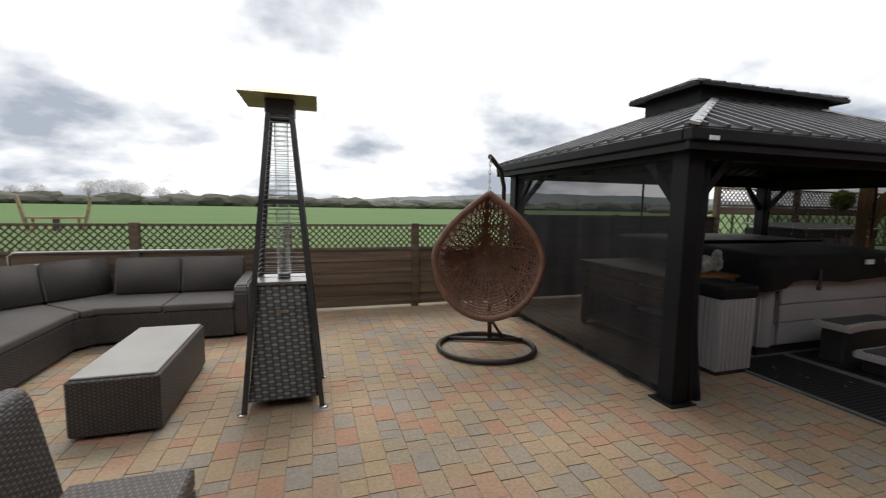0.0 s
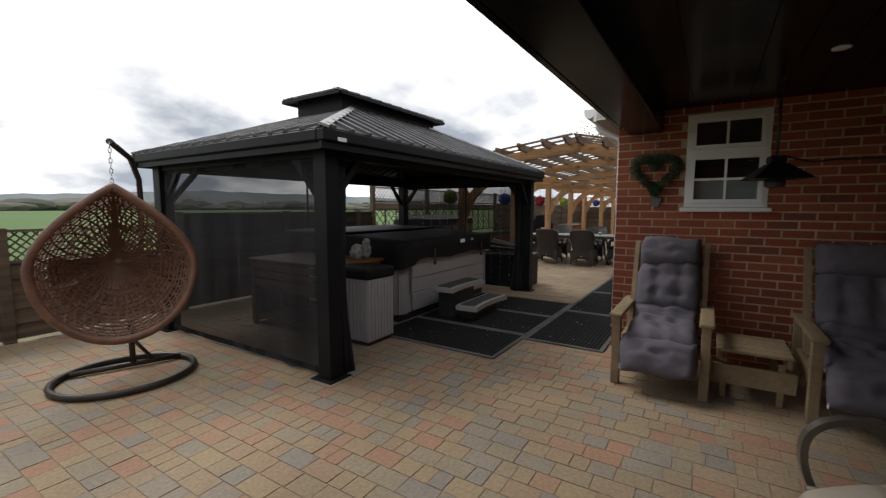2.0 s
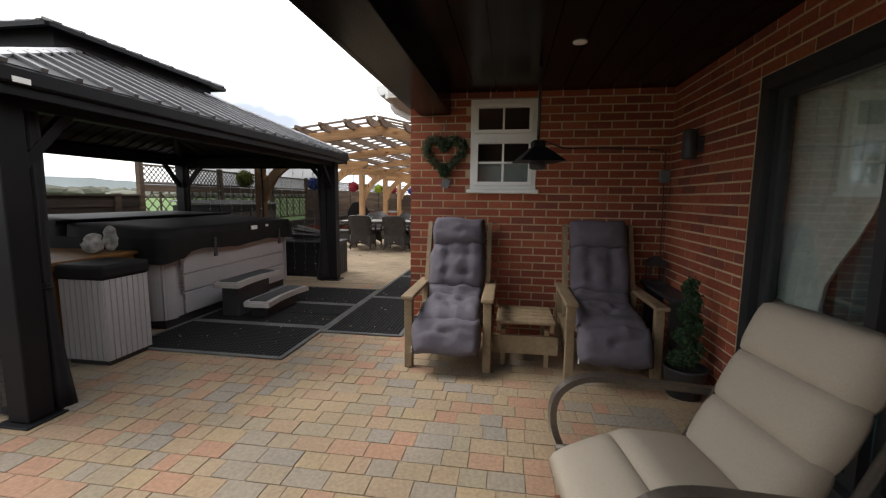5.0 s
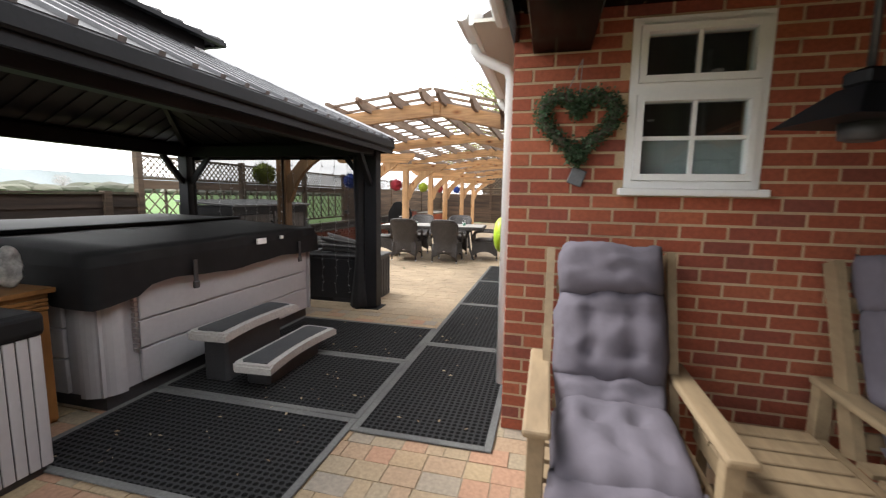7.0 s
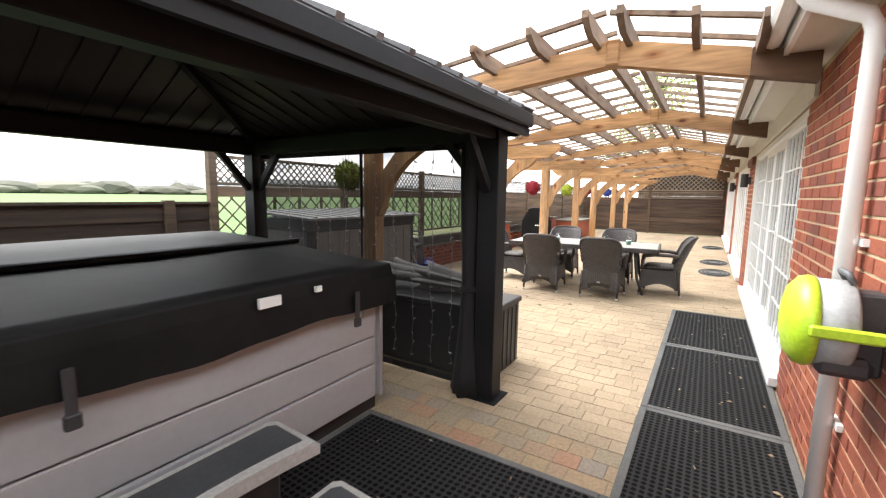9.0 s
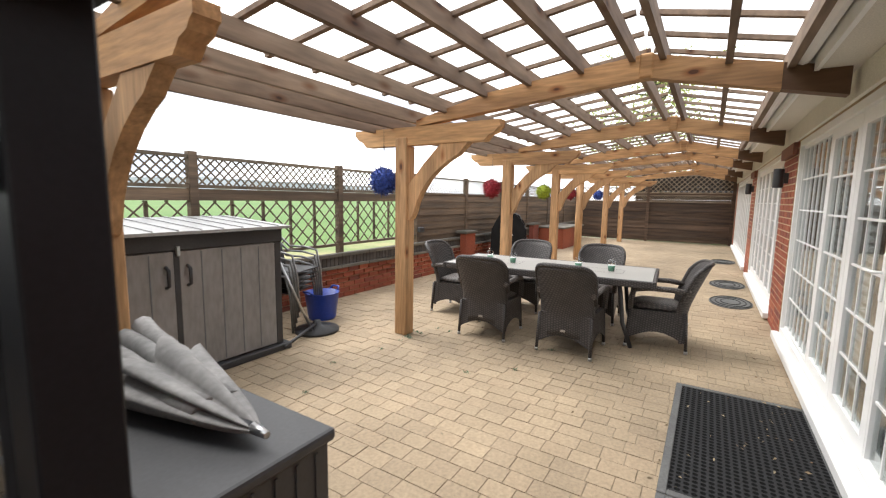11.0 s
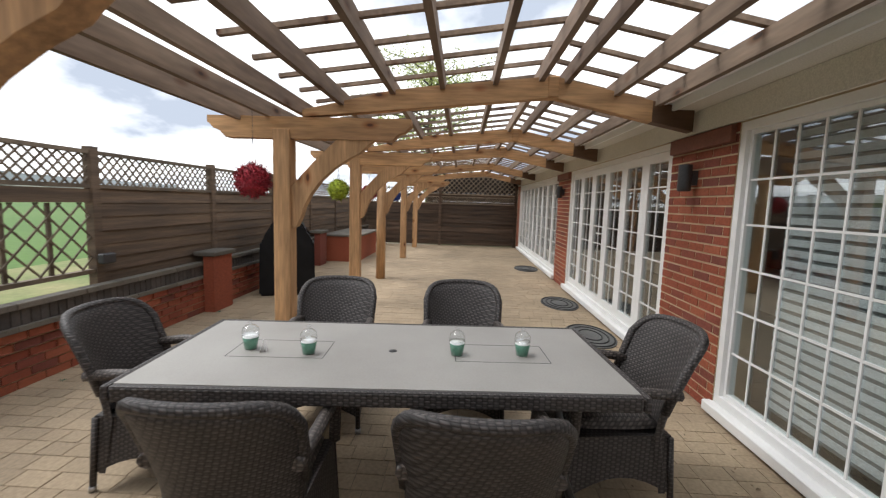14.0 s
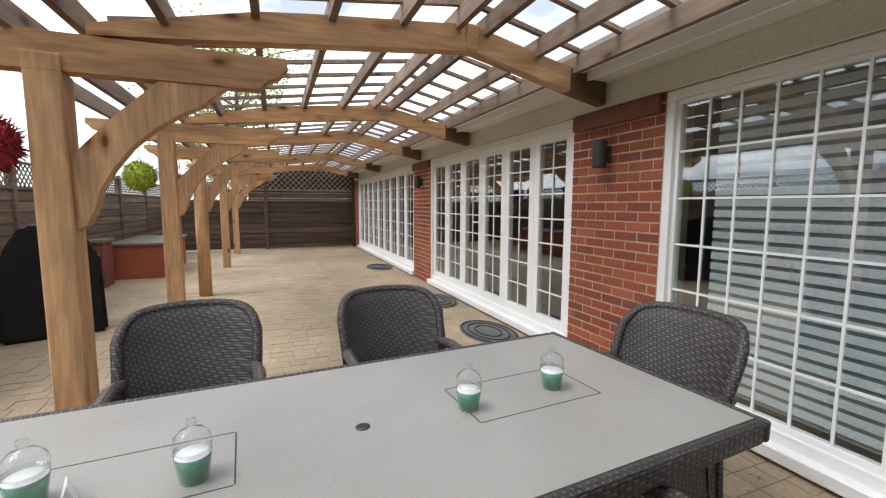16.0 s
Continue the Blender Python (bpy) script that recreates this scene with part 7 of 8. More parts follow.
def deck_box():
    t = thing("deck_box", "charcoal plastic deck box beside the gazebo", "storage box")
    x0, x1, y0, y1, h = 7.56, 8.18, 3.57, 4.92, 0.55
    bb = bm_new()
    box(bb, x0 + 0.02, y0 + 0.02, 0, x1 - 0.02, y1 - 0.02, h, bevel=0.01)
    part("body", bb, M["charcoal"], t)
    bb = bm_new()
    box(bb, x0, y0, h, x1, y1, h + 0.05, bevel=0.015, seg=2)
    part("lid", bb, M["charcoal"], t)
    n = 7
    for i in range(1, n):
        bb = bm_new()
        box(bb, x0 + (x1 - x0) * i / n - 0.006, y0 + 0.012, 0.03, x0 + (x1 - x0) * i / n + 0.006, y0 + 0.019, h - 0.02)
        part("rib", bb, M["charcoal"], t)
    for i in range(1, 12):
        bb = bm_new()
        yy = y0 + (y1 - y0) * i / 12
        box(bb, x1 - 0.019, yy - 0.006, 0.03, x1 - 0.012, yy + 0.006, h - 0.02)
        part("rib", bb, M["charcoal"], t)


deck_box()


def furled_parasol():
    t = thing("furled_parasol", "folded grey canvas parasol lying on the deck box", "parasol")
    a, c = Vector((7.92, 4.95, 0.74)), Vector((7.93, 3.72, 0.665))
    d = (c - a).normalized()
    s = d.cross(Vector((0, 0, 1))).normalized()
    u = s.cross(d)
    bb = bm_new()
    tube(bb, [a - d * 0.1, c], 0.02, 8)
    part("pole", bb, M["grey_metal"], t)
    # loose rolls of canvas along the ribs, and the pleated cap that narrows to the finial
    rnd = random.Random(3)
    for k in range(5):
        off = s * (0.17 - 0.085 * k)
        bb = bm_new()
        pts = []
        for i in range(9):
            v = i / 8
            p = a + (c - a) * (v * 0.80) + off * (1 - 0.62 * v) + Vector((0, 0, 0.05 * math.sin(k * 2.1) * (1 - v) + 0.012 * rnd.uniform(-1, 1)))
            p.z = max(p.z, 0.652)
            pts.append(p)
        tube(bb, pts, 0.052, 8, taper=0.75)
        part("canvas_fold", bb, M["canvas"], t)
    bb = bm_new()
    rings, n = [], 48
    for j in range(13):
        v = j / 12
        p = a + (c - a) * (0.46 + 0.54 * v)
        r = 0.20 * (1 - v) ** 0.8 + 0.022
        ring = []
        for i in range(n):
            q = 2 * math.pi * i / n
            w = 0.5 + 0.5 * math.cos(q * 7 + 0.8 * math.sin(q * 2))
            rr = r * (0.42 + 0.66 * w ** 0.7) * (1 + 0.10 * noise.noise(Vector((q * 1.3, v * 2, 0.4))))
            e = p + s * rr * math.cos(q) + u * rr * 0.62 * math.sin(q) - d * 0.10 * w * (1 - v)
            e.z = max(e.z, 0.606 + 0.012 * w)
            ring.append(bb.verts.new(e))
        rings.append(ring)
    for g, h in zip(rings, rings[1:]):
        for i in range(n):
            f = bb.faces.new((g[i], g[(i + 1) % n], h[(i + 1) % n], h[i]))
            f.smooth = True
    part("pleated_cap", bb, M["canvas"], t)
    bb = bm_new()
    tube(bb, [c - d * 0.01, c + d * 0.07], 0.022, 10, taper=0.6)
    part("finial", bb, M["steel"], t)


furled_parasol()


def stacking_chair():
    t = thing("stacking_chair", "black and dark grey metal stacking armchair in a stack", "chair", "stacked chairs", m=turn(10.15, 6.50, 0.0, 200))
    for s in (-1, 1):
        bb = bm_new()
        tube(bb, [(s * 0.25, 0.27, 0.0), (s * 0.255, 0.25, 0.40), (s * 0.26, 0.20, 0.62), (s * 0.26, 0.05, 0.655), (s * 0.255, -0.15, 0.66), (s * 0.22, -0.26, 0.78)], 0.013, 8)
        part("arm_tube", bb, M["dull_silver"], t)
        bb = bm_new()
        tube(bb, [(s * 0.23, -0.30, 0.0), (s * 0.225, -0.20, 0.42), (s * 0.21, -0.27, 0.80)], 0.013, 8)
        part("rear_leg", bb, M["grey_metal"], t)
    bb = bm_new()
    tube(bb, [(-0.22, -0.265, 0.78), (-0.12, -0.30, 0.86), (0.12, -0.30, 0.86), (0.22, -0.265, 0.78)], 0.013, 8)
    part("top_tube", bb, M["dull_silver"], t)
    bb = bm_new()
    hexa(bb, [(-0.21, -0.20, 0.46), (0.21, -0.20, 0.46), (0.21, -0.19, 0.46), (-0.21, -0.19, 0.46), (-0.17, -0.295, 0.84), (0.17, -0.295, 0.84), (0.17, -0.285, 0.84), (-0.17, -0.285, 0.84)])
    part("back_sling", bb, M["charcoal"], t)
    bb = bm_new()
    box(bb, -0.235, -0.19, 0.425, 0.235, 0.24, 0.437, bevel=0.004)
    part("seat", bb, M["charcoal"], t)
    return t


stack = stacking_chair()
for k in range(1, 5):
    copy_thing(stack, turn(10.15 + 0.008 * k, 6.50 - 0.02 * k, 0.06 * k, 200))


def bucket():
    t = thing("tub_bucket", "flexible blue plastic garden bucket with two handles", "bucket", m=turn(10.60, 6.36))
    bb = bm_new()
    lathe(bb, [(0.0, 0.0), (0.15, 0.0), (0.165, 0.02), (0.205, 0.32), (0.215, 0.33), (0.20, 0.332), (0.158, 0.025), (0.0, 0.02)], n=24)
    part("body", bb, M["blue_plastic"], t)
    for s in (-1, 1):
        bb = bm_new()
        tube(bb, [(s * 0.19, -0.07, 0.325), (s * 0.235, -0.05, 0.365), (s * 0.235, 0.05, 0.365), (s * 0.19, 0.07, 0.325)], 0.012, 6)
        part("handle", bb, M["blue_plastic"], t)


bucket()
t = thing("parasol_base", "black round parasol base with a leaning pale pole", "parasol base")
bb = bm_new()
lathe(bb, [(0.0, 0.0), (0.24, 0.0), (0.24, 0.03), (0.05, 0.06), (0.04, 0.12), (0.0, 0.12)], (10.22, 6.02, 0), 24)
part("base", bb, M["charcoal"], t)
bb = bm_new()
tube(bb, [(9.80, 6.10, 0.85), (10.10, 5.95, 0.02)], 0.014, 8)
part("pole", bb, M["steel"], t, "pale leaning pole")
bb = bm_new()
tube(bb, [(9.62, 5.80, 0.03), (10.18, 5.99, 0.10)], 0.016, 8)
part("lying_pole", bb, M["grey_metal"], t)


def covered_barbecue():
    t = thing("barbecue", "barbecue under a black fitted cover", "barbecue")
    bb = bm_new()
    prof = [(-0.42, 0.0), (0.42, 0.0), (0.40, 0.85), (0.30, 0.92), (0.27, 1.08), (0.18, 1.17), (-0.18, 1.17), (-0.27, 1.08), (-0.30, 0.92), (-0.40, 0.85)]
    prism(bb, prof, -0.30, 0.30, "y", turn(16.42, 6.40, 0, 110))
    bmesh.ops.bevel(bb, geom=bb.edges[:], offset=0.035, segments=2, affect="EDGES")
    part("cover", bb, M["black_vinyl"], t)
    bb = bm_new()
    m = turn(16.42, 6.40, 0, 110)
    for k in range(3):
        box(bb, -0.10 + k * 0.05, 0.3005, 0.66, -0.06 + k * 0.05, 0.305, 0.70, m)
    part("mark", bb, M["white"], t, "plain white printed bars")


covered_barbecue()


def hose_reel():
    t = thing("hose_reel", "lime green and grey wall-mounted hose reel", "hose reel", m=turn(6.72, HOUSE_Y, 1.03))
    bb = bm_new()
    lathe(bb, [(0.0, 0.09), (0.155, 0.09), (0.165, 0.10), (0.165, 0.195), (0.0, 0.195)], (0, 0, 0), 28, "y")
    part("drum", bb, M["reel_grey"], t, "pale grey drum casing")
    bb = bm_new()
    lathe(bb, [(0.0, 0.197), (0.168, 0.197), (0.174, 0.215), (0.165, 0.245), (0.13, 0.272), (0.07, 0.287), (0.0, 0.290)], (0, 0, 0), 28, "y")
    part("cover", bb, M["lime"], t, "domed lime green cover")
    bb = bm_new()
    box(bb, -0.182, 0.03, -0.022, -0.160, 0.23, 0.022, bevel=0.008)
    part("hose_guide", bb, M["lime"], t)
    bb = bm_new()
    box(bb, -0.11, 0.03, -0.175, 0.11, 0.19, -0.10, bevel=0.02)
    part("lower_casing", bb, M["charcoal"], t)
    bb = bm_new()
    box(bb, -0.06, 0.0, -0.17, 0.06, 0.089, 0.13, bevel=0.01)
    part("wall_bracket", bb, M["charcoal"], t)
    bb = bm_new()
    tube(bb, [(-0.05, 0.10, 0.16), (-0.05, 0.12, 0.195), (0.05, 0.12, 0.195), (0.05, 0.10, 0.16)], 0.012, 8)
    part("carry_handle", bb, M["mid_grey"], t)


hose_reel()


def downpipe(x, label):
    t = thing("downpipe", label, "downpipe", "downpipes")
    bb = bm_new()
    tube(bb, [(x, HOUSE_Y + 0.055, 0.09), (x, HOUSE_Y + 0.055, 2.16), (x, HOUSE_Y + 0.08, 2.22), (x, 1.92, 2.31), (x, 1.955, 2.36), (x, 1.962, 2.40)], 0.034, 12)
    part("pipe", bb, M["white"], t)
    for z in (0.5, 1.3, 2.05):
        bb = bm_new()
        box(bb, x - 0.06, HOUSE_Y, z, x + 0.06, HOUSE_Y + 0.022, z + 0.03)
        part("clip", bb, M["white"], t)


downpipe(5.44, "white plastic downpipe at the corner of the house")
downpipe(7.05, "white plastic downpipe beside the glazed doors")
t = thing("wall_ornament", "dark metal wall ornament hung beside the downpipe", "ornament")
for k, (dz, r) in enumerate(((0.0, 0.09), (0.17, 0.075), (0.31, 0.06))):
    bb = bm_new()
    lathe(bb, [(0.0, 0.0), (r, 0.0), (r, 0.04), (r * 0.5, 0.07), (0.0, 0.075)], (5.62, HOUSE_Y, 1.55 + dz), 6, "y")
    part("plate", bb, M["charcoal"], t)


def door_mat(x, y, w, d):
    t = thing("door_mat", "oval black wrought-pattern rubber door mat on the paving", "mat", "door mats", m=turn(x, y, 0.002))
    bb = bm_new()
    prism(bb, [(w / 2 * math.cos(a), d / 2 * math.sin(a)) for a in [2 * math.pi * i / 28 for i in range(28)]], 0.0, 0.010, "z")
    part("pad", bb, M["rubber_edge"], t)
    for s in (0.92, 0.7, 0.45):
        bb = bm_new()
        tube(bb, [(w / 2 * s * math.cos(a), d / 2 * s * math.sin(a), 0.011) for a in [2 * math.pi * i / 28 for i in range(28)]], 0.010, 5, closed=True)
        part("scroll", bb, M["rubber"], t)


door_mat(14.72, 2.02, 0.92, 0.56)
door_mat(16.35, 2.02, 0.92, 0.56)
door_mat(19.9, 2.02, 0.92, 0.56)

rnd = random.Random(31)
bb = bm_new()
for k in range(260):
    zone = rnd.choice(((4.8, 1.75, 11.0, 2.5, 0.017), (4.0, 2.6, 6.8, 4.0, 0.017), (9.0, 2.0, 13.5, 4.6, 0.004), (8.0, 1.80, 13.0, 2.1, 0.018)))
    x, y, s, a = rnd.uniform(zone[0], zone[2]), rnd.uniform(zone[1], zone[3]), rnd.uniform(0.006, 0.022), rnd.uniform(0, 6.28)
    c, d = Vector((math.cos(a), math.sin(a), 0)) * s, Vector((-math.sin(a), math.cos(a), 0)) * s * rnd.uniform(0.15, 0.5)
    p = Vector((x, y, zone[4]))
    bb.faces.new([bb.verts.new(q) for q in (p - c, p - d + Vector((0, 0, s * 0.3)), p + c, p + d)])
tagged(new("fallen_leaves", mesh_of("fallen_leaves", bb, material("dry_leaf", (0.16, 0.10, 0.05), 0.8, second=(0.34, 0.28, 0.18), scale=3, island=0.3))), "dry leaf scraps scattered over mats and paving", "leaves", kind="stuff")

rnd = random.Random(52)
bb = bm_new()
for k in range(36):
    zone = rnd.choice(((9.75, 6.75, 24.0, 6.93), (9.75, 6.75, 24.0, 6.93), (9.0, 3.6, 11.2, 5.4), (10.6, 5.0, 10.85, 5.35)))
    cx, cy = rnd.uniform(zone[0], zone[2]), rnd.uniform(zone[1], zone[3])
    for i in range(14):
        a, ln = rnd.uniform(0, 6.28), rnd.uniform(0.009, 0.025)
        p = Vector((cx + rnd.gauss(0, 0.012), cy + rnd.gauss(0, 0.012), 0.0))
        q = p + Vector((math.cos(a), math.sin(a), rnd.uniform(0.4, 1.1))) * ln
        w = Vector((-math.sin(a), math.cos(a), 0)) * ln * 0.22
        bb.faces.new([bb.verts.new(p - w * 0.4), bb.verts.new(p + w * 0.4), bb.verts.new((p + q) / 2 + w), bb.verts.new(q), bb.verts.new((p + q) / 2 - w)])
tagged(new("joint_weeds", mesh_of("joint_weeds", bb, M["leaf_pale"])), "small green weeds sprouting from the paving joints", "weeds", kind="stuff")
t = thing("flood_light", "small black flood light on the fence post", "lamp", m=turn(13.60, FENCE_Y - 0.046, 0.90))
bb = bm_new()
box(bb, -0.075, -0.10, -0.05, 0.075, -0.03, 0.05, bevel=0.012)
part("housing", bb, M["charcoal"], t)
bb = bm_new()
box(bb, -0.02, -0.031, -0.03, 0.02, 0.004, 0.03)
part("bracket", bb, M["charcoal"], t)

# blinds in the lounge behind the wide side lights
t = thing("window_blind", "grey and white striped day-and-night blind behind the glass", "blind")
for i in range(27):
    bb = bm_new()
    box(bb, 11.0, HOUSE_Y - 0.22, 0.20 + i * 0.07, 12.66, HOUSE_Y - 0.215, 0.20 + i * 0.07 + 0.045)
    part("stripe", bb, M["blind"], t)
bb = bm_new()
box(bb, 11.0, HOUSE_Y - 0.235, 0.17, 12.66, HOUSE_Y - 0.228, 2.1)
part("back_sheet", bb, sheer("blind_gauze", (0.46, 0.46, 0.46), 0.60), t)


# ---- distance ----
def ragged_band(name, x0, x1, y, h0, h1, step, mat, label, category, seed, wob=6.0):
    rnd = random.Random(seed)
    bb = bm_new()
    x = x0
    while x < x1:
        w = step * rnd.uniform(1.0, 2.2)
        h = rnd.uniform(h0, h1)
        yy = y + rnd.uniform(-wob, wob)
        m = Matrix.Translation((x, yy, h * 0.35)) @ Matrix.Diagonal((w, w * 0.7, h * 0.65, 1))
        k = len(bb.verts)
        bmesh.ops.create_icosphere(bb, subdivisions=2, radius=1.0, matrix=m)
        bb.verts.ensure_lookup_table()
        for v in bb.verts[k:]:
            v.co += Vector((noise.noise(v.co * 0.9), noise.noise(v.co * 0.8 + Vector((9, 0, 0))), noise.noise(v.co * 1.1 + Vector((0, 9, 0))))) * h * 0.22
        x += step
    return tagged(new(name, mesh_of(name, bb, mat)), label, category, kind="stuff")


ragged_band("far_hedge", -330, 420, 235, 3.0, 6.0, 5.5, M["hedge"], "far dark hedgerow along the edge of the field", "hedge", 11)
ragged_band("far_hedge", 150, 420, 150, 2.0, 3.6, 5.5, M["hedge"], "far dark hedgerow along the edge of the field", "hedge", 12)
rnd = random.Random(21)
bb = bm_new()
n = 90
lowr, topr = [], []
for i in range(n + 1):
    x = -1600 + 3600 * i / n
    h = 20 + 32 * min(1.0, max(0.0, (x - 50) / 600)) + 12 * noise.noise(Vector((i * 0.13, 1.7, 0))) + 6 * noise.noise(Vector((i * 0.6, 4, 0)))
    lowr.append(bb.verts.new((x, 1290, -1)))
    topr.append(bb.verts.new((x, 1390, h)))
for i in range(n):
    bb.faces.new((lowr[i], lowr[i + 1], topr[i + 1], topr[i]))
setting("backdrop_hills", bb, M["hill"], "low hills on the horizon with haze put into their colour", "hills")


def bare_tree(x, y, h, seed):
    t = thing("far_tree", "distant bare winter tree above the hedgerow", "tree", "distant trees")
    rr = random.Random(seed)
    bb = bm_new()
    tube(bb, [(x, y, -0.05), (x + 0.3, y, h * 0.35)], 0.25, 6, taper=0.6)
    part("trunk", bb, M["bark"], t)
    bb = bm_new()
    base = Vector((x + 0.3, y, h * 0.33))
    for i in range(16):
        a, el = rr.uniform(0, 6.28), rr.uniform(0.6, 1.4)
        q = base + Vector((math.cos(a) * math.cos(el), math.sin(a) * math.cos(el), math.sin(el))) * h * rr.uniform(0.3, 0.55)
        tube(bb, [base, base + (q - base) * 0.5 + Vector((0, 0, h * 0.04)), q], 0.10, 3, taper=0.3, caps=False)
    for i in range(1300):
        d = Vector((rr.gauss(0, 1), rr.gauss(0, 1), rr.gauss(0, 1))).normalized() * rr.random() ** 0.4
        p = Vector((x + d.x * h * 0.42, y + d.y * h * 0.42, h * (0.58 + 0.38 * d.z)))
        e = p + (d * 0.7 + Vector((rr.gauss(0, .5), rr.gauss(0, .5), rr.gauss(0.5, .4)))) * h * 0.06
        tube(bb, [p, e], 0.035, 3, taper=0.4, caps=False)
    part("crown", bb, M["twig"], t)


for i, (tx, ty, th) in enumerate(((-158, 238, 9), (-150, 240, 8), (-138, 238, 9), (-128, 240, 8), (-118, 238, 9), (-100, 240, 11), (-93, 238, 12), (-86, 240, 12), (-79, 238, 11), (-70, 240, 9), (-60, 238, 8), (-49, 240, 7), (-20, 240, 9), (12, 240, 7), (45, 240, 7), (80, 240, 8), (120, 240, 9), (126, 238, 8), (165, 240, 9))):
    bare_tree(tx, ty, th, 40 + i)


def spring_tree(x, y, h, r):
    t = thing("garden_tree", "tall pale green spring tree beyond the end fence", "tree")
    rr = random.Random(77)
    bb = bm_new()
    tube(bb, [(x, y, -0.06), (x + 0.1, y, h * 0.25), (x - 0.1, y + 0.1, h * 0.5), (x, y, h * 0.85)], 0.28, 10, taper=0.2)
    part("trunk", bb, M["bark"], t)
    tips = []
    for i in range(34):
        z = h * rr.uniform(0.22, 0.85)
        a = rr.uniform(0, 6.28)
        ln = r * rr.uniform(0.6, 1.05) * (1.15 - 0.7 * abs(z / h - 0.5))
        p = Vector((x, y, z))
        q = p + Vector((math.cos(a) * ln, math.sin(a) * ln, ln * rr.uniform(0.1, 0.5)))
        bb = bm_new()
        tube(bb, [p, p + (q - p) * 0.5 + Vector((0, 0, 0.25)), q], 0.07, 5, taper=0.2)
        part("limb", bb, M["bark"], t)
        for k in range(12):
            tips.append(p + (q - p) * rr.uniform(0.3, 1.0) + Vector((rr.gauss(0, .5), rr.gauss(0, .5), rr.gauss(0, .4))))
    bb = bm_new()
    pts = []
    for c in tips:
        for k in range(22):
            pts.append(c + Vector((rr.gauss(0, .33), rr.gauss(0, .33), rr.gauss(0, .38) - 0.15)))
    leaves(bb, pts, 0.14, rr)
    crown = part("crown", bb, M["spring_leaf"], t)


spring_tree(37.0, 5.8, 12.0, 4.4)
t = thing("field_seat", "weathered pale timber swing seat frame standing in the field", "bench", m=turn(-12.3, 27.4, -0.06, 10))
for s in (-1, 1):
    bb = bm_new()
    bar(bb, (s * 1.1, 0, 0), (s * 1.45, 0, 1.75), 0.12, 0.2, (0, 1, 0))
    part("backrest", bb, M["old_wood"], t)
    bb = bm_new()
    bar(bb, (s * 0.9, 0, 0), (s * 0.9, 0, 0.6), 0.1, 0.1, (0, 1, 0))
    part("leg", bb, M["old_wood"], t)
bb = bm_new()
box(bb, -1.2, -0.2, 0.6, 1.2, 0.2, 0.72)
part("plank", bb, M["old_wood"], t)
bb = bm_new()
box(bb, -0.12, -0.12, 0.0, 0.12, 0.12, 0.599)
part("pivot", bb, M["charcoal"], t)


# ---- low brick wall under the tall fence ----
LOW_Y, LOW_X0 = 6.97, 9.72
wall_low_b = bm_new()
box(wall_low_b, LOW_X0, LOW_Y + 0.004, 0, END_X - 0.07, FENCE_Y - 0.05, 0.44)
wall_low = setting("wall_low", wall_low_b, M["mortar"], "low red brick retaining wall with dark coping", "wall")
x = LOW_X0
while x < END_X - 0.1:
    x2 = min(x + 0.60, END_X - 0.07)
    for z0, z1, out in ((0.44, 0.485, 0.02), (0.615, 0.665, 0.025)):
        bb = bm_new()
        box(bb, x + 0.003, LOW_Y - out, z0, x2 - 0.003, FENCE_Y - 0.05, z1, bevel=0.005)
        part("coping_slab", bb, M["stone_cap"], wall_low)
    x = x2
me_soldier = None
x = LOW_X0 + 0.01
while x < END_X - 0.15:
    if me_soldier is None:
        bb = bm_new()
        box(bb, 0, 0, 0, 0.066, 0.06, 0.128)
        me_soldier = mesh_of("dark_brick", bb, M["blue_brick"])
    piece("dark_brick", me_soldier, wall_low, Matrix.Translation((x, LOW_Y + 0.005, 0.486)))
    x += 0.076
for px in (15.25, 19.4):
    bb = bm_new()
    box(bb, px - 0.22, LOW_Y - 0.16, 0, px + 0.22, LOW_Y - 0.022, 0.74)
    pier = setting("wall_pier", bb, M["brick"], "red brick pier of the low wall", "wall")
    bb = bm_new()
    box(bb, px - 0.26, LOW_Y - 0.20, 0.741, px + 0.26, FENCE_Y - 0.045, 0.80, bevel=0.01)
    part("pier_cap", bb, M["stone_cap"], pier)
# raised planter by the fence
t = thing("raised_planter", "raised brick planter with a pale stone rim by the fence", "planter")
bb = bm_new()
box(bb, 20.0, 6.15, 0, 22.2, 6.93, 0.62)
part("body", bb, M["brick"], t)
bb = bm_new()
box(bb, 19.95, 6.10, 0.621, 22.25, 6.94, 0.67, bevel=0.008)
part("rim", bb, M["stone_cap"], t)


# ---- bricks and paving blocks ----
def frustum(hx, hy, depth, inset):
    """A block that stands proud along +z, its face pulled in by inset."""
    bb = bm_new()
    a, c = hx - inset, hy - inset
    hexa(bb, [(-hx, -hy, -depth), (hx, -hy, -depth), (hx, hy, -depth), (-hx, hy, -depth), (-a, -c, 0), (a, -c, 0), (a, c, 0), (-a, c, 0)])
    return bb


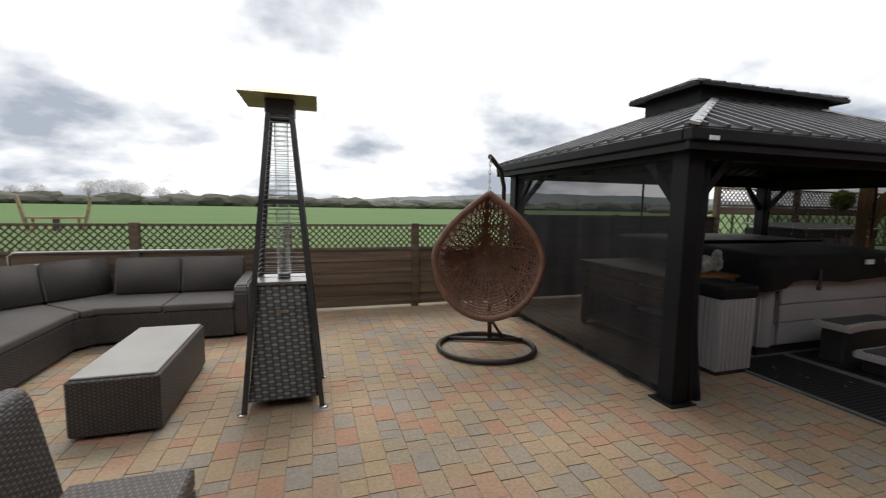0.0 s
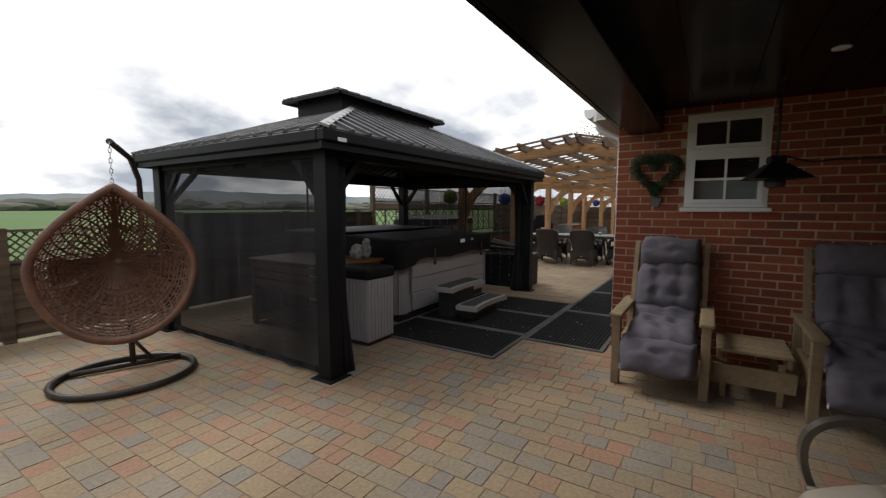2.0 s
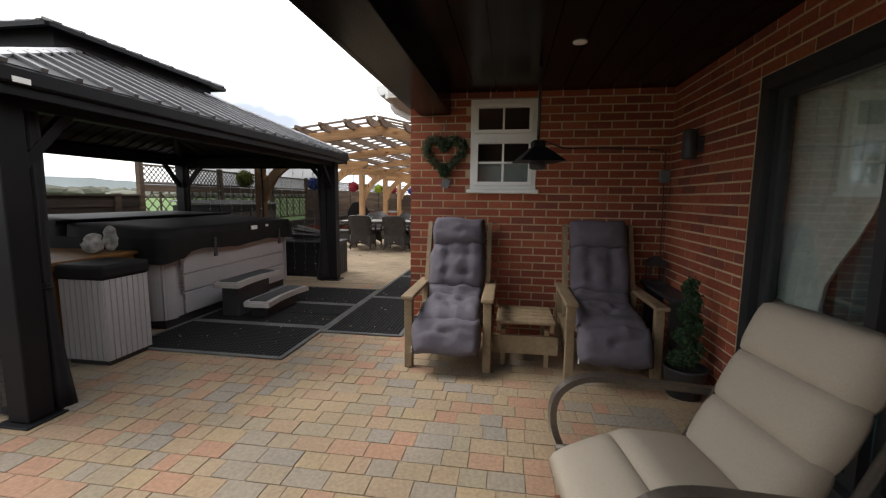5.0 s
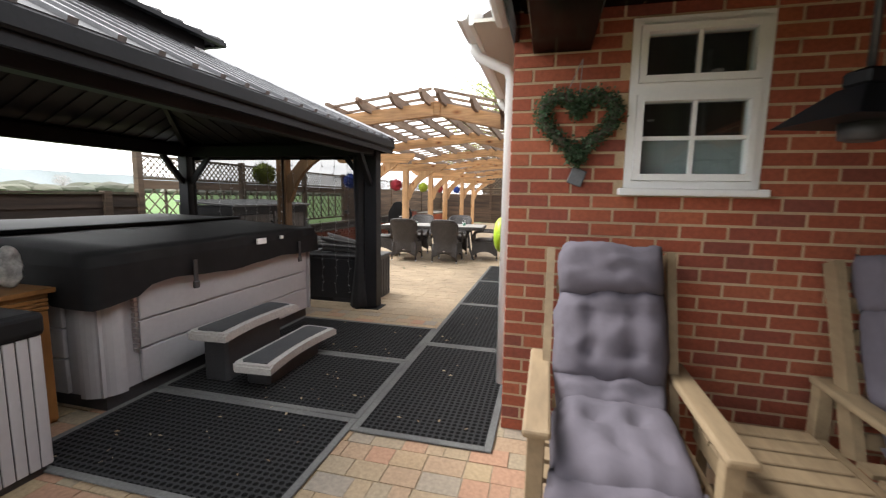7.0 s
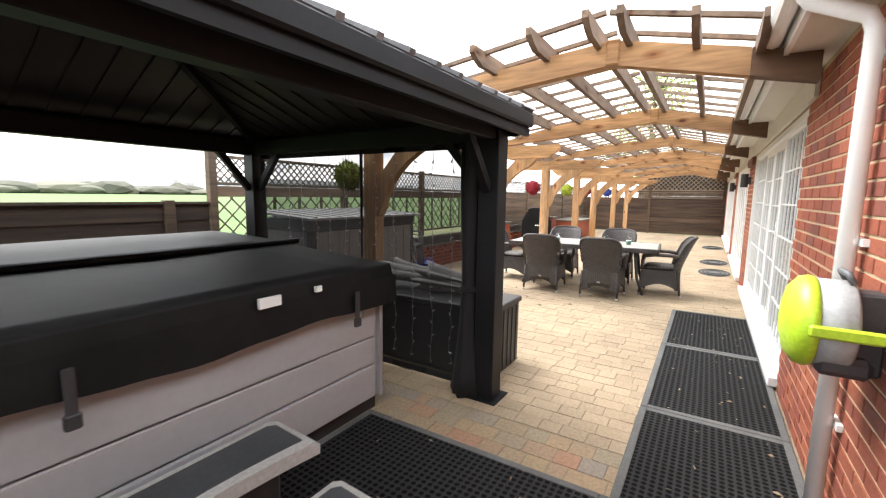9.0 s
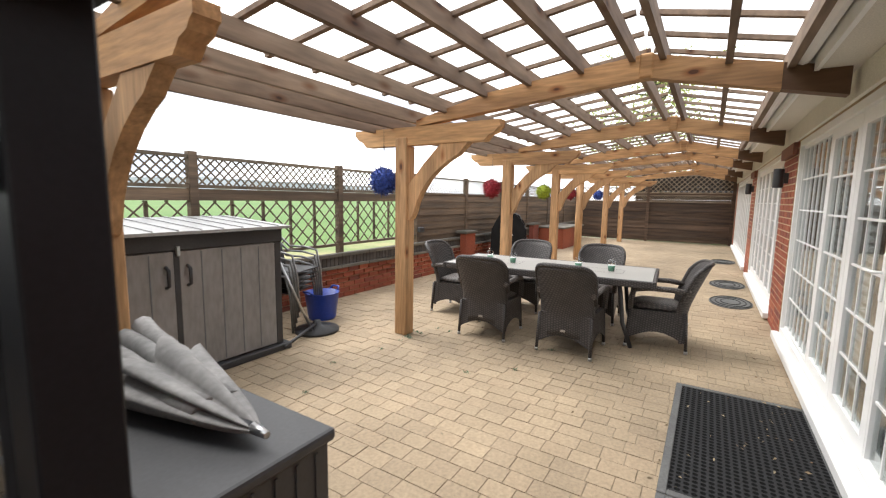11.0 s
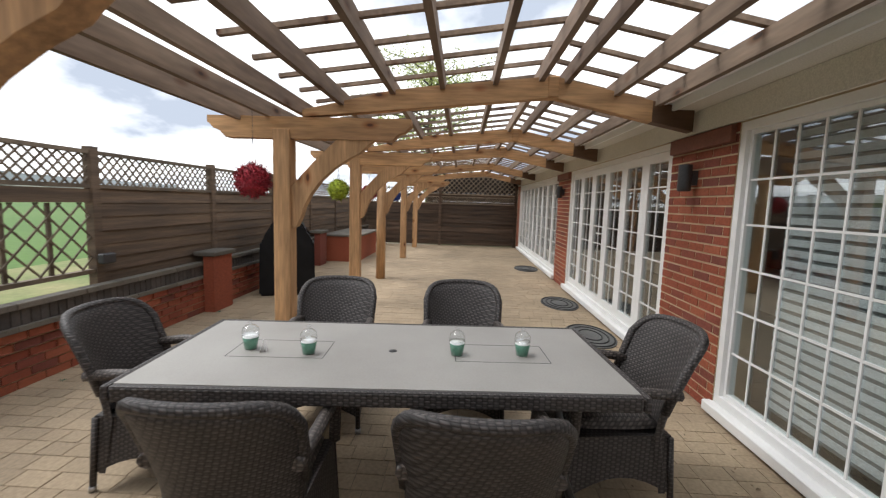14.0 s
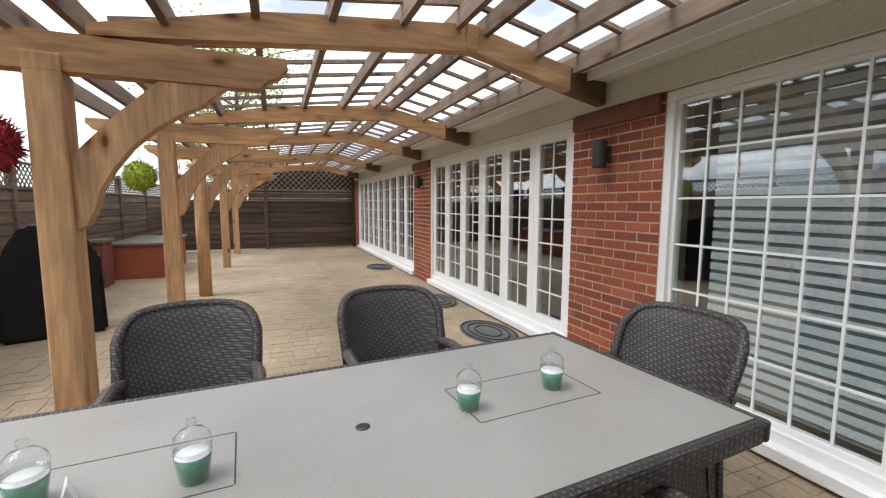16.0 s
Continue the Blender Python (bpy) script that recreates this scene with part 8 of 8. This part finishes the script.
class Bulk:
    """Blocks joined into one mesh."""
    def __init__(self):
        self.verts, self.faces = [], []

    def add(self, m, hx, hy, depth, inset):
        k, a, c = len(self.verts), hx - inset, hy - inset
        for p in ((-hx, -hy, -depth), (hx, -hy, -depth), (hx, hy, -depth), (-hx, hy, -depth), (-a, -c, 0), (a, -c, 0), (a, c, 0), (-a, c, 0)):
            self.verts.append(tuple(m @ Vector(p)))
        self.faces += [tuple(k + i for i in f) for f in ((4, 5, 6, 7), (0, 1, 5, 4), (1, 2, 6, 5), (2, 3, 7, 6), (3, 0, 4, 7))]

    def make(self, name, mat, parent):
        if not self.verts:
            return
        me = bpy.data.meshes.new(name)
        me.from_pydata(self.verts, [], self.faces)
        me.materials.append(mat)
        ob = new(name, me)
        ob.parent = parent
        ob["kind"] = "stuff"
        return ob


brick_me = {}


def brick_face(parent, origin, along, length, height, holes=(), near=0):
    """Stretcher bond on a wall face: origin is the lower corner, along the direction; the face looks to along x up. holes: (s0, z0, s1, z1)."""
    along = Vector(along)
    up = Vector((0, 0, 1))
    out = along.cross(up)
    turn_m = Matrix((along, up, out)).transposed().to_4x4()
    rest, made, rnd_ = Bulk(), 0, random.Random(int(length * 100))
    key = "brick"
    if key not in brick_me:
        brick_me[key] = mesh_of("brick", frustum(0.1075, 0.0325, 0.012, 0.003), M["brick"])
    row, z = 0, 0.0
    while z + 0.065 <= height + 0.03:
        spans = [(0.0, length)]
        for s0, z0, s1, z1 in holes:
            if z + 0.05 > z0 and z + 0.015 < z1:
                nxt = []
                for a, c in spans:
                    if s1 <= a or s0 >= c:
                        nxt.append((a, c))
                    else:
                        if s0 > a:
                            nxt.append((a, s0))
                        if s1 < c:
                            nxt.append((s1, c))
                spans = nxt
        s = -0.1125 if row % 2 else 0.0
        while s < length:
            for a, c in spans:
                p, q = max(s, a), min(s + 0.215, c)
                if q - p > 0.04:
                    proud = 0.0025 * rnd_.random()
                    pos = Vector(origin) + along * ((p + q) / 2) + up * (z + 0.0325) + out * proud
                    m = Matrix.Translation(pos) @ turn_m
                    if q - p > 0.214 and made < near:
                        piece("brick", brick_me[key], parent, m)
                        made += 1
                    else:
                        rest.add(m, (q - p) / 2, 0.0325, 0.012, 0.003)
            s += 0.225
        z += 0.075
        row += 1
    rest.make("brick_rest", M["brick_rest"], parent)


# the wall by the recliners: seen from -x, so the run goes towards -y
brick_face(wall_west, (WEST_X, HOUSE_Y, 0.0), (0, -1, 0), HOUSE_Y - BACK_Y, EAVE - 0.02, [(HOUSE_Y - WIN_Y1, WIN_Z0, HOUSE_Y - WIN_Y0, WIN_Z1)], 300)
# the long wall: seen from +y, so the run goes towards -x
span = END_X - WEST_X
brick_face(wall_long, (END_X, HOUSE_Y, 0.0), (-1, 0, 0), span, 2.33, [(END_X - x1, 0, END_X - x0, 2.5) for x0, x1, _ in DOORS], 300)
brick_face(wall_back, (WEST_X, BACK_Y, 0.0), (-1, 0, 0), WEST_X + 4.0, EAVE - 0.02, [(WEST_X - SLIDE[1], 0, WEST_X - SLIDE[0], 2.10)], 100)
brick_face(wall_low, (END_X - 0.07, LOW_Y, 0.0), (-1, 0, 0), END_X - 0.07 - LOW_X0, 0.42, (), 200)
# dark timber lintels over the piers
for px0, px1 in ((12.925, 13.82), (17.63, 18.52)):
    bb = bm_new()
    box(bb, px0, HOUSE_Y + 0.004, 2.03, px1, HOUSE_Y + 0.045, 2.155, bevel=0.005)
    setting("lintel_board", bb, M["red_brown"], "dark brown timber board above the brick pier", "lintel")
# pale head over the openings of the long wall
bb = bm_new()
box(bb, 8.4, HOUSE_Y + 0.004, DOOR_TOP + 0.005, END_X, HOUSE_Y + 0.03, EAVE - 0.052)
setting("head_band", bb, M["cream"], "cream rendered band above the glazed doors", "wall")


def paving(x0, x1, y0, y1, along, row_w, lengths, mat, rest_mat, near_box, name, seed):
    """Rows of blocks; along says which way the rows run. Blocks whose middle lies in near_box become pieces, up to 300."""
    rnd_ = random.Random(seed)
    meshes, rest, made = {}, Bulk(), 0
    a0, a1, b0, b1 = (x0, x1, y0, y1) if along == "x" else (y0, y1, x0, x1)
    bpos = b0
    while bpos < b1 - 0.03:
        w = min(row_w, b1 - bpos)
        apos = a0 - rnd_.random() * 0.12
        while apos < a1:
            ln = rnd_.choice(lengths)
            p, q = max(apos, a0), min(apos + ln, a1)
            apos += ln
            if q - p < 0.04:
                continue
            ca, cb = (p + q) / 2, bpos + w / 2
            cx_, cy_ = (ca, cb) if along == "x" else (cb, ca)
            hl, hw = (q - p) / 2 - 0.001, w / 2 - 0.001
            hx_, hy_ = (hl, hw) if along == "x" else (hw, hl)
            m = Matrix.Translation((cx_, cy_, rnd_.uniform(-0.0035, 0.0))) @ Matrix.Rotation(rnd_.gauss(0, 0.004), 4, "X") @ Matrix.Rotation(rnd_.gauss(0, 0.004), 4, "Y") @ Matrix.Rotation(rnd_.gauss(0, 0.008), 4, "Z")
            inside = near_box[0] < cx_ < near_box[2] and near_box[1] < cy_ < near_box[3]
            if inside and made < 300 and abs((q - p) - ln) < 1e-6 and w == row_w:
                if ln not in meshes:
                    meshes[ln] = mesh_of("paving_block", frustum(hx_, hy_, 0.014, 0.002), mat)
                piece("paving_block", meshes[ln], floor, m)
                made += 1
            else:
                rest.add(m, hx_, hy_, 0.014, 0.002)
        bpos += w
    rest.make(name, rest_mat, floor)


paving(-7.0, SPLIT_X, BACK_Y - 0.02, 7.08, "y", 0.14, (0.10, 0.14, 0.14, 0.185, 0.21), M["patio"], M["patio_rest"], (-0.6, 1.6, 3.4, 4.0), "paving_rest", 1)
paving(SPLIT_X, END_X, HOUSE_Y, 6.97, "y", 0.133, (0.2, 0.2, 0.135, 0.165), M["buff"], M["buff_rest"], (9.0, 2.6, 11.2, 5.4), "paving_rest", 2)
